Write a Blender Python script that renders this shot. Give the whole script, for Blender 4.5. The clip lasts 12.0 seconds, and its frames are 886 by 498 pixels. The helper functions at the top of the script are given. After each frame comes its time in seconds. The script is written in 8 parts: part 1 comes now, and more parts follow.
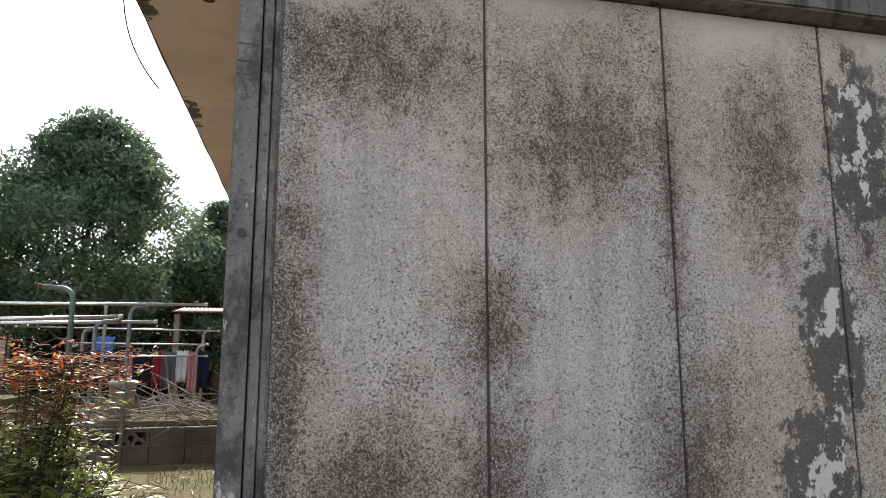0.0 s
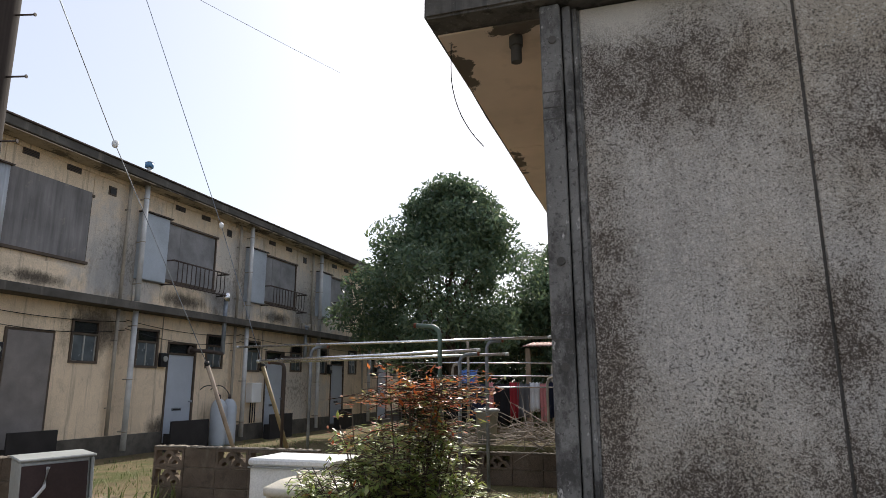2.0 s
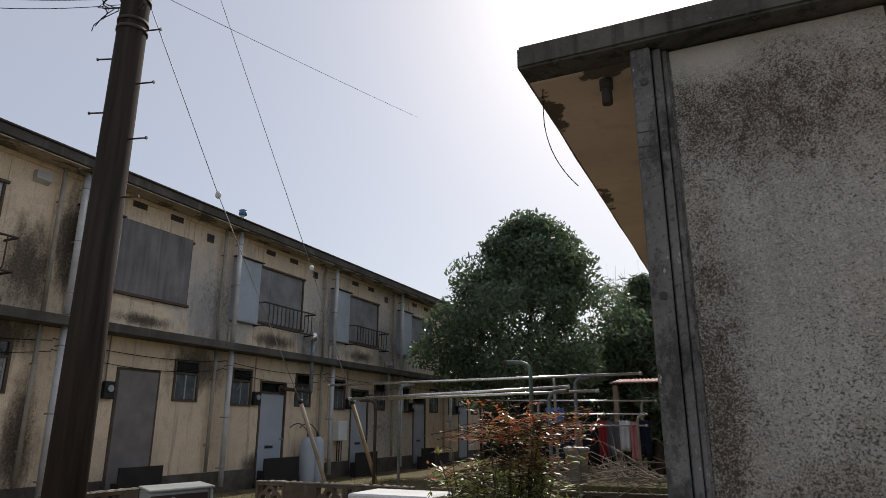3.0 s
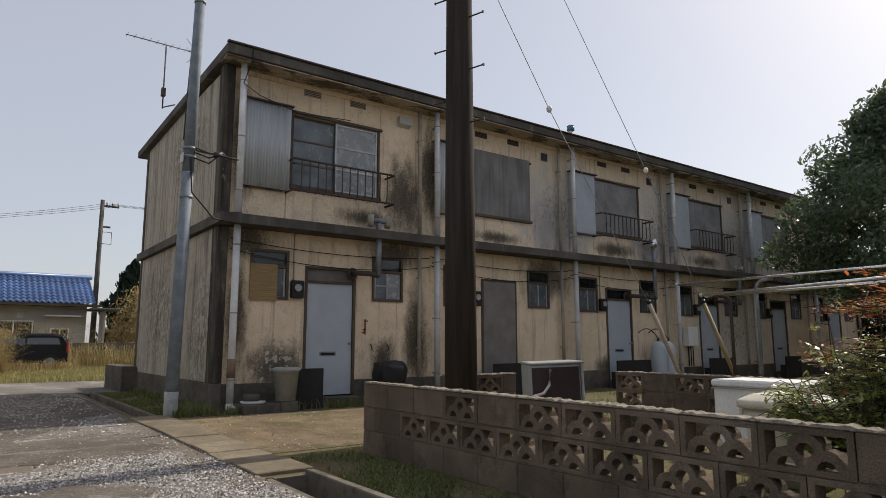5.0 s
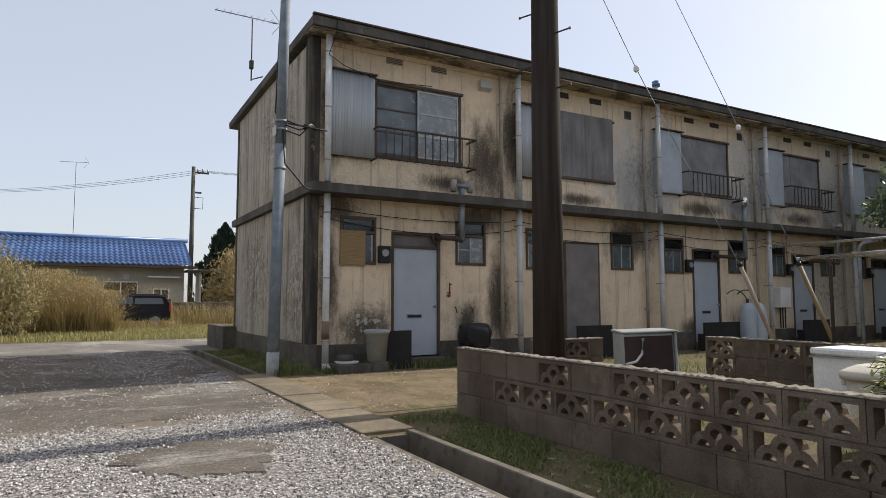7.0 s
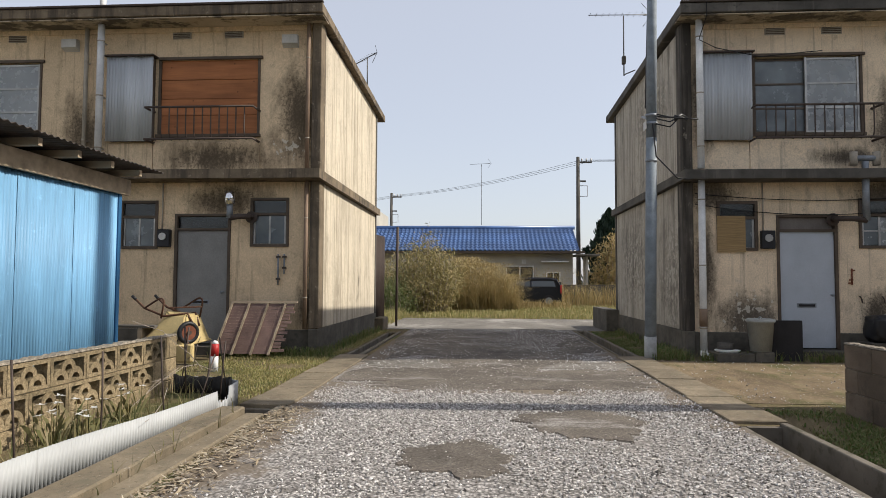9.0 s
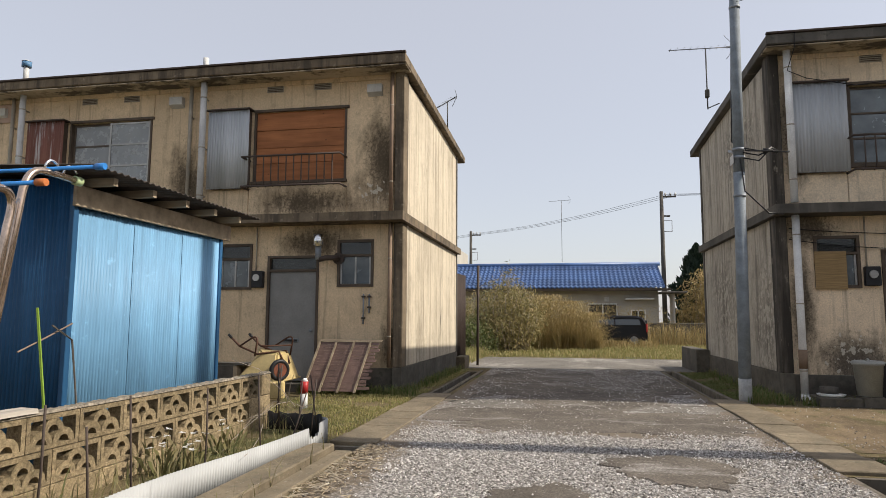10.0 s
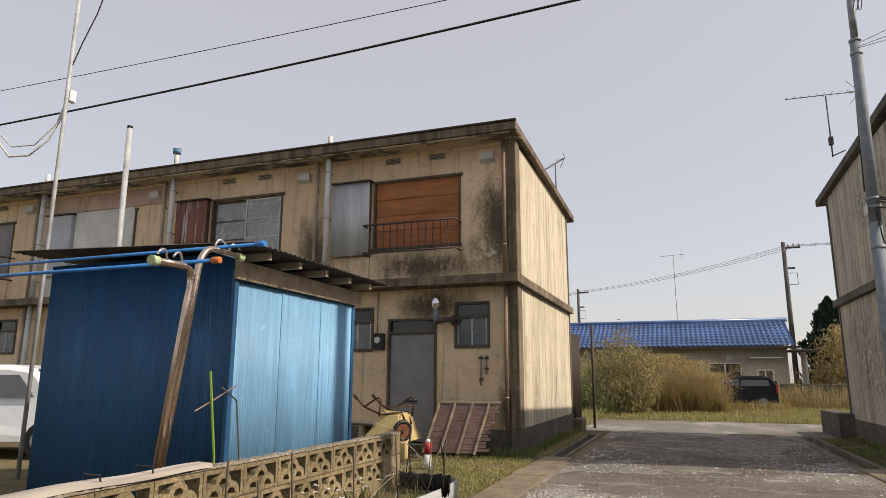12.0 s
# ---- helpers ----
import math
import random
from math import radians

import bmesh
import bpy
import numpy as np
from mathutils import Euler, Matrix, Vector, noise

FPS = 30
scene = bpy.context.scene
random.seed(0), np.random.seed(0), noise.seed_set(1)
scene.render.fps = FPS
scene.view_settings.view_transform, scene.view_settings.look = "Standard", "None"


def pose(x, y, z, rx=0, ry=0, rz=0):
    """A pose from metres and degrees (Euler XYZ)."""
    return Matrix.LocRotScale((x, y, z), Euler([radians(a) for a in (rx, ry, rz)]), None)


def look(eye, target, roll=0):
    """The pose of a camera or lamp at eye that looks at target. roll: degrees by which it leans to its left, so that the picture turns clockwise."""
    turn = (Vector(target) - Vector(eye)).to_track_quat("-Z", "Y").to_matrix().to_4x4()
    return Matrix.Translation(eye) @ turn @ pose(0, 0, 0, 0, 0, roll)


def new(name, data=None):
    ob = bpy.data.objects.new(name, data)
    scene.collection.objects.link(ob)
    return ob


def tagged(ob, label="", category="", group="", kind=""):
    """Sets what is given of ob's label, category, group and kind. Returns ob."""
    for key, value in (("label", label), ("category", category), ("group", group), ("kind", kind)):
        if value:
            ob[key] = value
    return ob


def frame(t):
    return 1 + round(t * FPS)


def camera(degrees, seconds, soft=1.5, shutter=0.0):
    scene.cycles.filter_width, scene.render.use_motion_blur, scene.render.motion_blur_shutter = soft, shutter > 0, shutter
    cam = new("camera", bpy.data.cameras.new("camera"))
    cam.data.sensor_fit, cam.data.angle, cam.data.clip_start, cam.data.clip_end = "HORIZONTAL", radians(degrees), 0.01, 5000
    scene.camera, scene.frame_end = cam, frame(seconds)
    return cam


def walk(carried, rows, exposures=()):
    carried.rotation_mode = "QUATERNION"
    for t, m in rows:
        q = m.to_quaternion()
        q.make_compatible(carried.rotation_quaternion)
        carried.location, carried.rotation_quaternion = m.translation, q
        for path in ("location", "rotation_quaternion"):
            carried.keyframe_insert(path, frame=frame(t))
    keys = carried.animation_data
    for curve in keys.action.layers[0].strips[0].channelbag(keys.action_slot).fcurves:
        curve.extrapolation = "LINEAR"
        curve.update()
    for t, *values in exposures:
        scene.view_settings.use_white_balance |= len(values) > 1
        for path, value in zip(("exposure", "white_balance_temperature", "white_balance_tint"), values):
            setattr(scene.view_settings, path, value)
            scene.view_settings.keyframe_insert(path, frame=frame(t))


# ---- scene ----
cam = camera(68.92, 12.0, 0.75)
PATH = [
    (0, pose(-0.127, -2.414, 1.371, 98.975, -0.011, -12.259)),
    (0.5, pose(0.010, -2.476, 1.363, 99.877, 0.173, -1.811)),
    (1, pose(0.055, -2.537, 1.308, 100.746, 0.267, 7.824)),
    (1.5, pose(0.000, -2.608, 1.254, 101.422, 0.199, 13.795)),
    (2, pose(-0.012, -2.580, 1.293, 102.098, 0.129, 17.820)),
    (2.5, pose(-0.017, -2.603, 1.301, 103.224, 0.176, 19.821)),
    (3, pose(-0.092, -2.769, 1.267, 105.418, -0.007, 24.521)),
    (3.5, pose(-0.099, -2.920, 1.196, 107.055, -0.219, 36.011)),
    (3.7, pose(-0.074, -2.942, 1.161, 106.972, -0.116, 39.579)),
    (5.3, pose(-0.079, -2.985, 0.997, 96.966, 0.067, 54.918)),
    (5.5, pose(-0.084, -3.012, 1.009, 96.593, 0.077, 55.242)),
    (6, pose(-0.108, -3.052, 1.057, 96.237, 0.288, 55.845)),
    (6.5, pose(-0.095, -3.102, 1.059, 95.810, 0.352, 56.980)),
    (7, pose(-0.027, -3.175, 1.099, 94.586, 0.057, 60.395)),
    (7.5, pose(0.178, -3.278, 1.146, 92.721, -0.579, 72.422)),
    (7.7, pose(0.263, -3.305, 1.186, 92.195, -0.655, 77.921)),
    (9.3, pose(0.682, -3.152, 1.191, 93.779, -0.225, 95.921)),
    (9.5, pose(0.703, -3.158, 1.205, 94.475, -0.243, 97.657)),
    (10, pose(0.748, -3.187, 1.213, 96.160, -0.252, 100.791)),
    (10.5, pose(0.785, -3.190, 1.205, 97.702, -0.213, 103.238)),
    (11, pose(0.802, -3.180, 1.203, 99.159, -0.162, 105.478)),
    (11.5, pose(0.822, -3.178, 1.202, 100.374, -0.076, 107.593)),
    (12, pose(1.027, -3.315, 1.223, 101.363, -0.191, 110.032)),
]
EXPOSURES = [(0.0, 1.22, 6300, 10), (0.5, 1.2, 6250, 10), (1.0, 1.1, 6300, 10), (1.5, 0.78, 6300, 10), (2.5, 0.27, 6350, 10), (3.0, -0.1, 6400, 10), (3.7, -0.25, 6450, 10), (5.5, 0.20, 6650, 10),
             (7.5, 0.34, 6350, 9), (9.5, 0.33, 6600, 9), (10.5, 0.29, 6850, 11), (12.0, 0.24, 7100, 12)]
walk(cam, PATH, EXPOSURES)

# ---- world, sun ----
SUN_EL, SUN_AZ = 40.0, 3.0      # height; turn from +y towards -x, in degrees
world = bpy.data.worlds.new("sky")
scene.world = world
world.use_nodes = True
wn = world.node_tree.nodes
sky = wn.new("ShaderNodeTexSky")
sky.sky_type, sky.sun_disc = "NISHITA", False
sky.sun_elevation, sky.sun_rotation = radians(SUN_EL), radians(-SUN_AZ)
sky.air_density, sky.dust_density, sky.ozone_density, sky.altitude = 1.0, 1.8, 1.0, 0.0
wn["Background"].inputs["Strength"].default_value = 0.106
# bright spring haze over the clear sky
haze = wn.new("ShaderNodeMix")
haze.data_type, haze.blend_type = "RGBA", "MIX"
haze.inputs[0].default_value = 0.50
haze.inputs[7].default_value = (7.0, 7.05, 7.65, 1)
world.node_tree.links.new(sky.outputs[0], haze.inputs[6])
world.node_tree.links.new(haze.outputs[2], wn["Background"].inputs["Color"])
sun = new("sun", bpy.data.lights.new("sun", "SUN"))
sun.data.energy, sun.data.angle, sun.data.color = 4.2, radians(0.6), (1.0, 0.93, 0.82)
_a, _e = radians(SUN_AZ), radians(SUN_EL)
SUN_DIR = Vector((-math.sin(_a) * math.cos(_e), math.cos(_a) * math.cos(_e), math.sin(_e)))
sun.matrix_world = look(SUN_DIR * 50, (0, 0, 0))

# ---- materials ----
def ramp(nt, fac, stops):
    r = nt.nodes.new("ShaderNodeValToRGB")
    els = r.color_ramp.elements
    while len(els) < len(stops):
        els.new(0.5)
    for e, (pos, col) in zip(els, stops):
        e.position = pos
        e.color = (*col, 1) if len(col) == 3 else col
    nt.links.new(fac, r.inputs[0])
    return r.outputs[0]


def grey(v):
    return (v, v, v)


class Mat:
    """A node material in world metres, built up layer by layer."""
    def __init__(self, name, base, rough=0.85, metal=0.0, spec=0.3):
        self.m = bpy.data.materials.new(name)
        self.m.use_nodes = True
        self.nt = self.m.node_tree
        self.b = self.nt.nodes["Principled BSDF"]
        self.b.inputs["Roughness"].default_value = rough
        self.b.inputs["Metallic"].default_value = metal
        self.b.inputs["Specular IOR Level"].default_value = spec
        rgb = self.nt.nodes.new("ShaderNodeRGB")
        rgb.outputs[0].default_value = (*base, 1)
        self.col = rgb.outputs[0]
        self.pos = self.nt.nodes.new("ShaderNodeNewGeometry").outputs["Position"]
        self.h = None
        self.set()

    def set(self):
        self.nt.links.new(self.col, self.b.inputs["Base Color"])
        return self

    def vec(self, stretch):
        mp = self.nt.nodes.new("ShaderNodeMapping")
        mp.inputs["Scale"].default_value = stretch
        self.nt.links.new(self.pos, mp.inputs["Vector"])
        return mp.outputs[0]

    def noise(self, scale, stretch=(1, 1, 1), detail=4, rough=0.6):
        n = self.nt.nodes.new("ShaderNodeTexNoise")
        n.inputs["Scale"].default_value, n.inputs["Detail"].default_value, n.inputs["Roughness"].default_value = scale, detail, rough
        self.nt.links.new(self.vec(stretch), n.inputs["Vector"])
        return n.outputs["Fac"]

    def cells(self, scale, stretch=(1, 1, 1), feature="F1", out="Distance"):
        n = self.nt.nodes.new("ShaderNodeTexVoronoi")
        n.feature = feature
        n.inputs["Scale"].default_value = scale
        self.nt.links.new(self.vec(stretch), n.inputs["Vector"])
        return n.outputs[out]

    def total(self, a, b, k):
        n = self.nt.nodes.new("ShaderNodeMath")
        n.operation = "MULTIPLY_ADD"
        self.nt.links.new(b, n.inputs[0])
        n.inputs[1].default_value = k
        self.nt.links.new(a, n.inputs[2])
        h = self.nt.nodes.new("ShaderNodeMath")
        h.operation = "MULTIPLY"
        h.inputs[1].default_value = 0.5
        self.nt.links.new(n.outputs[0], h.inputs[0])
        return h.outputs[0]

    def spots(self, places):
        """Height of soft mounds round given places: 1 in the middle, 0 at the radius (cx, cy, cz, rx, ry, rz)."""
        top = None
        for cx, cy, cz, rx, ry, rz in places:
            mp = self.nt.nodes.new("ShaderNodeMapping")
            mp.inputs["Scale"].default_value = (1 / rx, 1 / ry, 1 / rz)
            mp.inputs["Location"].default_value = (-cx / rx, -cy / ry, -cz / rz)
            self.nt.links.new(self.pos, mp.inputs["Vector"])
            ln = self.nt.nodes.new("ShaderNodeVectorMath")
            ln.operation = "LENGTH"
            self.nt.links.new(mp.outputs[0], ln.inputs[0])
            inv = self.nt.nodes.new("ShaderNodeMath")
            inv.operation, inv.use_clamp = "SUBTRACT", True
            inv.inputs[0].default_value = 1.0
            self.nt.links.new(ln.outputs["Value"], inv.inputs[1])
            if top is None:
                top = inv.outputs[0]
            else:
                mx = self.nt.nodes.new("ShaderNodeMath")
                mx.operation = "MAXIMUM"
                self.nt.links.new(top, mx.inputs[0])
                self.nt.links.new(inv.outputs[0], mx.inputs[1])
                top = mx.outputs[0]
        return top

    def rnd(self):
        return self.nt.nodes.new("ShaderNodeObjectInfo").outputs["Random"]

    def island(self):
        return self.nt.nodes.new("ShaderNodeNewGeometry").outputs["Random Per Island"]

    def mixed(self, fac, a, b, mode="MIX"):
        x = self.nt.nodes.new("ShaderNodeMix")
        x.data_type, x.blend_type = "RGBA", mode
        for sock, v in ((x.inputs[0], fac), (x.inputs[6], a), (x.inputs[7], b)):
            if isinstance(v, (int, float)):
                sock.default_value = v
            elif isinstance(v, tuple):
                sock.default_value = (*v, 1)
            else:
                self.nt.links.new(v, sock)
        return x.outputs[2]

    def layer(self, fac, colour, lo=0.45, hi=0.6, strength=1.0):
        """Lay a colour over what is there, where fac passes from lo to hi."""
        stops = [(lo, grey(0)), (hi, grey(strength))]
        mask = ramp(self.nt, fac, sorted(stops))
        self.col = self.mixed(mask, self.col, colour)
        return self.set()

    def vary(self, fac, lo=0.8, hi=1.2, a=0.3, b=0.7):
        self.col = self.mixed(1.0, self.col, ramp(self.nt, fac, [(a, grey(lo)), (b, grey(hi))]), "MULTIPLY")
        return self.set()

    def bump(self, fac, strength=0.3, dist=0.01):
        n = self.nt.nodes.new("ShaderNodeBump")
        n.inputs["Strength"].default_value, n.inputs["Distance"].default_value = strength, dist
        self.nt.links.new(fac, n.inputs["Height"])
        if self.h is not None:
            self.nt.links.new(self.h, n.inputs["Normal"])
        self.h = n.outputs[0]
        self.nt.links.new(self.h, self.b.inputs["Normal"])
        return self

    def gloss(self, fac, lo, hi):
        self.nt.links.new(ramp(self.nt, fac, [(0.3, grey(lo)), (0.7, grey(hi))]), self.b.inputs["Roughness"])
        return self


def simple(name, base, rough=0.7, metal=0.0, spec=0.3, dirt=0.35, scale=3.0, grain=60.0, bump=0.15):
    m = Mat(name, base, rough, metal, spec)
    m.vary(m.noise(scale), 1 - dirt, 1 + dirt * 0.4)
    m.vary(m.noise(grain, detail=2), 0.9, 1.1)
    m.bump(m.noise(grain), bump, 0.004)
    return m


STREAK = (2.2, 2.2, 0.16)
# cream render, streaked and blotched
M = {}
def cream(name, base, dark, amount, damp=(), flakes=(), grey_at=(), pale=(0.60, 0.55, 0.45), streak=0.0):
    m = Mat(name, base, 0.9, 0, 0.2)
    m.vary(m.noise(0.7, detail=5), 0.82, 1.08)
    m.layer(m.noise(2.6, detail=7, rough=0.7), tuple(c * 0.72 for c in base), 0.50, 0.62, 0.5)
    m.layer(m.noise(1.0, (1.3, 1.3, 0.55), 9, 0.72), dark, 0.58 - amount, 0.76 - amount, 0.85)
    m.layer(m.noise(1.7, (5.0, 5.0, 0.20), 7, 0.65), dark, 0.55, 0.70, 0.6)
    m.layer(m.noise(5.0, detail=9, rough=0.75), dark, 0.56, 0.72, 0.5)
    if streak:
        m.layer(m.noise(1.0, (9.0, 9.0, 0.28), 7, 0.68), tuple(c * 0.8 for c in dark), 0.50, 0.64, streak)
        m.layer(m.noise(1.3, (26.0, 26.0, 0.5), 5, 0.6), dark, 0.56, 0.66, streak * 0.7)
    if damp:
        sp = m.spots(damp)
        m.layer(m.total(m.noise(3.2, (1, 1, 0.5), 9, 0.74), sp, 0.55), dark, 0.32, 0.46, 0.92)
        m.layer(m.total(m.noise(6.0, (2.0, 2.0, 0.25), 7, 0.7), sp, 0.40), tuple(c * 0.6 for c in dark), 0.37, 0.45, 0.5)
        m.layer(m.total(m.noise(28.0, detail=5, rough=0.75), sp, 0.30), tuple(c * 0.45 for c in dark), 0.345, 0.385, 0.65)
    if grey_at:
        sp = m.spots(grey_at)
        m.layer(m.total(m.noise(2.0, detail=9, rough=0.72), sp, 0.6), (0.47, 0.455, 0.43), 0.30, 0.42, 0.7)
        m.layer(m.total(m.noise(14.0, (1, 1, 0.7), 8, 0.75), sp, 0.30), (0.10, 0.093, 0.082), 0.36, 0.42, 0.55)
    if flakes:
        sp = m.spots(flakes)
        m.layer(m.total(m.noise(11.0, detail=8, rough=0.7), sp, 0.45), tuple(c * 1.1 for c in dark), 0.35, 0.42, 0.45)
        m.layer(m.total(m.noise(12.0, (1, 1, 0.8), 5, 0.55), sp, 0.30), pale, 0.385, 0.395, 0.7)
    m.vary(m.noise(45.0, detail=3, rough=0.7), 0.82, 1.15)
    m.layer(m.noise(30.0, detail=4, rough=0.7), (0.07, 0.06, 0.05), 0.66, 0.70, 0.6)
    m.bump(m.noise(90.0, detail=2), 0.25, 0.004)
    m.bump(m.noise(6.0, detail=6), 0.2, 0.01)
    return m.m


M["cream"] = cream("cream_render", (0.78, 0.63, 0.45), (0.145, 0.118, 0.088), 0.01,
                   damp=((-10, 3.4, 3.7, 1, 0.8, 1.3), (-10, 1.0, 0.6, 1, 0.9, 0.7), (-10, 0.5, 2.6, 1, 0.8, 0.5), (-10, 3.2, 2.6, 1, 1.0, 0.5), (-10, 2.6, 3.2, 1, 0.9, 0.25), (-10, 3.7, 1.0, 1, 0.5, 1.6),
                         (-10, 7.3, 3.6, 1, 1.1, 1.2), (-10, 7.0, 2.4, 1, 1.2, 0.8), (-10, 10.8, 3.4, 1, 1.3, 1.0), (-10, 14.6, 3.6, 1, 1.2, 1.2), (-10, 9.1, 0.5, 1, 0.9, 0.4), (-10, 0.35, 4.2, 1, 0.35, 1.6), (-10, 0.35, 1.4, 1, 0.30, 1.6), (-10, 4.0, 4.2, 1, 0.5, 1.6), (-10, 5.6, 3.15, 1, 1.2, 0.2), (-10, 9.4, 3.2, 1, 1.4, 0.28), (-10, 13.2, 3.2, 1, 1.4, 0.28), (-10, 3.0, 0.75, 1, 0.5, 0.6)),
                   flakes=((-10, 1.0, 0.72, 1, 0.75, 0.62),), grey_at=((-10, 7.6, 3.9, 1, 2.0, 1.7), (-10, 11.5, 4.0, 1, 2.4, 1.7), (-10, 15.5, 4.0, 1, 3.2, 1.8), (-10, 14.5, 1.2, 1, 3.0, 1.6)))
M["cream_c"] = cream("cream_render_clean", (0.70, 0.54, 0.355), (0.16, 0.122, 0.08), 0.015,
                     damp=((-9.66, -6.2, 3.9, 1, 0.7, 1.5), (-9.66, -7.4, 2.5, 1, 1.2, 0.5), (-9.66, -6.0, 0.8, 1, 0.4, 0.8), (-9.66, -7.6, 3.2, 1, 1.6, 0.5), (-9.66, -9.9, 3.6, 1, 0.6, 1.2)),
                     flakes=((-9.66, -6.4, 3.35, 1, 0.7, 0.35),))
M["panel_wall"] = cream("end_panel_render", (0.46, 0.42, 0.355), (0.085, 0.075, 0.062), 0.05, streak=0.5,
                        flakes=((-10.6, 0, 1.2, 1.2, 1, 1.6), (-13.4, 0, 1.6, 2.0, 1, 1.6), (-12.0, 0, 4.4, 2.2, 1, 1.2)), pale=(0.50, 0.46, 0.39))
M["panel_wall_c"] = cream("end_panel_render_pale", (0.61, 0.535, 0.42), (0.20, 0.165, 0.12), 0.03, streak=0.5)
m = Mat("pink_render", (0.50, 0.36, 0.28), 0.9)
m.vary(m.noise(0.9, detail=6), 0.7, 1.1)
m.layer(m.noise(2.4, (1, 1, 0.5), 8, 0.7), (0.17, 0.125, 0.09), 0.55, 0.72, 0.7)
m.bump(m.noise(80.0), 0.25, 0.004)
M["pink"] = m.m
m = Mat("eave_board", (0.44, 0.37, 0.27), 0.9)
m.vary(m.noise(0.9, detail=6), 0.65, 1.15)
m.layer(m.noise(2.1, (1.6, 0.8, 1), 9, 0.68), (0.055, 0.048, 0.04), 0.50, 0.56, 0.85)
m.layer(m.noise(9.0, detail=6), (0.20, 0.16, 0.11), 0.54, 0.66, 0.6)
m.bump(m.noise(12.0, detail=6), 0.4, 0.01)
M["eave"] = m.m

m = Mat("dark_concrete", (0.085, 0.078, 0.068), 0.92)
m.vary(m.noise(1.4, detail=6), 0.55, 1.5)
m.layer(m.noise(3.0, STREAK, 6), (0.20, 0.18, 0.15), 0.57, 0.74, 0.6)
m.layer(m.noise(14.0, detail=5), (0.05, 0.05, 0.045), 0.58, 0.7, 0.7)
m.bump(m.noise(60.0), 0.35, 0.006)
M["dark"] = m.m
m = Mat("roof_edge_concrete", (0.125, 0.115, 0.10), 0.95)
m.vary(m.noise(1.6, detail=7, rough=0.7), 0.5, 1.5)
m.layer(m.noise(4.0, STREAK, 7), (0.04, 0.037, 0.034), 0.50, 0.62, 0.8)
m.layer(m.noise(28.0, detail=5, rough=0.75), (0.24, 0.22, 0.19), 0.60, 0.68, 0.6)
m.bump(m.noise(30.0, detail=6), 0.7, 0.012)
M["roofslab"] = m.m
m = Mat("tan_stained_concrete", (0.17, 0.132, 0.09), 0.93)
m.vary(m.noise(1.8, detail=7, rough=0.7), 0.5, 1.4)
m.layer(m.noise(3.0, STREAK, 7), (0.055, 0.045, 0.036), 0.48, 0.62, 0.8)
m.layer(m.noise(11.0, detail=7, rough=0.7), (0.36, 0.30, 0.22), 0.60, 0.68, 0.6)
m.bump(m.noise(60.0), 0.35, 0.006)
M["tan_concrete"] = m.m
m = Mat("black_stained_concrete", (0.115, 0.10, 0.083), 0.93)
m.vary(m.noise(1.8, detail=7, rough=0.7), 0.5, 1.4)
m.layer(m.noise(2.2, STREAK, 7), (0.032, 0.028, 0.024), 0.43, 0.56, 0.85)
m.layer(m.noise(9.0, (1, 1, 0.4), 7, 0.7), (0.34, 0.30, 0.24), 0.60, 0.67, 0.6)
m.bump(m.noise(60.0), 0.35, 0.006)
M["black_concrete"] = m.m

m = Mat("base_concrete", (0.105, 0.094, 0.078), 0.95)
m.vary(m.noise(1.8, detail=9, rough=0.7), 0.5, 1.5)
m.layer(m.noise(7.0, detail=6), (0.06, 0.06, 0.05), 0.52, 0.66, 0.6)
m.bump(m.noise(70.0), 0.3, 0.005)
M["base"] = m.m

# exposed aggregate panels with lichen (single-storey building)
m = Mat("aggregate_panel", (0.525, 0.482, 0.428), 0.95, 0, 0.15)
m.vary(m.noise(0.8, detail=5), 0.82, 1.12)
m.vary(m.noise(3.0, STREAK, 6), 0.80, 1.12)
blot = m.noise(1.25, (1, 1, 0.55), 8, 0.70)
fine = m.noise(115.0, detail=5, rough=0.8)
rough_ = m.noise(9.0, (1, 1, 0.75), 9, 0.75)
lichen = m.spots(((0.72, 0.46, 1.50, 0.34, 3, 0.45), (0.74, 0.46, 0.75, 0.34, 3, 0.8), (1.22, 0.46, 2.42, 0.80, 3, 0.62), (2.25, 0.46, 2.35, 0.40, 3, 0.85), (1.72, 0.46, 0.75, 0.36, 3, 0.7), (0.1, 0.46, 2.75, 0.9, 3, 0.5), (3.4, 0.46, 2.2, 1.2, 3, 1.2), (4.4, 0.46, 1.2, 1.2, 3, 1.2), (-0.2, 0.46, 1.3, 0.22, 3, 1.6), (1.66, 0.46, 2.2, 0.14, 3, 1.0), (0.15, 0.46, 0.75, 0.5, 3, 0.5)))
peel = m.spots(((2.56, 0.46, 1.45, 0.30, 3, 0.75), (2.42, 0.46, 0.75, 0.40, 3, 0.55), (2.85, 0.46, 2.5, 0.35, 3, 0.8)))
# paler render along the head of the panels, with sky glare painted in
head = m.spots(((-0.1, 0.46, 3.3, 0.5, 3, 0.5), (0.35, 0.46, 3.3, 0.6, 3, 0.34), (1.05, 0.46, 3.35, 0.7, 3, 0.50), (2.1, 0.46, 3.35, 0.9, 3, 0.62), (3.2, 0.46, 3.3, 0.9, 3, 0.5)))
m.layer(m.noise(0.9, detail=6), (0.40, 0.335, 0.25), 0.42, 0.62, 0.75)
m.layer(blot, (0.24, 0.215, 0.18), 0.53, 0.72, 0.5)
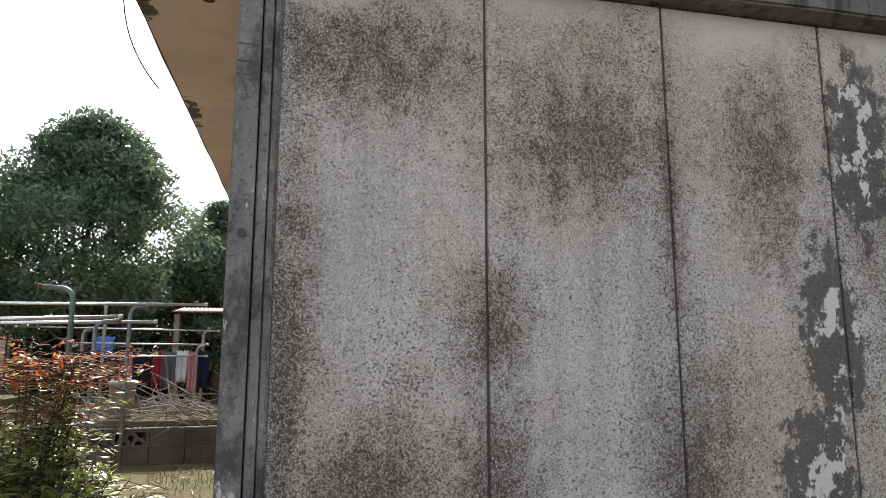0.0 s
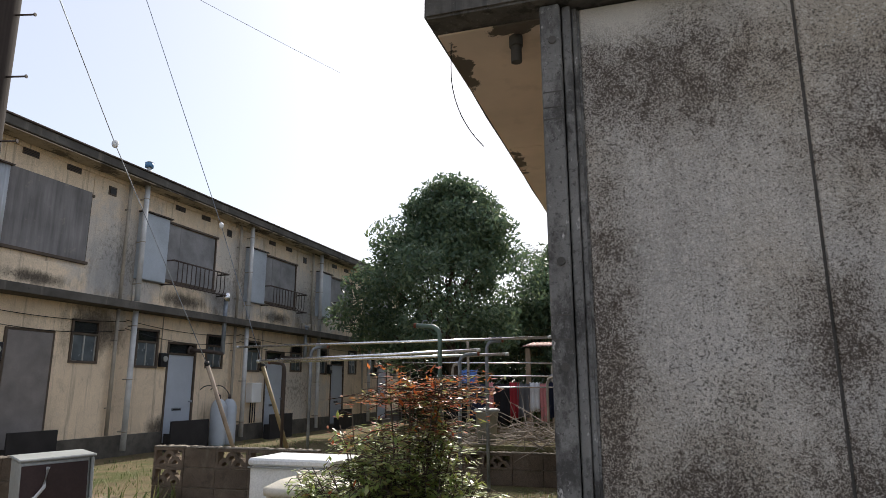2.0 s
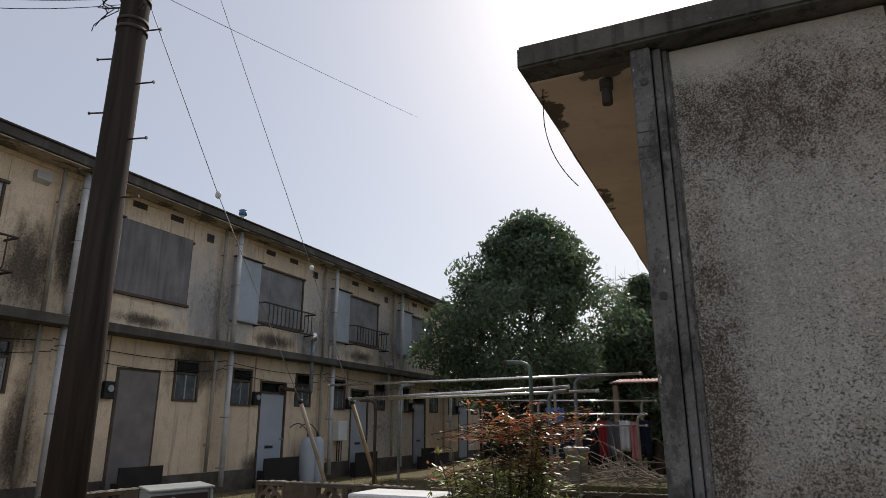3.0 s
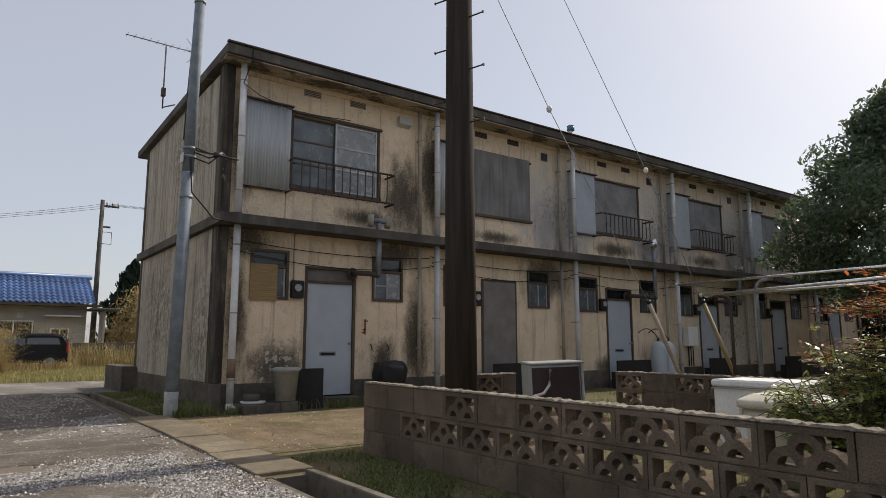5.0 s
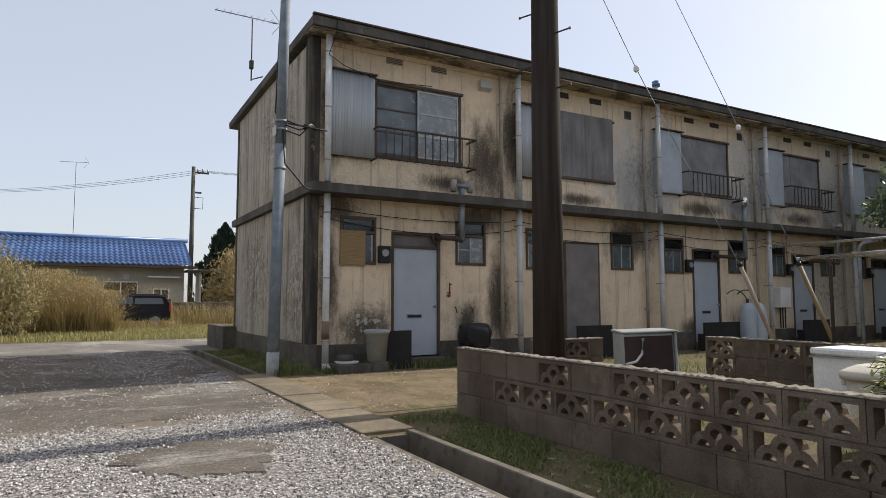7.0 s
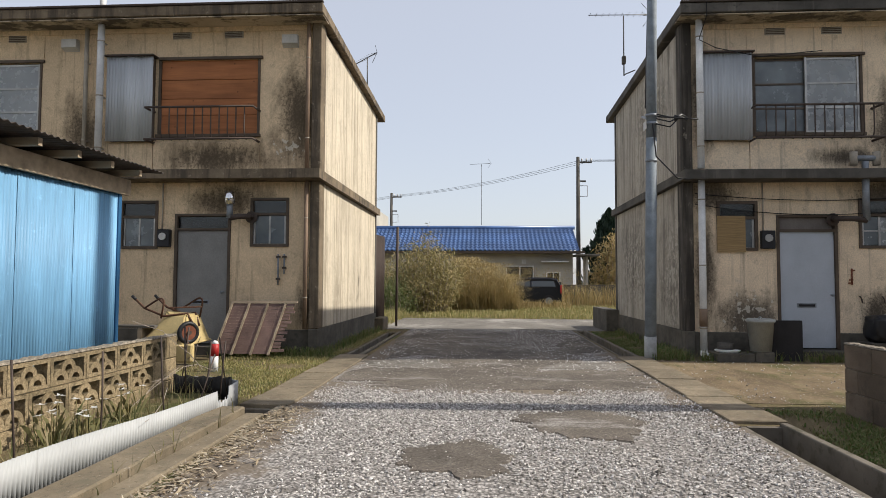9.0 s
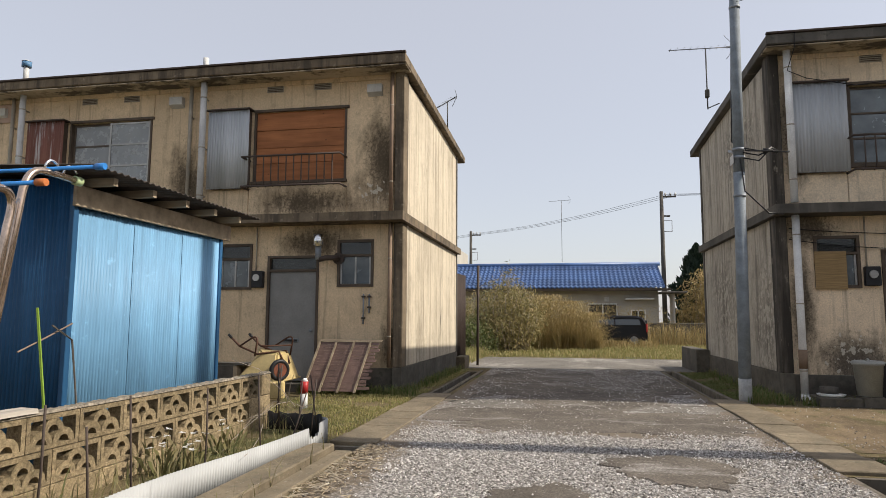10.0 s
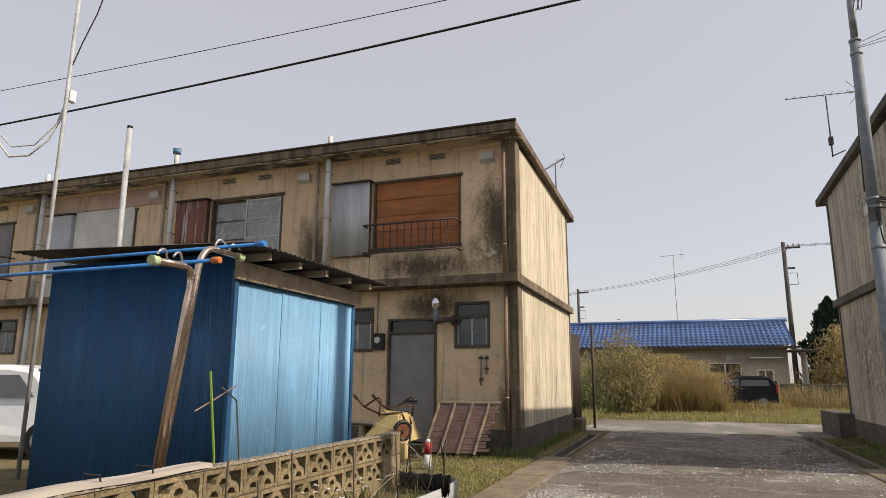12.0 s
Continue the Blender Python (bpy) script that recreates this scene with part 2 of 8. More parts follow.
# grain of the exposed stones: tan, pale and dark
m.vary(m.noise(70.0, detail=4, rough=0.75), 0.72, 1.24, 0.34, 0.66)
m.layer(m.cells(95.0, out="Color"), (0.62, 0.575, 0.50), 0.78, 0.86, 0.7)
m.layer(m.noise(150.0, detail=3, rough=0.7), (0.70, 0.66, 0.60), 0.60, 0.68, 0.7)
m.layer(m.total(m.noise(82.0, detail=3, rough=0.65), blot, 0.36), (0.085, 0.075, 0.063), 0.378, 0.400, 0.85)
soft = ramp(m.nt, m.total(rough_, lichen, 0.5), [(0.24, grey(0)), (0.46, grey(1))])
m.layer(soft, (0.30, 0.24, 0.18), 0.2, 1.0, 0.28)
m.layer(m.total(fine, soft, 0.14), (0.062, 0.047, 0.037), 0.298, 0.318, 0.85)
m.layer(m.total(m.noise(46.0, detail=5, rough=0.75), soft, 0.12), (0.070, 0.055, 0.042), 0.315, 0.33, 0.75)
m.layer(m.total(rough_, peel, 0.5), (0.085, 0.078, 0.07), 0.345, 0.36, 0.85)
m.layer(m.total(m.noise(6.5, (1, 1, 0.7), 8, 0.7), peel, 0.30), (0.66, 0.63, 0.56), 0.37, 0.378, 0.85)
# lightens the panel heads, glare included
m.layer(m.total(m.noise(2.4, (1, 1, 0.7), 7, 0.65), head, 0.9), (0.60, 0.555, 0.48), 0.36, 0.52, 0.85)
m.vary(m.noise(200.0, detail=2), 0.78, 1.22)
m.bump(fine, 0.6, 0.008)
m.bump(m.cells(110.0), 0.4, 0.004)
M["aggregate"] = m.m

m = Mat("weathered_post", (0.20, 0.19, 0.175), 0.93)
m.vary(m.noise(2.0, detail=6), 0.6, 1.3)
m.layer(m.noise(5.0, (1, 1, 0.6), 8, 0.75), (0.05, 0.046, 0.042), 0.47, 0.60, 0.85)
m.layer(m.noise(40.0, detail=5, rough=0.75), (0.06, 0.055, 0.05), 0.56, 0.62, 0.7)
m.layer(m.noise(55.0, detail=4, rough=0.7), (0.42, 0.40, 0.37), 0.60, 0.68, 0.4)
m.layer(m.noise(9.0, (1, 1, 0.45), 7, 0.65), (0.52, 0.49, 0.45), 0.635, 0.66, 0.8)
m.bump(m.noise(60.0), 0.5, 0.008)
m.bump(m.noise(12.0, detail=6), 0.3, 0.012)
M["post"] = m.m

m = Mat("soffit_board", (0.74, 0.60, 0.47), 0.85)
m.vary(m.noise(1.2, detail=4), 0.82, 1.12)
m.layer(m.total(m.noise(7.0, detail=8, rough=0.7), m.spots(((-0.58, 0.44, 3.18, 0.30, 0.30, 1), (-0.80, 0.36, 3.18, 0.5, 0.14, 1), (-1.0, 0.9, 3.18, 0.13, 0.5, 1), (-1.0, 2.6, 3.18, 0.10, 0.5, 1))), 0.5), (0.065, 0.055, 0.045), 0.37, 0.385, 0.9)
m.layer(m.noise(1.7, detail=6), (0.30, 0.23, 0.17), 0.56, 0.68, 0.35)
m.bump(m.noise(40.0, (1, 0.2, 1)), 0.1, 0.003)
M["soffit"] = m.m

M["pipe"] = simple("pipe_grey_white", (0.55, 0.55, 0.54), 0.55, dirt=0.25).m
M["pipe_tan"] = simple("pipe_tan", (0.36, 0.32, 0.26), 0.7, dirt=0.3).m
M["pipe_brown"] = simple("pipe_brown", (0.23, 0.16, 0.11), 0.65, dirt=0.3).m
M["frame"] = simple("brown_window_frame", (0.10, 0.075, 0.055), 0.7).m
M["alu"] = simple("aluminium_sash", (0.45, 0.44, 0.42), 0.45, 0.6).m
M["door_blue"] = simple("pale_blue_grey_door_paint", (0.42, 0.455, 0.50), 0.5, dirt=0.12, scale=2.0).m
M["door_grey"] = simple("grey_door_paint", (0.23, 0.225, 0.215), 0.55, dirt=0.15).m
M["door_brown"] = simple("brown_grey_board", (0.215, 0.195, 0.18), 0.7, dirt=0.25).m
M["steel"] = simple("galvanised_steel", (0.27, 0.295, 0.325), 0.6, 0.35, dirt=0.45, scale=5.0).m
M["chrome"] = simple("bright_steel", (0.72, 0.72, 0.72), 0.22, 0.95, dirt=0.1).m
M["iron"] = simple("rusty_iron", (0.085, 0.065, 0.055), 0.7, 0.3).m
M["black"] = simple("black_plastic", (0.02, 0.02, 0.022), 0.45).m
M["white"] = simple("white_paint", (0.75, 0.75, 0.74), 0.5, dirt=0.12).m
M["rust"] = simple("rusty_red_iron", (0.20, 0.07, 0.04), 0.85, dirt=0.5).m

m = Mat("plywood_sheet", (0.20, 0.19, 0.185), 0.85)
m.vary(m.noise(1.2, detail=5), 0.75, 1.2)
m.vary(m.noise(5.0, STREAK, 6), 0.7, 1.2)
m.layer(m.noise(6.0, detail=6), (0.30, 0.27, 0.23), 0.6, 0.7, 0.6)
m.bump(m.noise(30.0, (1, 1, 0.1)), 0.2, 0.004)
M["board"] = m.m

m = Mat("orange_plywood", (0.36, 0.14, 0.055), 0.75)
m.vary(m.noise(2.0, (0.5, 0.5, 6.0), 6), 0.65, 1.25)
m.vary(m.noise(1.0), 0.8, 1.15)
m.layer(m.cells(5.0), (0.10, 0.04, 0.02), 0.09, 0.04, 0.8)
m.bump(m.noise(30.0, (0.1, 0.1, 1)), 0.15, 0.003)
M["orange"] = m.m

m = Mat("corrugated_zinc", (0.46, 0.48, 0.50), 0.55, 0.1, 0.35)
m.vary(m.noise(2.0, STREAK, 6), 0.75, 1.15)
m.layer(m.noise(2.2, (2, 2, 0.4), 6), (0.16, 0.10, 0.07), 0.66, 0.76, 0.7)
m.bump(m.noise(50.0), 0.1, 0.003)
M["zinc"] = m.m
m = Mat("corrugated_rusty", (0.22, 0.10, 0.075), 0.8, 0.2)
m.vary(m.noise(2.0, STREAK, 6), 0.6, 1.3)
m.layer(m.noise(3.0, (6, 6, 0.25), 6), (0.55, 0.52, 0.50), 0.56, 0.62, 0.8)
M["zinc_rust"] = m.m
# one blue sheet, two tones: shade put in the dark, sunlight in the pale
for key, base in (("blue", (0.016, 0.082, 0.185)), ("blue_sunlit", (0.15, 0.325, 0.51))):
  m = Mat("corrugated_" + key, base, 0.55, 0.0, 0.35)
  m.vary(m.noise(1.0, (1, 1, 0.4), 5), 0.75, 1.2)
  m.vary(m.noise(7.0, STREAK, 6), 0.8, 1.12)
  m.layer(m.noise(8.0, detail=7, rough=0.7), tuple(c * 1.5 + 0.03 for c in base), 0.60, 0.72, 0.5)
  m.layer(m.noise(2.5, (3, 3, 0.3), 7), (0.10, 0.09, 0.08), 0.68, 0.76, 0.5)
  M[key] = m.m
m = Mat("corrugated_white", (0.37, 0.38, 0.385), 0.55, 0.0, 0.35)
m.vary(m.noise(1.6, (1, 1, 0.4), 5), 0.82, 1.1)
m.layer(m.noise(5.0, detail=6), (0.25, 0.20, 0.15), 0.66, 0.74, 0.6)
M["sheet_white"] = m.m

m = Mat("glass", (0.10, 0.11, 0.115), 0.06, 0, 0.5)
m.b.inputs["Transmission Weight"].default_value = 0.8
m.gloss(m.noise(2.5), 0.04, 0.16)
M["glass"] = m.m
m = Mat("frosted_glass", (0.34, 0.36, 0.37), 0.22, 0, 0.5)
m.b.inputs["Transmission Weight"].default_value = 0.25
m.vary(m.noise(1.5), 0.8, 1.15)
m.gloss(m.noise(6.0), 0.15, 0.35)
M["frost"] = m.m
# blue-grey panes, the sky's reflection put into the colour
m = Mat("reflecting_grey_glass", (0.15, 0.175, 0.19), 0.18, 0, 0.6)
m.b.inputs["Transmission Weight"].default_value = 0.25
m.vary(m.noise(2.2, detail=5), 0.55, 1.35)
m.gloss(m.noise(5.0), 0.10, 0.32)
M["grey_glass"] = m.m
M["curtain"] = simple("curtain_cloth", (0.50, 0.49, 0.46), 0.95, dirt=0.2).m
M["dark_room"] = simple("dark_interior", (0.06, 0.055, 0.05), 0.95).m
m = Mat("bamboo_blind", (0.31, 0.21, 0.10), 0.8)
m.vary(m.noise(3.0, (1, 1, 30), 4), 0.6, 1.2)
M["bamboo"] = m.m

# ground
m = Mat("dry_grass_ground", (0.155, 0.122, 0.07), 0.98, 0, 0.1)
m.vary(m.noise(0.7, detail=6), 0.7, 1.25)
m.layer(m.noise(1.1, detail=7), (0.085, 0.10, 0.035), 0.48, 0.62, 0.8)
m.layer(m.noise(16.0, detail=6), (0.30, 0.25, 0.15), 0.55, 0.66, 0.6)
m.vary(m.noise(90.0, detail=3), 0.6, 1.35)
m.bump(m.noise(60.0, detail=5), 0.7, 0.03)
m.bump(m.noise(4.0), 0.3, 0.05)
M["ground"] = m.m
m = Mat("sandy_path", (0.205, 0.155, 0.10), 0.97, 0, 0.1)
m.vary(m.noise(1.3, detail=9, rough=0.7), 0.55, 1.25)
m.layer(m.noise(1.3, (0.6, 1, 1), 9, 0.75), (0.085, 0.085, 0.035), 0.50, 0.60, 0.8)
m.layer(m.noise(0.8, (0.4, 1.2, 1), 8, 0.7), (0.11, 0.082, 0.055), 0.52, 0.62, 0.7)
m.layer(m.noise(38.0, detail=4, rough=0.75), (0.42, 0.37, 0.29), 0.61, 0.66, 0.7)
m.layer(m.noise(30.0, detail=4, rough=0.75), (0.06, 0.05, 0.035), 0.60, 0.66, 0.6)
m.layer(m.noise(5.0, detail=6), (0.24, 0.20, 0.11), 0.56, 0.68, 0.6)
m.vary(m.noise(120.0, detail=2), 0.75, 1.2)
m.bump(m.noise(80.0), 0.4, 0.01)
M["sand"] = m.m
m = Mat("gravel_bed", (0.25, 0.235, 0.22), 0.95, 0, 0.2)
m.vary(m.noise(0.55, detail=6), 0.7, 1.2)
m.col = m.mixed(0.75, m.col, ramp(m.nt, m.cells(46.0, out="Color"), [(0.0, (0.09, 0.08, 0.072)), (0.5, (0.33, 0.305, 0.285)), (1.0, (0.66, 0.62, 0.58))]))
m.vary(m.cells(46.0), 1.25, 0.35, 0.15, 0.75)
m.layer(m.noise(0.45, (1, 0.6, 1), 7, 0.65), (0.14, 0.125, 0.11), 0.52, 0.62, 0.85)
m.layer(m.total(m.noise(2.0, detail=9, rough=0.72), m.spots(((-3.0, -5.1, 0, 7, 0.75, 1), (-11.0, -5.1, 0, 5, 0.8, 1), (-8.0, -1.0, 0, 6, 0.55, 1), (-6.6, -3.0, 0, 0.6, 2.4, 1))), 0.5), (0.15, 0.12, 0.09), 0.31, 0.38, 0.9)
m.bump(m.cells(46.0), -0.9, 0.02)
M["gravel"] = m.m
m = Mat("asphalt_patch", (0.105, 0.09, 0.075), 0.93, 0, 0.25)
m.vary(m.noise(1.2, detail=9, rough=0.7), 0.55, 1.5)
m.layer(m.noise(1.5, (1.6, 0.7, 1), 9, 0.75), (0.30, 0.28, 0.26), 0.55, 0.66, 0.7)
m.vary(m.noise(42.0, detail=4, rough=0.75), 0.45, 1.6)
m.vary(m.noise(150.0, detail=2), 0.6, 1.5)
m.layer(m.noise(20.0, detail=5), (0.30, 0.28, 0.26), 0.66, 0.7, 0.7)
m.bump(m.noise(140.0), 0.5, 0.006)
M["asphalt"] = m.m
m = Mat("old_asphalt", (0.175, 0.16, 0.14), 0.93, 0, 0.25)
m.vary(m.noise(0.8, (0.6, 1, 1), 9, 0.7), 0.6, 1.3)
m.layer(m.noise(0.5, (0.5, 1, 1), 8, 0.7), (0.36, 0.34, 0.31), 0.54, 0.62, 0.6)
m.layer(m.noise(1.1, (1, 0.5, 1), 8, 0.7), (0.075, 0.068, 0.06), 0.56, 0.66, 0.7)
m.vary(m.noise(36.0, detail=4, rough=0.75), 0.65, 1.35)
m.vary(m.noise(150.0, detail=2), 0.7, 1.3)
m.bump(m.noise(140.0), 0.5, 0.006)
M["road_far"] = m.m
m = Mat("kerb_concrete", (0.20, 0.162, 0.112), 0.95)
m.vary(m.noise(1.5, detail=9, rough=0.72), 0.5, 1.35)
m.layer(m.noise(34.0, detail=5, rough=0.75), (0.40, 0.36, 0.30), 0.60, 0.66, 0.6)
m.layer(m.noise(26.0, detail=5, rough=0.75), (0.07, 0.06, 0.04), 0.57, 0.64, 0.7)
m.layer(m.noise(9.0, detail=6), (0.13, 0.115, 0.08), 0.52, 0.66, 0.6)
m.vary(m.rnd(), 0.85, 1.12, 0.0, 1.0)
m.bump(m.noise(90.0), 0.4, 0.006)
M["kerb"] = m.m

m = Mat("block_concrete", (0.155, 0.120, 0.090), 0.97, 0, 0.15)
m.vary(m.rnd(), 0.82, 1.15, 0.0, 1.0)
m.vary(m.noise(2.5, detail=6), 0.7, 1.3)
m.layer(m.noise(6.0, detail=8, rough=0.7), (0.075, 0.062, 0.048), 0.52, 0.66, 0.7)
m.layer(m.noise(4.0, (1, 1, 0.5), 7), (0.24, 0.20, 0.15), 0.60, 0.70, 0.5)
m.vary(m.noise(110.0, detail=4, rough=0.75), 0.6, 1.4)
m.bump(m.noise(110.0, detail=4), 0.9, 0.01)
M["block"] = m.m
m = Mat("block_concrete_pale", (0.285, 0.222, 0.135), 0.97, 0, 0.15)
m.vary(m.rnd(), 0.82, 1.12, 0.0, 1.0)
m.vary(m.noise(2.5, detail=6), 0.7, 1.25)
m.layer(m.noise(5.0, detail=8, rough=0.72), (0.085, 0.068, 0.042), 0.50, 0.64, 0.7)
m.layer(m.noise(80.0, detail=4, rough=0.75), (0.42, 0.35, 0.24), 0.58, 0.66, 0.6)
m.layer(m.noise(60.0, detail=4, rough=0.75), (0.06, 0.05, 0.035), 0.58, 0.64, 0.6)
m.vary(m.noise(48.0, detail=4, rough=0.75), 0.5, 1.5)
m.bump(m.noise(110.0, detail=4), 0.9, 0.01)
M["block_pale"] = m.m
m = Mat("mortar", (0.22, 0.19, 0.15), 0.97)
m.vary(m.noise(36.0, detail=4, rough=0.75), 0.4, 1.6)
m.vary(m.noise(3.0, detail=5), 0.7, 1.2)
m.bump(m.noise(80.0), 0.6, 0.008)
M["mortar"] = m.m

m = Mat("weathered_wood", (0.34, 0.27, 0.19), 0.9)
m.vary(m.noise(3.0, (3, 0.4, 3), 6), 0.6, 1.25)
m.vary(m.rnd(), 0.8, 1.15, 0, 1)
m.bump(m.noise(30.0, (1, 0.1, 1)), 0.3, 0.004)
M["wood"] = m.m
m = Mat("grey_wood", (0.42, 0.38, 0.33), 0.9)
m.vary(m.noise(4.0, (0.3, 3, 3), 6), 0.6, 1.2)
m.bump(m.noise(40.0, (0.1, 1, 1)), 0.3, 0.004)
M["wood_grey"] = m.m
m = Mat("dark_wood_pole", (0.042, 0.033, 0.028), 0.9, 0, 0.15)
m.vary(m.noise(5.0, (3, 3, 0.15), 6), 0.6, 1.5)
m.bump(m.noise(20.0, (2, 2, 0.1)), 0.3, 0.006)
M["pole"] = m.m
M["bamboo_old"] = simple("aged_bamboo_brown", (0.22, 0.16, 0.12), 0.75, dirt=0.4).m
m = Mat("blue_tile", (0.06, 0.115, 0.25), 0.35, 0, 0.5)
m.vary(m.rnd(), 0.75, 1.25, 0, 1)
m.vary(m.noise(0.8, detail=5), 0.75, 1.3)
M["tile"] = m.m


def leaf_mat(name, cols, rough=0.45, trans=0.25, spec=0.4):
    m = Mat(name, cols[0], rough, 0, spec)
    n = len(cols)
    m.col = ramp(m.nt, m.island(), [(i / max(1, n - 1), c) for i, c in enumerate(cols)])
    m.set()
    nt = m.nt
    tr = nt.nodes.new("ShaderNodeBsdfTranslucent")
    nt.links.new(m.col, tr.inputs["Color"])
    mx = nt.nodes.new("ShaderNodeMixShader")
    mx.inputs[0].default_value = trans
    nt.links.new(m.b.outputs[0], mx.inputs[1])
    nt.links.new(tr.outputs[0], mx.inputs[2])
    nt.links.new(mx.outputs[0], nt.nodes["Material Output"].inputs["Surface"])
    return m.m


M["leaf"] = leaf_mat("evergreen_leaf", [(0.06, 0.10, 0.06), (0.095, 0.145, 0.08), (0.17, 0.21, 0.105), (0.085, 0.13, 0.085)], 0.32, 0.45)
M["leaf_far"] = leaf_mat("conifer_leaf", [(0.012, 0.028, 0.016), (0.025, 0.045, 0.024)], 0.6, 0.1)
M["leaf_bamboo"] = leaf_mat("bamboo_leaf", [(0.07, 0.10, 0.04), (0.11, 0.12, 0.05), (0.05, 0.075, 0.03)], 0.5, 0.3)
M["leaf_nandina"] = leaf_mat("nandina_leaf_green", [(0.17, 0.27, 0.06), (0.38, 0.42, 0.10), (0.22, 0.32, 0.085), (0.45, 0.42, 0.13)], 0.42, 0.35, 1.0)
M["leaf_red"] = leaf_mat("nandina_leaf_red", [(0.50, 0.09, 0.04), (0.55, 0.20, 0.05), (0.38, 0.07, 0.04), (0.45, 0.26, 0.08)], 0.3, 0.45)
M["reed"] = leaf_mat("dry_reed", [(0.42, 0.31, 0.15), (0.34, 0.25, 0.11), (0.26, 0.22, 0.09), (0.48, 0.38, 0.20)], 0.8, 0.25)
M["reed_green"] = leaf_mat("green_weed", [(0.15, 0.15, 0.06), (0.25, 0.21, 0.10), (0.10, 0.115, 0.045), (0.30, 0.25, 0.14)], 0.7, 0.25)
M["grass"] = leaf_mat("grass_blade", [(0.075, 0.13, 0.03), (0.13, 0.17, 0.045), (0.25, 0.21, 0.10), (0.10, 0.155, 0.04)], 0.7, 0.3)
M["bark"] = simple("bark", (0.10, 0.075, 0.055), 0.95, dirt=0.5, scale=6).m
M["twig"] = simple("dry_twig", (0.33, 0.28, 0.23), 0.9, dirt=0.4).m
M["guard_pale"] = simple("bleached_tan_guard", (0.36, 0.29, 0.22), 0.75, dirt=0.4).m
M["guard"] = simple("faded_yellow_guard", (0.26, 0.195, 0.095), 0.6, dirt=0.35).m
M["shedroof"] = simple("rusty_roof_sheet", (0.075, 0.06, 0.05), 0.75, 0.2, dirt=0.5, scale=5).m
M["bronze"] = simple("bronze_steel", (0.55, 0.42, 0.33), 0.2, 0.9, dirt=0.25, scale=8).m
M["capgreen"] = simple("pale_green_cap", (0.45, 0.55, 0.30), 0.5).m
M["orangecap"] = simple("orange_cap", (0.50, 0.16, 0.05), 0.5).m
M["bluepole"] = simple("blue_coated_pole", (0.03, 0.20, 0.55), 0.3, spec=0.5).m
M["yellow"] = simple("faded_yellow_paint", (0.54, 0.42, 0.20), 0.5, dirt=0.35).m
M["redwheel"] = simple("red_paint", (0.42, 0.03, 0.03), 0.45, dirt=0.25).m
M["slat"] = simple("brown_slat", (0.20, 0.13, 0.11), 0.75, dirt=0.4).m
M["canegreen"] = simple("green_cane", (0.22, 0.35, 0.05), 0.5).m
M["carwhite"] = simple("white_car_paint", (0.72, 0.74, 0.76), 0.2, spec=0.5, dirt=0.06).m
M["carblack"] = simple("black_car_paint", (0.008, 0.008, 0.01), 0.3, spec=0.25, dirt=0.1).m
m = Mat("car_glass", (0.07, 0.08, 0.085), 0.08, 0, 0.8)
M["carglass"] = m.m
m = Mat("house_grey_wall", (0.42, 0.40, 0.36), 0.9)
m.vary(m.noise(0.8, detail=5), 0.82, 1.1)
m.bump(m.noise(20.0), 0.2, 0.01)
M["house_wall"] = m.m
M["zinc_brown"] = simple("brown_sheet", (0.035, 0.022, 0.017), 0.7, 0.1, dirt=0.3).m
m = Mat("gutter_concrete", (0.15, 0.13, 0.105), 0.95)
m.vary(m.noise(1.5, detail=6), 0.6, 1.3)
m.layer(m.noise(9.0, detail=6), (0.06, 0.055, 0.035), 0.5, 0.64, 0.7)
m.bump(m.noise(90.0), 0.4, 0.006)
M["gutter"] = m.m

# ---- geometry helpers ----
def box(bm, x0, y0, z0, x1, y1, z1, bevel=0.0):
    vs = [bm.verts.new((x, y, z)) for z in (z0, z1) for y in (y0, y1) for x in (x0, x1)]
    fs = [bm.faces.new([vs[i] for i in q]) for q in ((0, 2, 3, 1), (4, 5, 7, 6), (0, 1, 5, 4), (2, 6, 7, 3), (0, 4, 6, 2), (1, 3, 7, 5))]
    if bevel:
        es = {e for f in fs for e in f.edges}
        bmesh.ops.bevel(bm, geom=list(es), offset=bevel, segments=1, affect="EDGES")
    return bm


def Box(x0, y0, z0, x1, y1, z1, bevel=0.0):
    return box(bmesh.new(), min(x0, x1), min(y0, y1), min(z0, z1), max(x0, x1), max(y0, y1), max(z0, z1), bevel)


def tube(bm, pts, r, n=8, r1=None, cap=True):
    """A round bar along the points; r1: radius at the end."""
    pts = [Vector(p) for p in pts]
    rings, up = [], Vector((0.31, 0.17, 0.93)).normalized()
    for i, p in enumerate(pts):
        d = (pts[min(i + 1, len(pts) - 1)] - pts[max(i - 1, 0)]).normalized()
        a = d.cross(up)
        if a.length < 0.05:
            a = d.cross(Vector((1, 0, 0)))
        a.normalize()
        b = d.cross(a)
        rr = r if r1 is None else r + (r1 - r) * i / (len(pts) - 1)
        rings.append([bm.verts.new(p + (a * math.cos(2 * math.pi * k / n) + b * math.sin(2 * math.pi * k / n)) * rr) for k in range(n)])
    for p, q in zip(rings, rings[1:]):
        for k in range(n):
            f = bm.faces.new((p[k], p[(k + 1) % n], q[(k + 1) % n], q[k]))
            f.smooth = n > 5
    if cap and n > 2:
        bm.faces.new(rings[0][::-1])
        bm.faces.new(rings[-1])
    return bm


def Tube(pts, r, n=8, r1=None):
    return tube(bmesh.new(), pts, r, n, r1)


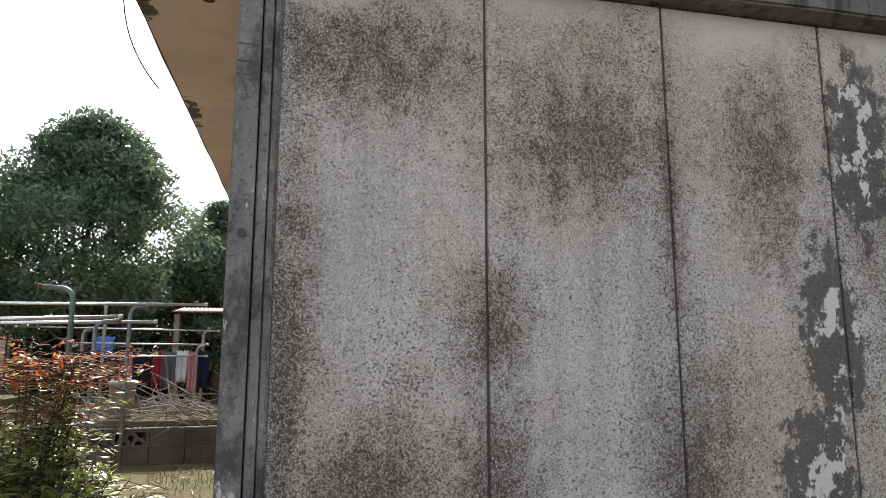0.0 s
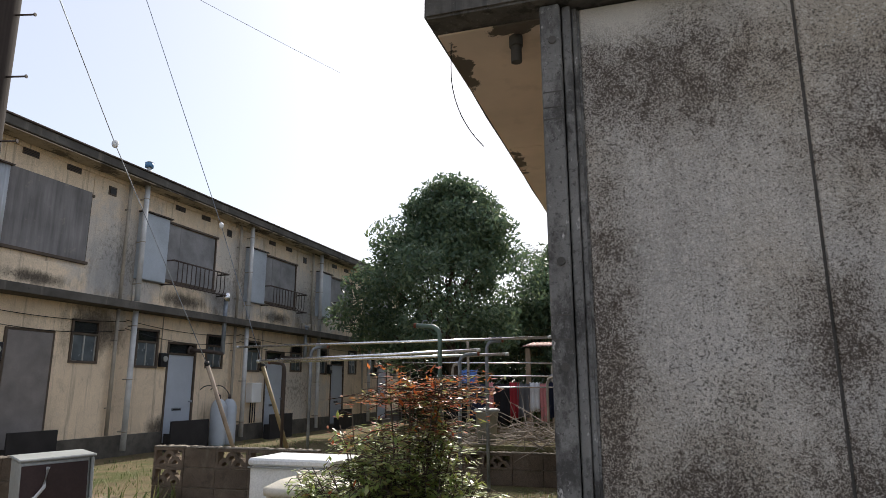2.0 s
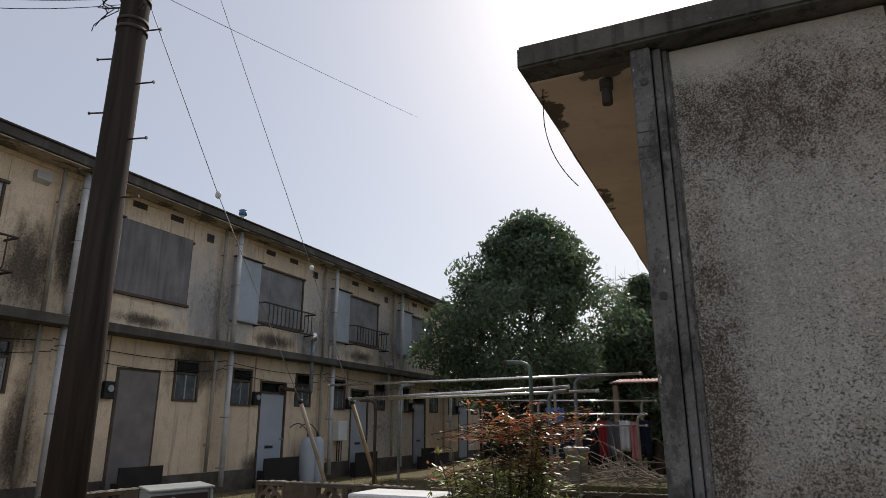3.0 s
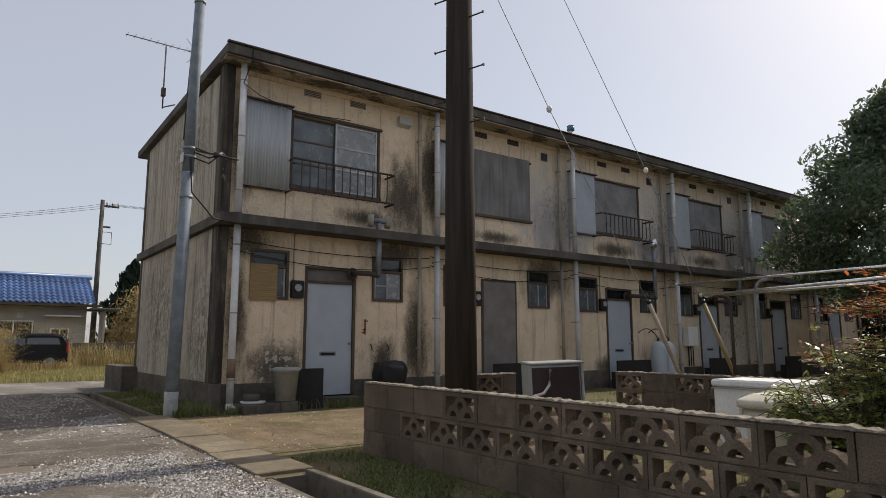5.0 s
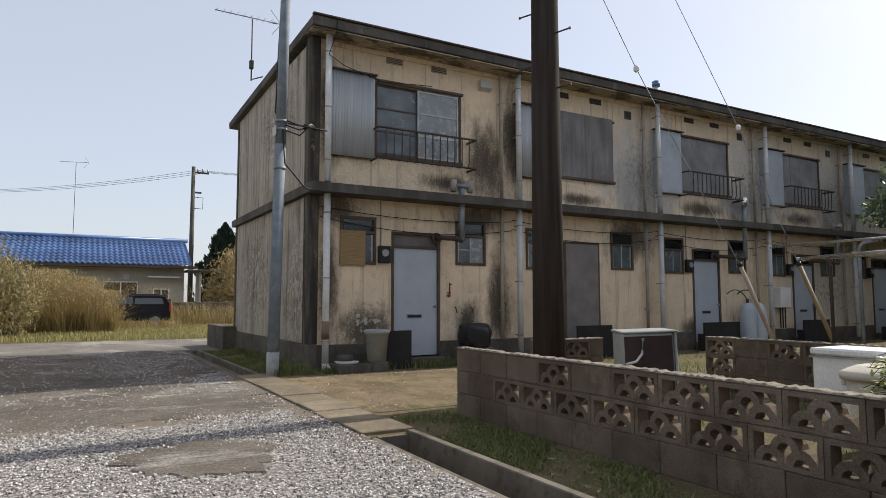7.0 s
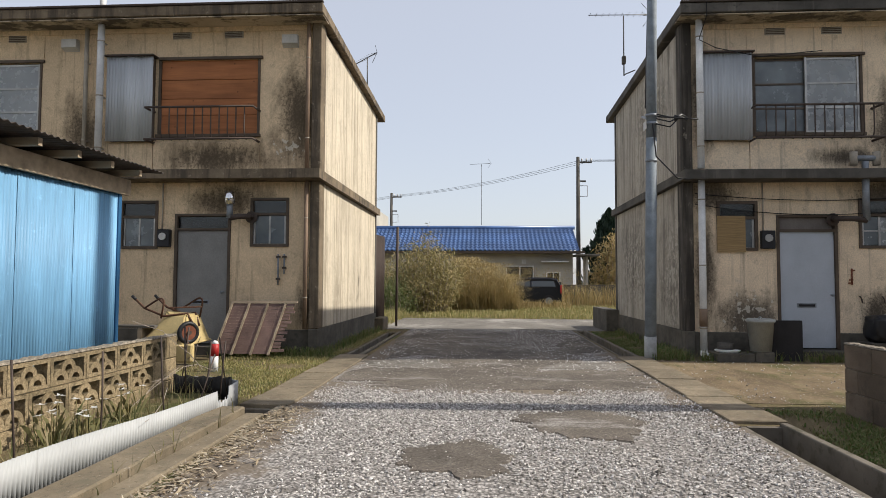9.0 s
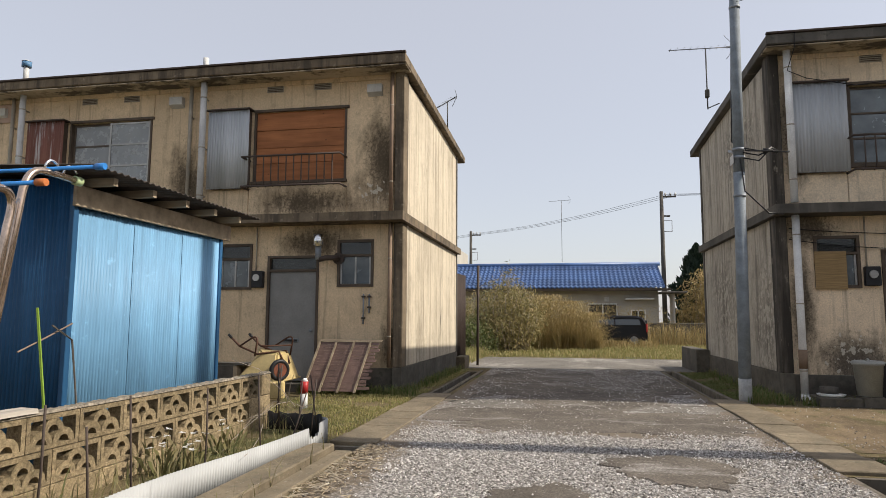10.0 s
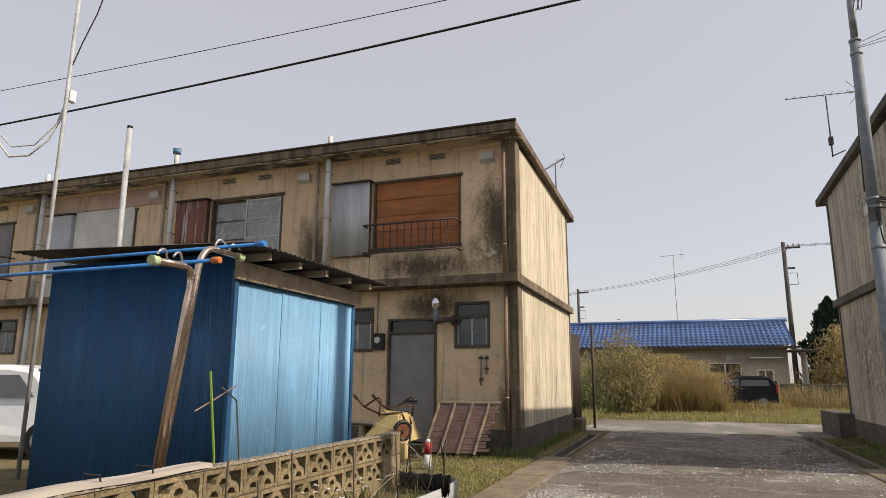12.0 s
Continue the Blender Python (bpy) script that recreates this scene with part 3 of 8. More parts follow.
def bend(a, b, c, steps=6):
    """A smooth corner from a through b to c."""
    a, b, c = Vector(a), Vector(b), Vector(c)
    return [a.lerp(b, t).lerp(b.lerp(c, t), t) for t in [i / steps for i in range(steps + 1)]]


def sag(a, b, drop, n=16):
    a, b = Vector(a), Vector(b)
    return [a.lerp(b, i / n) - Vector((0, 0, 4 * drop * (i / n) * (1 - i / n))) for i in range(n + 1)]


def sheet(bm, origin, along, up, width, height, pitch=0.075, depth=0.018, thick=0.002, per=4):
    """A corrugated sheet: waves across 'along', standing in 'up'."""
    o, a, u = Vector(origin), Vector(along).normalized(), Vector(up).normalized()
    nrm = a.cross(u)
    n = max(2, int(width / pitch * per))
    cols = []
    for i in range(n + 1):
        s = width * i / n
        off = nrm * (math.sin(2 * math.pi * s / pitch) * depth * 0.5)
        p = o + a * s + off
        cols.append([bm.verts.new(p), bm.verts.new(p + u * height), bm.verts.new(p - nrm * thick), bm.verts.new(p + u * height - nrm * thick)])
    for p, q in zip(cols, cols[1:]):
        for f in ((p[0], q[0], q[1], p[1]), (p[2], p[3], q[3], q[2]), (p[1], q[1], q[3], p[3]), (p[0], p[2], q[2], q[0])):
            bm.faces.new(f).smooth = True
    return bm


def slab(bm, us, vs, holes, place, thick):
    """A plate in the u-v plane with holes cut through. place(u, v, w) gives the point, w from 0 (face) to thick (back)."""
    us = sorted({*us, *[h[0] for h in holes], *[h[1] for h in holes]})
    vs = sorted({*vs, *[h[2] for h in holes], *[h[3] for h in holes]})
    us = [u for u in us if us[0] <= u]
    def solid(i, j):
        if not (0 <= i < len(us) - 1 and 0 <= j < len(vs) - 1):
            return False
        cu, cv = (us[i] + us[i + 1]) / 2, (vs[j] + vs[j + 1]) / 2
        return not any(h[0] < cu < h[1] and h[2] < cv < h[3] for h in holes)
    cache = {}
    def V(i, j, w):
        if (i, j, w) not in cache:
            cache[(i, j, w)] = bm.verts.new(place(us[i], vs[j], w))
        return cache[(i, j, w)]
    t = thick
    for i in range(len(us) - 1):
        for j in range(len(vs) - 1):
            if not solid(i, j):
                continue
            bm.faces.new((V(i, j, 0), V(i + 1, j, 0), V(i + 1, j + 1, 0), V(i, j + 1, 0)))
            bm.faces.new((V(i, j, t), V(i, j + 1, t), V(i + 1, j + 1, t), V(i + 1, j, t)))
            if not solid(i - 1, j):
                bm.faces.new((V(i, j, 0), V(i, j + 1, 0), V(i, j + 1, t), V(i, j, t)))
            if not solid(i + 1, j):
                bm.faces.new((V(i + 1, j, 0), V(i + 1, j, t), V(i + 1, j + 1, t), V(i + 1, j + 1, 0)))
            if not solid(i, j - 1):
                bm.faces.new((V(i, j, 0), V(i, j, t), V(i + 1, j, t), V(i + 1, j, 0)))
            if not solid(i, j + 1):
                bm.faces.new((V(i, j + 1, 0), V(i + 1, j + 1, 0), V(i + 1, j + 1, t), V(i, j + 1, t)))
    bmesh.ops.recalc_face_normals(bm, faces=bm.faces[:])
    return bm


def mesh_of(bm, name, material):
    me = bpy.data.meshes.new(name)
    bm.to_mesh(me)
    bm.free()
    for mm in (material if isinstance(material, (list, tuple)) else [material]):
        me.materials.append(mm)
    return me


def thing(name, loc, label, category, group="", kind=""):
    ob = new(name)
    ob.empty_display_size = 0.1
    ob.location = loc
    return tagged(ob, label, category, group, kind)


def origin(ob):
    p = Vector((0, 0, 0))
    while ob:
        p += ob.location
        ob = ob.parent
    return p


def part(name, bm, material, parent, label=""):
    """One mesh under a thing or a part; bm is in world places."""
    o = origin(parent)
    bmesh.ops.translate(bm, verts=bm.verts[:], vec=-o)
    ob = new(name, mesh_of(bm, name, material))
    ob.parent = parent
    return tagged(ob, label)


def single(name, bm, material, label, category, group="", kind="", loc=None):
    """A thing that is one mesh."""
    if loc is None:
        zs = [v.co.z for v in bm.verts]
        loc = Vector((sum(v.co.x for v in bm.verts) / len(bm.verts), sum(v.co.y for v in bm.verts) / len(bm.verts), min(zs)))
    bmesh.ops.translate(bm, verts=bm.verts[:], vec=-Vector(loc))
    ob = new(name, mesh_of(bm, name, material))
    ob.location = loc
    return tagged(ob, label, category, group, kind)


def child(name, mesh, parent, m, label=""):
    """A part that shares a mesh; m is its pose in the world."""
    ob = new(name, mesh)
    ob.parent = parent
    ob.matrix_basis = Matrix.Translation(-origin(parent)) @ m
    return tagged(ob, label)


def leaf_cloud(bm, centre_fn, count, size, rng, aspect=0.45, droop=0.0):
    """Small bent leaves at points that centre_fn gives."""
    for _ in range(count):
        c = Vector(centre_fn(rng))
        s = size * rng.uniform(0.6, 1.3)
        e = Euler((rng.uniform(0, 6.28), rng.uniform(0, 6.28), rng.uniform(0, 6.28))).to_matrix()
        a, b = e @ Vector((s, 0, 0)), e @ Vector((0, s * aspect, 0))
        n = e @ Vector((0, 0, s * 0.12))
        v = [bm.verts.new(c - a), bm.verts.new(c + b - n), bm.verts.new(c + a), bm.verts.new(c - b - n)]
        bm.faces.new(v)
    return bm

# ---- ground ----
ROAD_L, ROAD_R = -5.0, -1.08     # road edges
def flat(u, v, w):
    return (u, v, -w)


GUT_R = (-4.95, 9.0, -1.06, -0.66)      # open channel beside the near yard
GUT_L = (-5.32, -4.98, -5.44, -5.02)      # open channel beside the far yard
GUT_R2 = (-15.2, -9.75, -1.02, -0.74)
GUT_L2 = (-14.3, -9.6, -5.45, -5.1)
bm = slab(bmesh.new(), [-300, -60, 60, 300], [-300, -60, 60, 300], [GUT_R, GUT_L, GUT_R2, GUT_L2], flat, 0.35)
ground = single("ground", bm, M["ground"], "dry earth with patchy grass around the houses", "ground", kind="structure", loc=(0, 0, 0))
bm = slab(bmesh.new(), [-15.3, 9.0], [-5.0, -1.08], [], lambda u, v, w: (u, v, 0.012 - w), 0.05)
single("road", bm, M["gravel"], "gravel and worn asphalt lane between the houses", "road", kind="structure", loc=(0, 0, 0))
bm = slab(bmesh.new(), [-20.0, -15.3], [-60, 60], [], lambda u, v, w: (u, v, 0.008 - w), 0.05)
single("road", bm, M["road_far"], "old grey asphalt cross road", "road", kind="structure", loc=(0, 0, 0))


def channel(name, g, label):
    x0, x1, y0, y1 = g
    t = thing(name, ((x0 + x1) / 2, (y0 + y1) / 2, -0.35), label, "gutter", kind="structure")
    part("side", Box(x0 + 0.002, y0 + 0.002, -0.34, x1 - 0.002, y0 + 0.055, -0.004, 0.008), M["gutter"], t)
    part("side", Box(x0 + 0.002, y1 - 0.075, -0.34, x1 - 0.002, y1 - 0.002, 0.03, 0.008), M["gutter"], t)
    part("bed", Box(x0 + 0.002, y0 + 0.057, -0.34, x1 - 0.002, y1 - 0.077, -0.27), M["base"], t)
    part("end", Box(x0 + 0.003, y0 + 0.057, -0.268, x0 + 0.06, y1 - 0.077, 0.0), M["gutter"], t)
    return t


channel("gutter_1", GUT_R, "open concrete gutter channel beside the lane")
channel("gutter_2", GUT_L, "open concrete gutter channel beside the lane")
channel("gutter_3", GUT_R2, "open concrete gutter channel at the house corner")
channel("gutter_4", GUT_L2, "open concrete gutter channel at the house corner")

# ---- two-storey terraces ----
PITCH = 3.77
EAVE, LEDGE = 5.42, 2.95


def terrace(face, y0, units, start, label, wall_mat, end_mat, panels_at, specs, post_mat, trim_mat):
    """A terrace with its front at x = face, from y0 northwards; start: where the first unit begins."""
    y1 = y0 + units * PITCH + 0.1
    back = face - 5.35
    t = thing("terrace_house", ((face + back) / 2, (y0 + y1) / 2, 0), label, "house")
    holes_up, holes_low = [], []
    for k, sp in enumerate(specs):
        u = start + k * PITCH
        holes_up.append((u + 0.99, u + 2.72, 3.6, 4.85))
        holes_low += [(u + 0.40, u + 1.04, 1.70, 2.50), (u + 1.33, u + 2.27, 0.16, 2.28), (u + 2.60, u + 3.24, 1.74, 2.54)]
    place = lambda u, v, w: (face - w, u, v)
    part("wall", slab(bmesh.new(), [y0 + 0.16, y1 - 0.16], [LEDGE - 0.02, EAVE + 0.02], holes_up, place, 0.14), wall_mat, t, "cream rendered upper front wall with stains")
    part("wall", slab(bmesh.new(), [y0 + 0.16, y1 - 0.16], [0.38, 2.80], [(a, b, max(c, 0.1), d) for a, b, c, d in holes_low], place, 0.14), wall_mat, t, "cream rendered lower front wall, peeling near the ground")
    # dark plinth with a gap at each door
    doors = [h for h in holes_low if h[2] < 0.5]
    ys = [y0 + 0.16] + [v for h in doors for v in (h[0], h[1])] + [y1 - 0.16]
    for a, b in zip(ys[::2], ys[1::2]):
        part("plinth", Box(face - 0.16, a, -0.1, face + 0.03, b, 0.40, 0.008), M["base"], t, "dark damp concrete plinth")
    for a, b in zip(ys[1::2], ys[2::2]):
        part("doorstep", Box(face - 0.16, a, -0.1, face + 0.25, b, 0.14, 0.01), M["base"], t, "concrete doorstep")
    # corner posts
    for a in (y0, y1 - 0.16):
        part("corner_post", Box(face - 0.2, a, 0.42, face + 0.10, a + 0.158, 2.80, 0.01), post_mat, t, "dark weathered concrete corner post")
        part("corner_post", Box(face - 0.2, a, 2.955, face + 0.10, a + 0.158, EAVE, 0.01), post_mat, t, "dark weathered concrete corner post")
        part("corner_post", Box(back, a, 0.42, back + 0.12, a + 0.158, EAVE, 0.01), M["dark"], t)
        part("plinth", Box(back, a, -0.1, face + 0.12, a + 0.158, 0.418, 0.008), M["base"], t, "dark damp concrete plinth")
    part("ledge", slab(bmesh.new(), [back - 0.1, face + 0.42], [y0 - 0.07, y1 + 0.07], [(back + 0.3, face - 0.3, y0 + 0.3, y1 - 0.3)], lambda u, v, w: (u, v, LEDGE - w), 0.145), trim_mat, t, "dark concrete floor ledge round the house")
    part("wall", Box(back, y0 + 0.16, -0.1, back + 0.14, y1 - 0.16, EAVE), wall_mat, t)
    part("floor", Box(back + 0.15, y0 + 0.17, 2.6, face - 0.16, y1 - 0.17, 2.78), M["dark_room"], t)
    part("floor", Box(back + 0.15, y0 + 0.17, -0.05, face - 0.17, y1 - 0.17, 0.12), M["dark_room"], t)
    for k in range(len(specs) + 1):
        yy = min(max(start + k * PITCH - 0.05, y0 + 0.17), y1 - 0.3)
        part("party_wall", Box(back + 0.15, yy, 0.13, face - 0.16, yy + 0.1, EAVE - 0.02), M["dark_room"], t)
    # roof falls a little to the back
    def rz(x):
        return 0.03 * (x - (face + 0.45))
    bm = bmesh.new()
    xa, xb, ya, yb = back - 0.55, face + 0.45, y0 - 0.1, y1 + 0.1
    vs = [bm.verts.new((x, y, z + rz(x))) for z in (EAVE + 0.01, EAVE + 0.17) for y in (ya, yb) for x in (xa, xb)]
    for q in ((0, 2, 3, 1), (4, 5, 7, 6), (0, 1, 5, 4), (2, 6, 7, 3), (0, 4, 6, 2), (1, 3, 7, 5)):
        bm.faces.new([vs[i] for i in q])
    bmesh.ops.bevel(bm, geom=bm.edges[:], offset=0.012, segments=1, affect="EDGES")
    part("roof", bm, trim_mat, t, "flat roof slab with dark stained fascia")
    part("roof_edge", Box(xb - 0.05, ya, EAVE + 0.172, xb + 0.025, yb, EAVE + 0.205, 0.006), M["iron"], t, "thin metal drip edge")
    part("soffit_beam", Box(face - 0.02, y0 + 0.17, EAVE - 0.10, face + 0.03, y1 - 0.17, EAVE + 0.0, 0.006), wall_mat, t)
    part("soffit", Box(face + 0.032, y0 - 0.09, EAVE - 0.022, face + 0.43, y1 + 0.09, EAVE - 0.006), M["eave"], t, "tan eave board, stained and flaking")
    # end walls of upright panels
    n = 6
    w = (face - 0.2 - back - 0.12) / n
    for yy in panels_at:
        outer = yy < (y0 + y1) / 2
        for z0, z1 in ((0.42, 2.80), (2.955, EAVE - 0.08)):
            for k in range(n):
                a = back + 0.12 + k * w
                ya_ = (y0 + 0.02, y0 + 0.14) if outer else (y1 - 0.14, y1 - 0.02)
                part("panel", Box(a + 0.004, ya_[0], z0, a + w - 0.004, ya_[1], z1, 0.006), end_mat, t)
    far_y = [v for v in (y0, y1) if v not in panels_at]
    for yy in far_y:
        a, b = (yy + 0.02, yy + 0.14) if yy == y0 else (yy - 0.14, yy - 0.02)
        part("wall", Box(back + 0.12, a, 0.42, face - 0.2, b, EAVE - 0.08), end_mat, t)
    return t, y1


def pipe_clip(p, x, y, z, r):
    bm = bmesh.new()
    tube(bm, [(x, y, z - 0.010), (x, y, z + 0.010)], r + 0.003, 10)
    box(bm, x - 0.16, y - 0.012, z - 0.012, x, y + 0.012, z + 0.012)
    part("clip", bm, M["pipe_tan"], p)


def unit(t, face, u, sp, seed, wall_mat):
    """One dwelling: upper window with shutter box and balcony, lower windows, door, pipes."""
    rng = random.Random(seed)
    f = face
    win = sp.get("win", "shutter")
    # upper window
    w = part("window", Box(f - 0.10, u + 0.99, 3.60, f + 0.02, u + 1.03, 4.85, 0.004), M["frame"], t)
    for a, b, c, d in ((2.68, 2.72, 3.6, 4.85),):
        part("frame", Box(f - 0.10, u + a, c, f + 0.02, u + b, d, 0.004), M["frame"], w)
    part("frame", Box(f - 0.10, u + 0.99, 4.852, f + 0.04, u + 2.76, 4.90, 0.004), M["frame"], w)
    part("sill", Box(f - 0.10, u + 0.97, 3.545, f + 0.06, u + 2.74, 3.598, 0.004), M["frame"], w)
    if win in ("sash", "sash_curtain"):
        mid = u + 1.86
        for k, (a, b, off) in enumerate(((u + 1.035, mid + 0.03, -0.06), (mid - 0.03, u + 2.675, -0.02))):
            sash = bmesh.new()
            for q in ((a, a + 0.035, 3.61, 4.84), (b - 0.035, b, 3.61, 4.84)):
                box(sash, f + off - 0.015, q[0], q[2], f + off + 0.015, q[1], q[3])
            for z in (3.61, 4.0, 4.4, 4.80):
                box(sash, f + off - 0.014, a + 0.036, z, f + off + 0.014, b - 0.036, z + 0.03)
            part("sash", sash, M["frame"] if k == 0 else M["alu"], w)
            for z0, z1 in ((3.642, 3.998), (4.032, 4.398), (4.432, 4.798)):
                p = part("pane", Box(f + off - 0.003, a + 0.037, z0, f + off + 0.003, b - 0.037, z1), M["grey_glass"] if k == 0 and win == "sash" else M["frost"], w)
        bm = bmesh.new()
        cols = []
        for i in range(61):
            y = u + 1.04 + 1.63 * i / 60
            x = f - 0.17 + 0.02 * math.sin(i * 0.9) + 0.008 * math.sin(i * 2.3)
            cols.append((bm.verts.new((x, y, 3.45)), bm.verts.new((x, y, 4.9))))
        for p, q in zip(cols, cols[1:]):
            bm.faces.new((p[0], q[0], q[1], p[1])).smooth = True
        part("curtain", bm, M["curtain"], w, "pale curtain behind the glass")
    elif win == "board":
        part("board", Box(f - 0.02, u + 0.96, 3.56, f + 0.05, u + 2.68, 4.93, 0.004), M[sp.get("boardmat", "board")], w, "weathered sheet over the window")
        if "boardmat" in sp:
            part("panel", Box(f + 0.003, u + 0.2, 4.95, f + 0.03, u + 3.5, EAVE - 0.11, 0.004), M["pink"], t, "faded pink rendered panel below the eave")
    elif win == "orange":
        for z0, z1 in ((3.60, 3.92), (3.926, 4.20), (4.206, 4.52), (4.526, 4.85)):
            part("board", Box(f - 0.05, u + 1.032, z0, f - 0.02 + rng.uniform(0, 0.006), u + 2.678, z1, 0.003), M["orange"], w, "orange-brown plywood board")
    else:
        for a, b in ((1.035, 1.45), (1.455, 1.86), (1.865, 2.675)):
            part("shutter", Box(f - 0.04, u + a, 3.605, f - 0.01 + rng.uniform(0, 0.01), u + b, 4.845, 0.003), M["shutter"], w, "closed grey wooden storm shutter")
    # shutter box
    corr = sp.get("box", "zinc")
    if corr == "plain":
        sb = part("shutter_box", Box(f - 0.02, u + 0.17, 3.48, f + 0.14, u + 0.93, 4.88, 0.01), M["boxblue"], t, "pale blue-grey painted shutter box")
    else:
        sb = part("shutter_box", Box(f - 0.02, u + 0.18, 3.49, f + 0.115, u + 0.93, 4.87, 0.004), M["frame"], t)
        bm = sheet(bmesh.new(), (f + 0.135, u + 0.16, 3.47), (0, 1, 0), (0, 0, 1), 0.79, 1.42, 0.05, 0.016)
        part("cladding", bm, M["zinc" if corr == "zinc" else "zinc_rust"], sb, "corrugated zinc sheet" if corr == "zinc" else "rusty corrugated sheet")
    part("cover", Box(f - 0.02, u + 0.14, 4.885, f + 0.19, u + 0.98, 4.91, 0.003), M["iron"], sb)
    # panel under the window, slightly proud
    for a, b in ((0.16, 0.925), (0.935, 2.735)):
        part("spandrel", Box(f + 0.004, u + a, LEDGE + 0.03, f + 0.035, u + b, 3.46, 0.005), wall_mat if sp.get("win") != "board" or wall_mat != M["cream_c"] else M["white_panel"], t, "cream panel below the window")
    for a in (0.93, 2.74):
        part("batten", Box(f + 0.002, u + a - 0.008, 4.93, f + 0.014, u + a + 0.008, EAVE - 0.1), wall_mat, t)
    # balcony rail
    if sp.get("rail", True):
        x0, x1 = f + 0.05, f + 0.32
        ya, yb = u + 0.93, u + (2.85 if win != "orange" else 2.72)
        bm = bmesh.new()
        for z in (3.98, 3.46):
            tube(bm, [(f, ya, z), (x1, ya, z), (x1, yb, z), (f, yb, z)], 0.02, 6)
        rail = part("balcony_rail", bm, M["iron"], t, "rusty iron balcony rail")
        nb = 13
        me = None
        for i in range(1, nb):
            y = ya + (yb - ya) * i / nb
            pts = [(x1, y, 3.98)] + bend((x1, y, 3.60), (x1 + 0.0, y, 3.47), (x1 - 0.10, y, 3.46), 4)
            if me is None:
                me = mesh_of(Tube([(p[0] - x1, p[1] - y, p[2] - 3.46) for p in pts], 0.011, 5), "bar", M["iron"])
            child("bar", me, rail, pose(x1, y, 3.46))
    # vents
    for i, (a, b, z0, z1) in enumerate(((1.21, 1.53, 5.21, 5.345), (2.10, 2.42, 5.21, 5.345))):
        style = sp.get("vent", "louvre")
        v = part("vent", Box(f - 0.02, u + a, z0, f + 0.012, u + b, z1, 0.004), M["frame"] if style == "hole" else M["pipe_tan"], t)
        for k in range(4):
            z = z0 + 0.014 + k * 0.030
            part("slat", Box(f + 0.0125, u + a + 0.015, z, f + 0.022, u + b - 0.015, z + 0.012), M["black"] if style == "hole" else M["frame"], v)
    if sp.get("hood", True):
        bm = bmesh.new()
        vs = [bm.verts.new(p) for p in ((f, u + 3.1, 5.03), (f, u + 3.36, 5.03), (f, u + 3.36, 5.22), (f, u + 3.1, 5.22), (f + 0.10, u + 3.1, 5.08), (f + 0.10, u + 3.36, 5.08), (f + 0.10, u + 3.36, 5.22), (f + 0.10, u + 3.1, 5.22))]
        for q in ((0, 1, 5, 4), (4, 5, 6, 7), (3, 7, 6, 2), (0, 4, 7, 3), (1, 2, 6, 5), (0, 3, 2, 1)):
            bm.faces.new([vs[i] for i in q])
        part("vent_hood", bm, M["curtain"], t, "cream vent hood")
    else:
        v = part("vent", Box(f - 0.02, u + 3.09, 5.02, f + 0.012, u + 3.29, 5.20, 0.004), M["frame"], t)
        part("slat", Box(f + 0.0125, u + 3.12, 5.05, f + 0.02, u + 3.26, 5.17), M["black"], v)
    # downpipes
    for (z0, z1) in ((3.0, EAVE), (0.12, 2.80)):
        y = u + 0.10
        r = 0.055 if sp.get("fat", True) else 0.045
        dp = part("downpipe", Tube([(f + 0.22, y, z0), (f + 0.22, y, z1)], r, 12), M[sp.get("pipemat", "pipe")], t, "grey-white plastic downpipe")
        for z in (z0 + 0.35, (z0 + z1) / 2, z1 - 0.3):
            pipe_clip(dp, f + 0.22, y, z, r)
    if sp.get("thin", True):
        for (z0, z1) in ((3.0, EAVE), (0.42, 2.80)):
            y = u + 3.55
            dp = part("vent_pipe", Tube([(f + 0.10, y, z0), (f + 0.10, y, z1)], 0.035, 10), M[sp.get("thinmat", "pipe_tan")], t, "thin weathered pipe")
            for z in (z0 + 0.5, z1 - 0.6):
                pipe_clip(dp, f + 0.10, y, z, 0.035)
    # lower windows
    for (a, b, z0, z1, key) in ((0.40, 1.04, 1.70, 2.50, "w1"), (2.60, 3.24, 1.74, 2.54, "w2")):
        fb = bmesh.new()
        for q in ((a, a + 0.045, z0, z1), (b - 0.045, b, z0, z1)):
            box(fb, f - 0.1, u + q[0], q[2], f + 0.025, u + q[1], q[3])
        for z in (z0, z1 - 0.045):
            box(fb, f - 0.099, u + a + 0.046, z, f + 0.024, u + b - 0.046, z + 0.045)
        zt = z0 + (z1 - z0) * 0.64
        box(fb, f - 0.098, u + a + 0.046, zt, f + 0.022, u + b - 0.046, zt + 0.04)
        lw = part("window", fb, M["frame"], t, "small brown-framed window")
        ym = u + (a + b) / 2
        sash = bmesh.new()
        light = sp.get(key, "dark") == "light"
        for q in (a + 0.05, (a + b) / 2 - 0.015, b - 0.08):
            box(sash, f - 0.03, u + q, z0 + 0.05, f - 0.005, u + q + 0.03, zt - 0.003)
        if light:
            box(sash, f - 0.029, u + a + 0.052, z0 + 0.27, f - 0.006, u + b - 0.052, z0 + 0.29)
        part("sash", sash, M["alu"], lw)
        part("pane", Box(f - 0.02, u + a + 0.082, z0 + 0.05, f - 0.015, ym - 0.017, zt - 0.004), M["grey_glass"], lw)
        part("pane", Box(f - 0.02, ym + 0.017, z0 + 0.05, f - 0.015, u + b - 0.082, zt - 0.004), M["grey_glass"] if not light else M["frost"], lw)
        part("pane", Box(f - 0.02, u + a + 0.05, zt + 0.042, f - 0.015, u + b - 0.05, z1 - 0.047), M["glass"], lw)
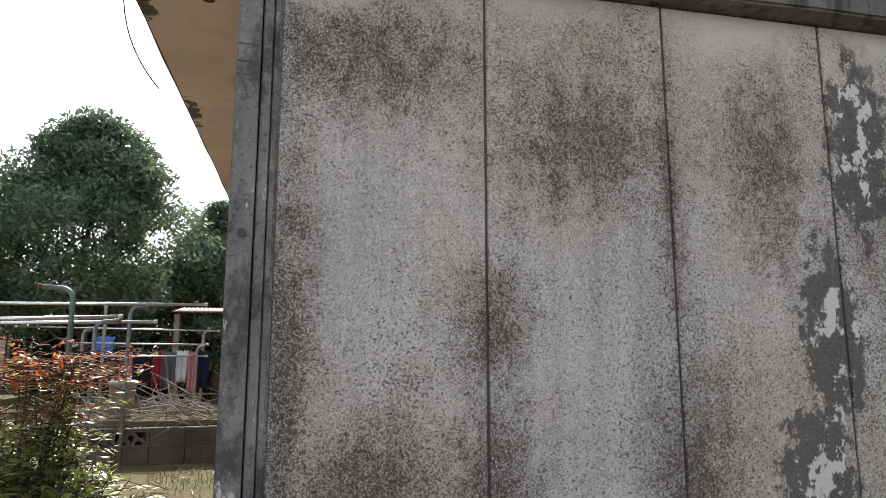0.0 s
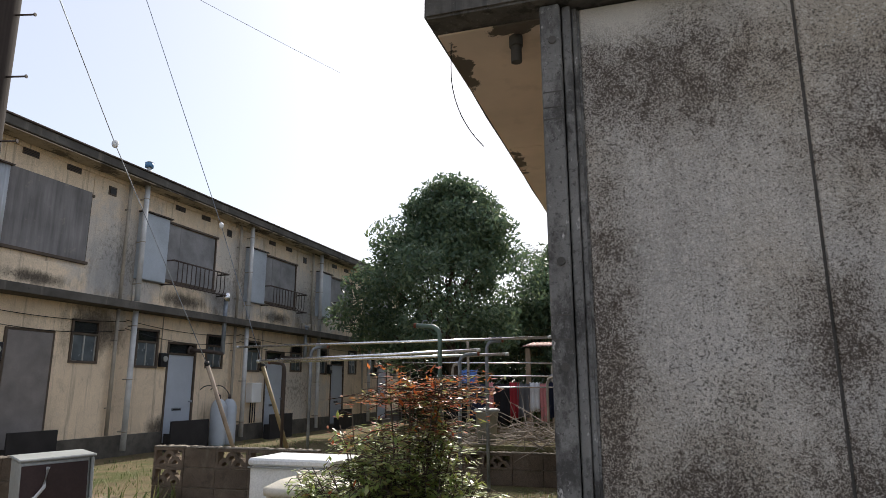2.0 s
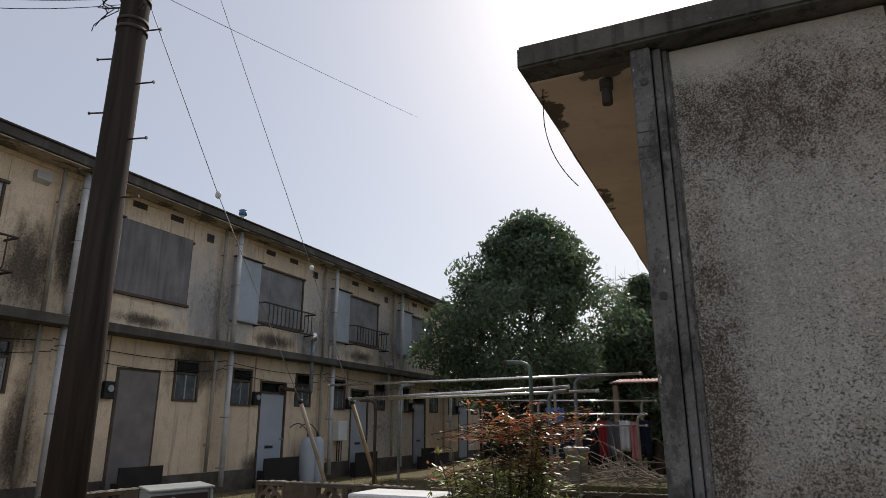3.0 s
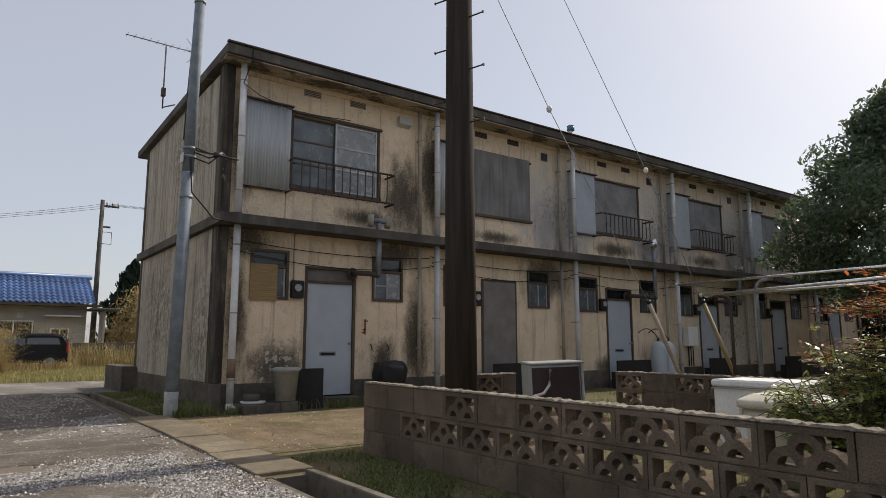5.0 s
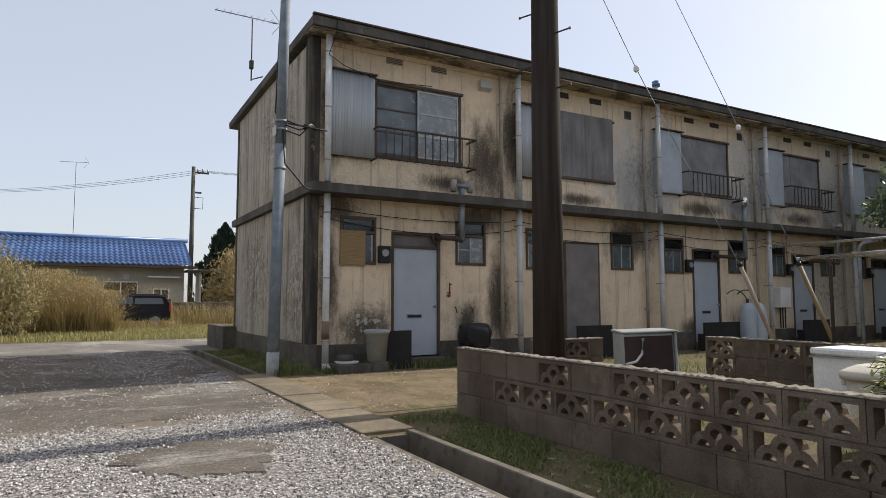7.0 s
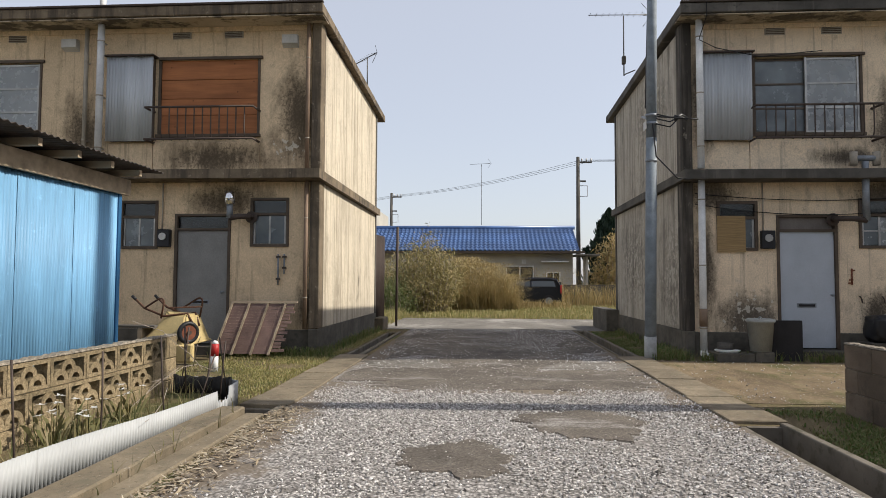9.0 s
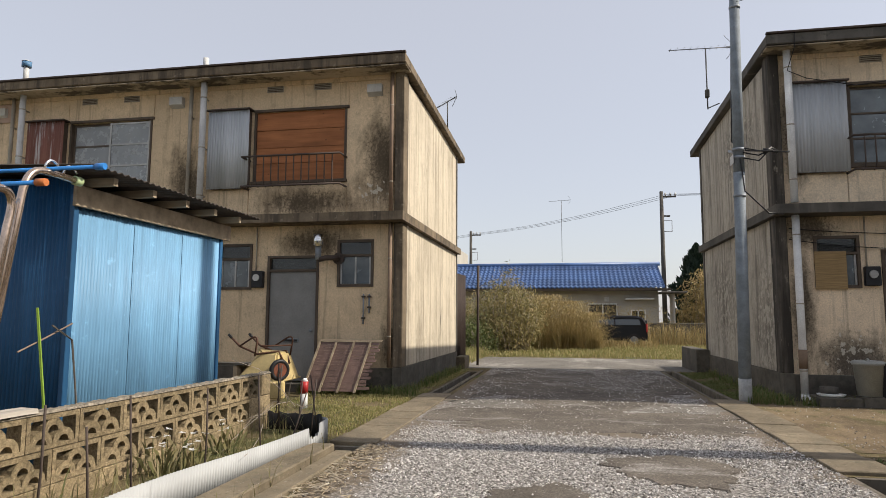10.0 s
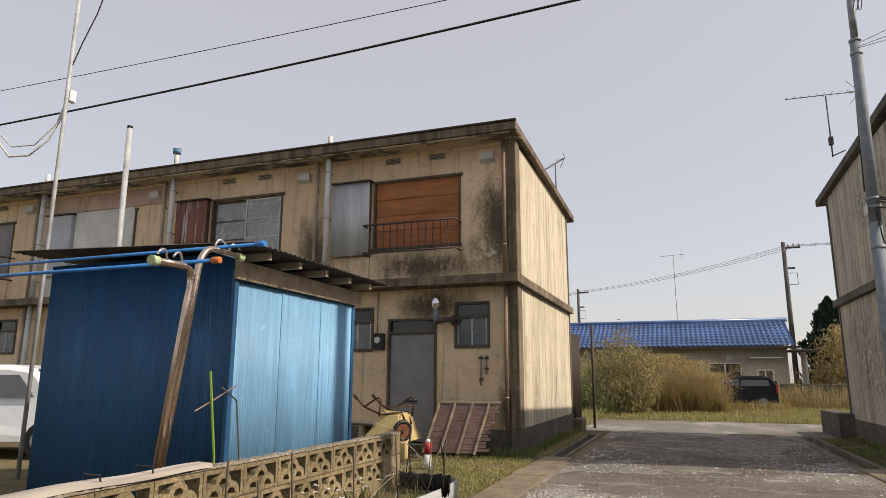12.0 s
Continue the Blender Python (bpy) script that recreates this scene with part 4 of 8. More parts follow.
        if sp.get(key) == "blind":
            part("blind", Box(f + 0.028, u + a - 0.005, z0 - 0.02, f + 0.036, u + a + 0.44, z0 + 0.56), M["bamboo"], lw, "woven bamboo blind")
        if sp.get(key) == "curtain":
            part("curtain", Box(f - 0.09, u + a + 0.06, z0 + 0.05, f - 0.08, ym - 0.05, zt), M["curtain"], lw)
    # door with transom
    a, b = u + 1.33, u + 2.27
    fb = bmesh.new()
    for q in ((a, a + 0.045), (b - 0.045, b)):
        box(fb, f - 0.1, q[0], 0.145, f + 0.02, q[1], 2.28)
    box(fb, f - 0.099, a + 0.046, 2.24, f + 0.019, b - 0.046, 2.28)
    box(fb, f - 0.099, a + 0.046, 2.005, f + 0.019, b - 0.046, 2.045)
    d = part("door", fb, M["frame"], t, sp.get("doorlabel", "pale grey-blue flush door"))
    dm = M[sp.get("door", "door_blue")]
    if sp.get("door") == "door_brown":
        part("leaf", Box(f - 0.06, a + 0.047, 0.16, f + 0.03, b - 0.047, 2.235, 0.004), dm, d, "brown-grey board over the doorway")
    else:
        part("leaf", Box(f - 0.06, a + 0.047, 0.16, f - 0.015, b - 0.047, 2.003, 0.004), dm, d)
        part("transom", Box(f - 0.05, a + 0.047, 2.047, f - 0.045, b - 0.047, 2.238), M[sp.get("transom", "glass")], d)
        slot = part("letter_slot", Box(f - 0.0145, a + 0.30, 0.80, f - 0.004, a + 0.60, 0.87, 0.003), M["steel"], d)
        part("flap", Box(f - 0.0035, a + 0.325, 0.815, f + 0.0, a + 0.575, 0.852), M["black"], slot)
        kb = bmesh.new()
        tube(kb, [(f - 0.014, b - 0.11, 1.0), (f + 0.03, b - 0.11, 1.0)], 0.012, 8)
        bmesh.ops.create_icosphere(kb, subdivisions=2, radius=0.026, matrix=Matrix.Translation((f + 0.045, b - 0.11, 1.0)))
        part("knob", kb, M["steel"], d)
    # meter
    if sp.get("meter", True):
        mb = part("meter", Box(f + 0.001, u + 1.07, 1.73, f + 0.10, u + 1.28, 2.02, 0.012), M["black"], t, "black electricity meter")
        part("dial", Tube([(f + 0.10, u + 1.17, 1.90), (f + 0.125, u + 1.17, 1.90)], 0.06, 14), M["alu"], mb)
    part("conduit", Tube([(f + 0.02, u + 1.12, 2.02), (f + 0.02, u + 1.12, 2.79)], 0.012, 6), M["pipe_tan"], t)


M["white_panel"] = simple("white_board_panel", (0.60, 0.60, 0.57), 0.7, dirt=0.3, scale=1.5).m
M["shutter"] = simple("grey_shutter_wood", (0.25, 0.245, 0.245), 0.8, dirt=0.35, scale=2).m
M["white_pipe"] = simple("white_plastic_pipe", (0.70, 0.70, 0.69), 0.5, dirt=0.25).m
M["transom_board"] = simple("brown_grey_transom_board", (0.17, 0.15, 0.135), 0.7, dirt=0.3).m
M["boxblue"] = simple("blue_grey_box_paint", (0.40, 0.44, 0.48), 0.6, dirt=0.2, scale=1.5).m
B_SPECS = [
    {"win": "sash", "box": "zinc", "w1": "blind", "w2": "light", "door": "door_blue", "transom": "transom_board", "pipemat": "white_pipe"},
    {"win": "board", "box": "zinc", "rail": False, "vent": "hole", "hood": False, "door": "door_brown", "w2": "curtain"},
    {"win": "shutter", "box": "plain", "vent": "hole", "hood": False, "door": "door_blue"},
    {"win": "shutter", "box": "plain", "vent": "hole", "hood": False, "door": "door_blue"},
    {"win": "shutter", "box": "plain", "vent": "hole", "hood": False, "door": "door_blue"},
    {"win": "shutter", "box": "plain", "vent": "hole", "hood": False, "door": "door_blue"},
]
FB, FC = -10.0, -9.66
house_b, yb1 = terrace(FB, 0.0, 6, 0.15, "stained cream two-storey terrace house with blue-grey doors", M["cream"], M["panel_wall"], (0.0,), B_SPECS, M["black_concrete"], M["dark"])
for k, sp in enumerate(B_SPECS):
    unit(house_b, FB, 0.15 + k * PITCH, sp, k, M["cream"])
C_SPECS = [
    {"win": "shutter", "box": "plain", "door": "door_grey"},
    {"win": "shutter", "box": "plain", "door": "door_grey"},
    {"win": "board", "box": "plain", "rail": False, "door": "door_grey", "boardmat": "white_panel"},
    {"win": "sash_curtain", "box": "rust", "rail": False, "door": "door_grey", "fat": True},
    {"win": "orange", "box": "zinc", "door": "door_grey", "thinmat": "pipe_brown", "doorlabel": "dark grey flush door with a small transom"},
]
C0 = -5.83 - 5 * PITCH - 0.1
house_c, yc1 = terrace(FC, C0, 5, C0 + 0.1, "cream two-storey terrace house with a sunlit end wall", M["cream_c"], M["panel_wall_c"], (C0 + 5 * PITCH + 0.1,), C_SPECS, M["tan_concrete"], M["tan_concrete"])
for k, sp in enumerate(C_SPECS):
    unit(house_c, FC, C0 + 0.1 + k * PITCH, sp, 20 + k, M["cream_c"])

# ---- single-storey concrete building at the lane ----
AX, AY, AZ = -0.445, 0.46, 3.18
house_a = thing("concrete_building", (2.5, 5.0, 0), "single-storey grey building of lichen-stained aggregate concrete panels", "house")
post = part("post", Box(AX, AY - 0.093, -0.1, AX + 0.10, AY + 0.2, AZ - 0.002, 0.008), M["post"], house_a, "weathered concrete corner post with bolt heads")
for z in (1.38, 1.86, 2.98):
    part("bolt", Tube([(AX + 0.06, AY - 0.101, z), (AX + 0.06, AY - 0.09, z)], 0.02, 12), M["dark"], post)
for z in (1.50, 1.61, 2.56, 2.62, 2.70):
    part("groove", Box(AX + 0.004, AY - 0.0945, z, AX + 0.096, AY - 0.0925, z + 0.006), M["dark"], post)
part("post", Box(AX + 0.106, AY - 0.055, -0.1, AX + 0.148, AY + 0.1, AZ - 0.002, 0.005), M["post"], house_a)
part("post", Box(AX + 0.152, AY - 0.02, -0.1, AX + 0.176, AY + 0.1, AZ - 0.002, 0.004), M["post"], house_a)
for a, b in ((0.1005, 0.1055), (0.1485, 0.1515), (0.1765, 0.1865)):
    part("joint", Box(AX + a, AY + 0.0, -0.1, AX + b, AY + 0.09, AZ - 0.004), M["post"], house_a)
W_A = 0.973
for k in range(6):
    a = AX + 0.18 + k * W_A
    part("panel", Box(a + 0.007, AY, -0.1, a + W_A - 0.007, AY + 0.12, AZ - 0.002, 0.006), M["aggregate"], house_a)
    if k < 5:
        part("joint", Box(a + W_A - 0.0065, AY + 0.012, -0.1, a + W_A + 0.0065, AY + 0.10, AZ - 0.004), M["dark"], house_a)
part("wall", Box(AX + 0.02, AY + 0.21, -0.1, AX + 0.14, AY + 9.0, AZ - 0.002), M["aggregate"], house_a)
part("wall", Box(AX + 6.0, AY + 0.13, -0.1, AX + 6.09, AY + 9.0, AZ - 0.002), M["aggregate"], house_a)
part("wall", Box(AX + 0.15, AY + 8.9, -0.1, AX + 5.99, AY + 9.0, AZ - 0.002), M["aggregate"], house_a)
part("floor", Box(AX + 0.15, AY + 0.13, -0.1, AX + 5.99, AY + 8.89, 0.03), M["dark_room"], house_a)
for k in range(5):
    y = AY + 0.02 + k * 1.8
    part("soffit", Box(AX - 0.575, y + 0.004, AZ - 0.004, AX - 0.004, y + 1.796, AZ + 0.006), M["soffit"], house_a, "tan soffit board with damp stains")
bm = slab(bmesh.new(), [AX - 0.60 + 0.4 * k for k in range(18)], [AY - 0.14 + 0.46 * k for k in range(21)], [], lambda u, v, w: (u, v, AZ + 0.155 - w), 0.145)
rng = random.Random(14)
for v in bm.verts:      # worn, uneven arris
    v.co += Vector((rng.uniform(-0.004, 0.004), rng.uniform(-0.004, 0.004), rng.uniform(-0.005, 0.004)))
bmesh.ops.bevel(bm, geom=[e for e in bm.edges if len(e.link_faces) == 2 and e.calc_face_angle() > 1.0], offset=0.014, segments=2, affect="EDGES")
part("roof", bm, M["roofslab"], house_a, "flat roof slab with a stained concrete edge")
part("drain_pipe", tube(tube(bmesh.new(), [(AX - 0.17, AY + 0.16, AZ + 0.0), (AX - 0.17, AY + 0.165, AZ - 0.15)], 0.030, 14), [(AX - 0.17, AY + 0.16, AZ - 0.003), (AX - 0.17, AY + 0.16, AZ - 0.06)], 0.038, 14), M["dark"], house_a, "short dark drain spout in the soffit")

# ---- openwork block walls ----
BL, BH, BT = 0.42, 0.212, 0.10


def arch(bm, cx, cz, ro, ri, y0, y1, n=6):
    """A half ring standing in the x-z plane."""
    rows = []
    for i in range(n + 1):
        a = math.pi * i / n
        c, s = math.cos(a), math.sin(a)
        rows.append([bm.verts.new((cx + r * c, y, cz + r * s)) for r, y in ((ri, y0), (ro, y0), (ro, y1), (ri, y1))])
    for p, q in zip(rows, rows[1:]):
        for k in range(4):
            bm.faces.new((p[k], q[k], q[(k + 1) % 4], p[(k + 1) % 4]))
    return bm


def screen_block():
    bm = bmesh.new()
    L, Hh, e = BL - 0.005, BH - 0.007, 0.030
    slab(bm, [-L / 2, L / 2], [0, Hh], [(-L / 2 + e, L / 2 - e, e * 0.8, Hh - e)], lambda u, v, w: (u, w, v), BT)
    arch(bm, -0.088, e * 0.8, 0.089, 0.044, 0.006, BT - 0.006)
    arch(bm, 0.088, e * 0.8, 0.089, 0.044, 0.006, BT - 0.006)
    arch(bm, 0.0, e * 0.8 + 0.072, 0.084, 0.042, 0.004, BT - 0.004)
    bmesh.ops.recalc_face_normals(bm, faces=bm.faces[:])
    return bm


def plain_block(length):
    bm = bmesh.new()
    box(bm, -length / 2 + 0.0025, 0, 0, length / 2 - 0.0025, BT, BH - 0.007, 0.005)
    return bm


BLOCKS = {}
def block_mesh(kind, mat_key):
    if (kind, mat_key) not in BLOCKS:
        bm = screen_block() if kind == "S" else plain_block(BL if kind == "P" else BL / 2)
        BLOCKS[(kind, mat_key)] = mesh_of(bm, "block", M[mat_key])
    return BLOCKS[(kind, mat_key)]


def block_wall(start, turn, courses, mat_key, label, top=True):
    """Courses from the ground up, each a row of S (openwork), P (plain) and h (half) blocks."""
    t = thing("block_wall", start, label, "wall")
    base = pose(*start, 0, 0, turn)
    longest = 0
    for k, row in enumerate(courses):
        u = 0.0
        for c in row:
            w = BL / 2 if c == "h" else BL
            child("block", block_mesh(c, mat_key), t, base @ pose(u + w / 2, 0, k * BH))
            u += w
        longest = max(longest, u)
        bm = Box(0.004, 0.012, (k + 1) * BH - 0.0065, u - 0.004, BT - 0.012, (k + 1) * BH - 0.0005)
        bm.transform(base)
        part("mortar_bed", bm, M["mortar"], t)
    if top:
        bm = bmesh.new()
        n = int(longest / 0.025)
        rng = random.Random(int(longest * 100))
        rows = []
        for i in range(n + 1):
            x = longest * i / n
            h = len(courses) * BH + 0.010 + rng.uniform(-0.006, 0.008)
            rows.append([bm.verts.new(base @ Vector(p)) for p in ((x, -0.003 + rng.uniform(-0.004, 0.003), len(courses) * BH), (x, 0.004, h), (x, BT - 0.004, h + rng.uniform(-0.004, 0.004)), (x, BT + 0.003, len(courses) * BH))])
        for p, q in zip(rows, rows[1:]):
            for k in range(3):
                bm.faces.new((p[k], q[k], q[k + 1], p[k + 1]))
        bm.faces.new(rows[0])
        bm.faces.new(rows[-1][::-1])
        part("coping", bm, M["mortar"], t, "rough mortar coping")
    return t


block_wall((-5.52, 0.10, 0.0), 0, ["P" * 12, "hP" + "S" * 10 + "h", "PPPSPSSSSSPP"], "block", "low grey garden wall with rows of openwork concrete blocks")
block_wall((-5.70, -6.36, 0.0), 0, ["P" * 19, "P" + "S" * 18, "h" + "S" * 18 + "h"], "block_pale", "low buff garden wall with rows of openwork concrete blocks")
block_wall((-5.55, 3.78, 0.0), 0, ["PPPPP", "SPPSS", "SPSSS"], "block", "low dark yard wall of concrete blocks, partly openwork")
block_wall((-6.02, 1.45, 0.0), 90, ["PPh", "SPh", "PSh"], "block", "short stub of openwork block wall beside the pole")

# weathered plank along the buff wall
bm = bmesh.new()
rng = random.Random(4)
rows = []
for i in range(41):
    x = -2.62 + 4.6 * i / 40
    dy, dz = 0.01 * math.sin(i * 0.5), 0.004 * math.sin(i * 0.9)
    rows.append([bm.verts.new(p) for p in ((x, -6.25 + dy, 0.650 + dz), (x, -6.255 + dy, 0.676 + dz), (x, -6.37 + dy, 0.680 + dz), (x, -6.375 + dy, 0.651 + dz))])
for p, q in zip(rows, rows[1:]):
    for k in range(4):
        bm.faces.new((p[k], q[k], q[(k + 1) % 4], p[(k + 1) % 4]))
bm.faces.new(rows[0][::-1]); bm.faces.new(rows[-1])
bmesh.ops.recalc_face_normals(bm, faces=bm.faces[:])
plank = thing("plank", (-0.3, -6.32, 0.65), "long weathered grey timber plank lying on the wall", "plank")
part("timber", bm, M["wood_grey"], plank)
for x in (-2.12, -1.75):
    part("wire_tie", Tube([(x, -6.262, 0.64), (x + 0.01, -6.268, 0.712), (x + 0.02, -6.38, 0.714)], 0.006, 5), M["black"], plank)

# ---- lane edges ----
def covers(name, x0, x1, y0, y1, label):
    t = thing(name, ((x0 + x1) / 2, (y0 + y1) / 2, 0), label, "pavement", kind="structure")
    rng = random.Random(int(abs(y0) * 100))
    n = round((x1 - x0) / 0.56)
    w = (x1 - x0) / n
    me = mesh_of(Box(-w / 2 + 0.007, -(y1 - y0) / 2, 0, w / 2 - 0.007, (y1 - y0) / 2, 0.075, 0.008), "slab", M["kerb"])
    for k in range(n):
        child("slab", me, t, pose(x0 + (k + 0.5) * w, (y0 + y1) / 2 + rng.uniform(-0.012, 0.012), -0.045 + rng.uniform(-0.006, 0.008), rng.uniform(-0.5, 0.5), rng.uniform(-0.6, 0.6), rng.uniform(-0.8, 0.8)))
    return t


covers("pavement_1", -9.72, -5.0, -1.12, -0.64, "row of worn concrete gutter covers beside the lane")
covers("pavement_2", -9.55, -5.33, -5.46, -5.0, "row of worn concrete gutter covers beside the lane")
kerb = thing("kerb", (-1.5, -5.3, 0), "worn stepped concrete kerb with dirt", "kerb", kind="structure")
part("kerb_top", Box(-4.97, -5.52, -0.1, 6.0, -5.27, 0.085, 0.012), M["kerb"], kerb)
part("kerb_step", Box(-4.97, -5.265, -0.1, 6.0, -5.10, 0.03, 0.012), M["kerb"], kerb)
bm = slab(bmesh.new(), [-9.6, -5.6], [-0.62, 4.2], [], lambda u, v, w: (u + 0.5 * math.sin(v * 1.3), v, 0.005 - w), 0.03)
bmesh.ops.subdivide_edges(bm, edges=bm.edges[:], cuts=6)
single("path", bm, M["sand"], "pale sandy footpath between the houses", "path", kind="structure", loc=(0, 0, 0))


def patch(cx, cy, rx, ry, seed, z, mat_, label):
    rng = random.Random(seed)
    bm = bmesh.new()
    n = 72
    ph = [rng.uniform(0, 6.28) for _ in range(5)]
    ring = []
    for i in range(n):
        a = 2 * math.pi * i / n
        r = 1 + 0.10 * math.sin(3 * a + ph[0]) + 0.07 * math.sin(5 * a + ph[1]) + 0.06 * math.sin(9 * a + ph[2]) + 0.06 * math.sin(15 * a + ph[3]) + rng.uniform(-0.07, 0.07)
        c, s = math.cos(a), math.sin(a)
        q = 0.55 if rx > 3 or ry > 1.5 else 1.0      # squarer large patches
        px = math.copysign(abs(c) ** q, c) * rx * r
        py = math.copysign(abs(s) ** q, s) * min(ry * r, 1.94 if ry > 1.5 else 9)
        ring.append((cx + px, cy + py))
    top = [bm.verts.new((x, y, z)) for x, y in ring]
    low = [bm.verts.new((cx + (x - cx) * 1.03, cy + (y - cy) * (1.03 if ry < 1.5 else 1.0), 0.010)) for x, y in ring]
    mid = bm.verts.new((cx, cy, z + 0.003))
    for i in range(n):
        j = (i + 1) % n
        bm.faces.new((mid, top[i], top[j]))
        bm.faces.new((top[i], low[i], low[j], top[j]))
    bmesh.ops.recalc_face_normals(bm, faces=bm.faces[:])
    single("road_patch", bm, mat_, label, "road", kind="structure", loc=(cx, cy, 0))


patch(-4.85, -2.35, 0.52, 0.50, 1, 0.022, M["asphalt"], "dark worn asphalt patch in the gravel")
patch(-3.72, -3.35, 0.40, 0.36, 2, 0.022, M["asphalt"], "dark worn asphalt patch in the gravel")
patch(-7.35, -3.0, 0.85, 1.9, 3, 0.020, M["asphalt"], "brown worn asphalt showing through the gravel")
patch(-12.2, -3.05, 3.3, 1.9, 4, 0.020, M["asphalt"], "dark cracked asphalt stretch of the lane")
patch(-8.65, -3.05, 0.42, 1.9, 5, 0.018, M["road_far"], "smooth grey asphalt strip across the lane")

# ---- poles and cables ----
def utility_pole():
    x, y = -5.74, 1.43
    t = thing("utility_pole", (x, y, 0), "thick dark creosoted timber utility pole with step bolts", "pole")
    part("pole", Tube([(x, y, -0.1), (x - 0.005, y, 3.0), (x, y, 6.2), (x + 0.01, y, 9.2)], 0.185, 18, 0.125), M["pole"], t)
    me = mesh_of(tube(bmesh.new(), [(0, 0, 0), (0.19, 0, 0)], 0.009, 6), "step_bolt", M["iron"])
    knob = mesh_of(tube(bmesh.new(), [(0.188, 0, 0), (0.198, 0, 0)], 0.018, 8), "bolt_head", M["iron"])
    for k in range(9):
        z = 3.5 + 0.32 * k
        turn = 200 if k % 2 else 15
        b = child("step_bolt", me, t, pose(x, y, z, 0, 0, turn) @ Matrix.Translation((0.15, 0, 0)))
        h = new("bolt_head", knob)
        h.parent = b
    for z in (5.42, 5.52, 5.80, 6.05, 6.3):
        part("band", Tube([(x, y, z - 0.02), (x, y, z + 0.02)], 0.162, 18), M["iron"], t)
    for z, a in ((5.9, 0.3), (5.62, -0.4), (6.02, 2.4)):
        bm = bmesh.new()
        for i in range(5):
            p = Vector((x + (0.18 + 0.035 * i) * math.cos(a), y + (0.18 + 0.035 * i) * math.sin(a), z))
            tube(bm, [p, p + Vector((0.024 * math.cos(a), 0.024 * math.sin(a), 0))], 0.02, 8)
        part("insulator", bm, M["dark"], t)


utility_pole()


M["cable"] = simple("matt_black_cable", (0.03, 0.03, 0.032), 0.95, spec=0.05).m
def wire(name, pts, r, label, mat_="cable", n=5):
    return single(name, Tube(pts, r, n), M[mat_], label, "cable")


PB = Vector((-5.74, 1.43, 0))
# main cable over the lane, with its black closure near the pole
main = sag((-5.80, 1.25, 5.80), (-5.95, -19.0, 5.35), 0.2, 40)
cable = thing("cable", (-5.85, -8.0, 5.6), "thick black overhead cable with a splice closure", "cable")
part("line", Tube(main, 0.016, 6), M["black"], cable)
c0, c1 = main[1], main[2]
part("closure", Tube([c0, c0.lerp(c1, 0.08), c1.lerp(c0, 0.08), c1], 0.055, 12), M["black"], cable, "black splice closure")
wire("cable", sag((-5.80, 1.25, 5.95), (-6.4, -19.0, 6.35), 0.12, 24), 0.006, "thin black overhead wire")
MPT = Vector((-9.15, -0.63, 5.95))
for k, (dz, s) in enumerate(((0.05, 0.10), (0.0, 0.18), (-0.02, 0.24))):
    wire("cable", sag(PB + Vector((-0.18, -0.05, 5.95 - 0.08 * k)), MPT + Vector((0.08, 0.0, dz)), s, 20), 0.004, "thin sagging service wire between the poles")
wire("cable", sag(PB + Vector((0.15, 0.1, 5.95)), (-7.0, 10.8, 9.0), 0.02, 20), 0.0035, "thin overhead wire across the yard")
rng = random.Random(8)
for k in range(4):
    a = PB + Vector((-0.2 + 0.05 * k, -0.12, 6.05 - 0.05 * k))
    pts = [a + Vector((0.14 * math.sin(i * 0.8 + k) - 0.10 * k * 0.3, -0.1 - 0.06 * math.cos(i * 0.7), -0.055 * i)) for i in range(11)]
    wire("cable", pts, 0.005, "loose loop of service wire on the pole")


def guy(a, ball, low, foot, label, guard):
    t = thing("guy_wire", foot, label, "cable")
    part("strand", Tube([a, ball, low], 0.006, 5), M["steel"], t)
    bm = bmesh.new()
    bmesh.ops.create_icosphere(bm, subdivisions=2, radius=0.042, matrix=Matrix.Translation(ball) @ Matrix.Diagonal((1, 1, 1.3, 1)))
    part("insulator", bm, M["white"], t, "pale egg insulator")
    part("guard", Tube([low, foot], 0.032, 10), M[guard], t, "faded guard tube")
    part("cap", Tube([low, Vector(low) + (Vector(low) - Vector(foot)).normalized() * 0.06], 0.038, 10), M["black"], t)


guy((-5.72, 1.60, 5.85), (-6.24, 3.42, 4.28), (-6.42, 5.75, 1.62), (-6.05, 6.25, 0.0), "guy wire with egg insulator and a pale guard tube", "guard_pale")
guy((-9.0, 5.4, 10.2), (-6.62, 6.1, 3.90), (-5.85, 6.35, 1.62), (-5.35, 6.6, 0.0), "guy wire with egg insulator and a brown-yellow guard tube", "guard")


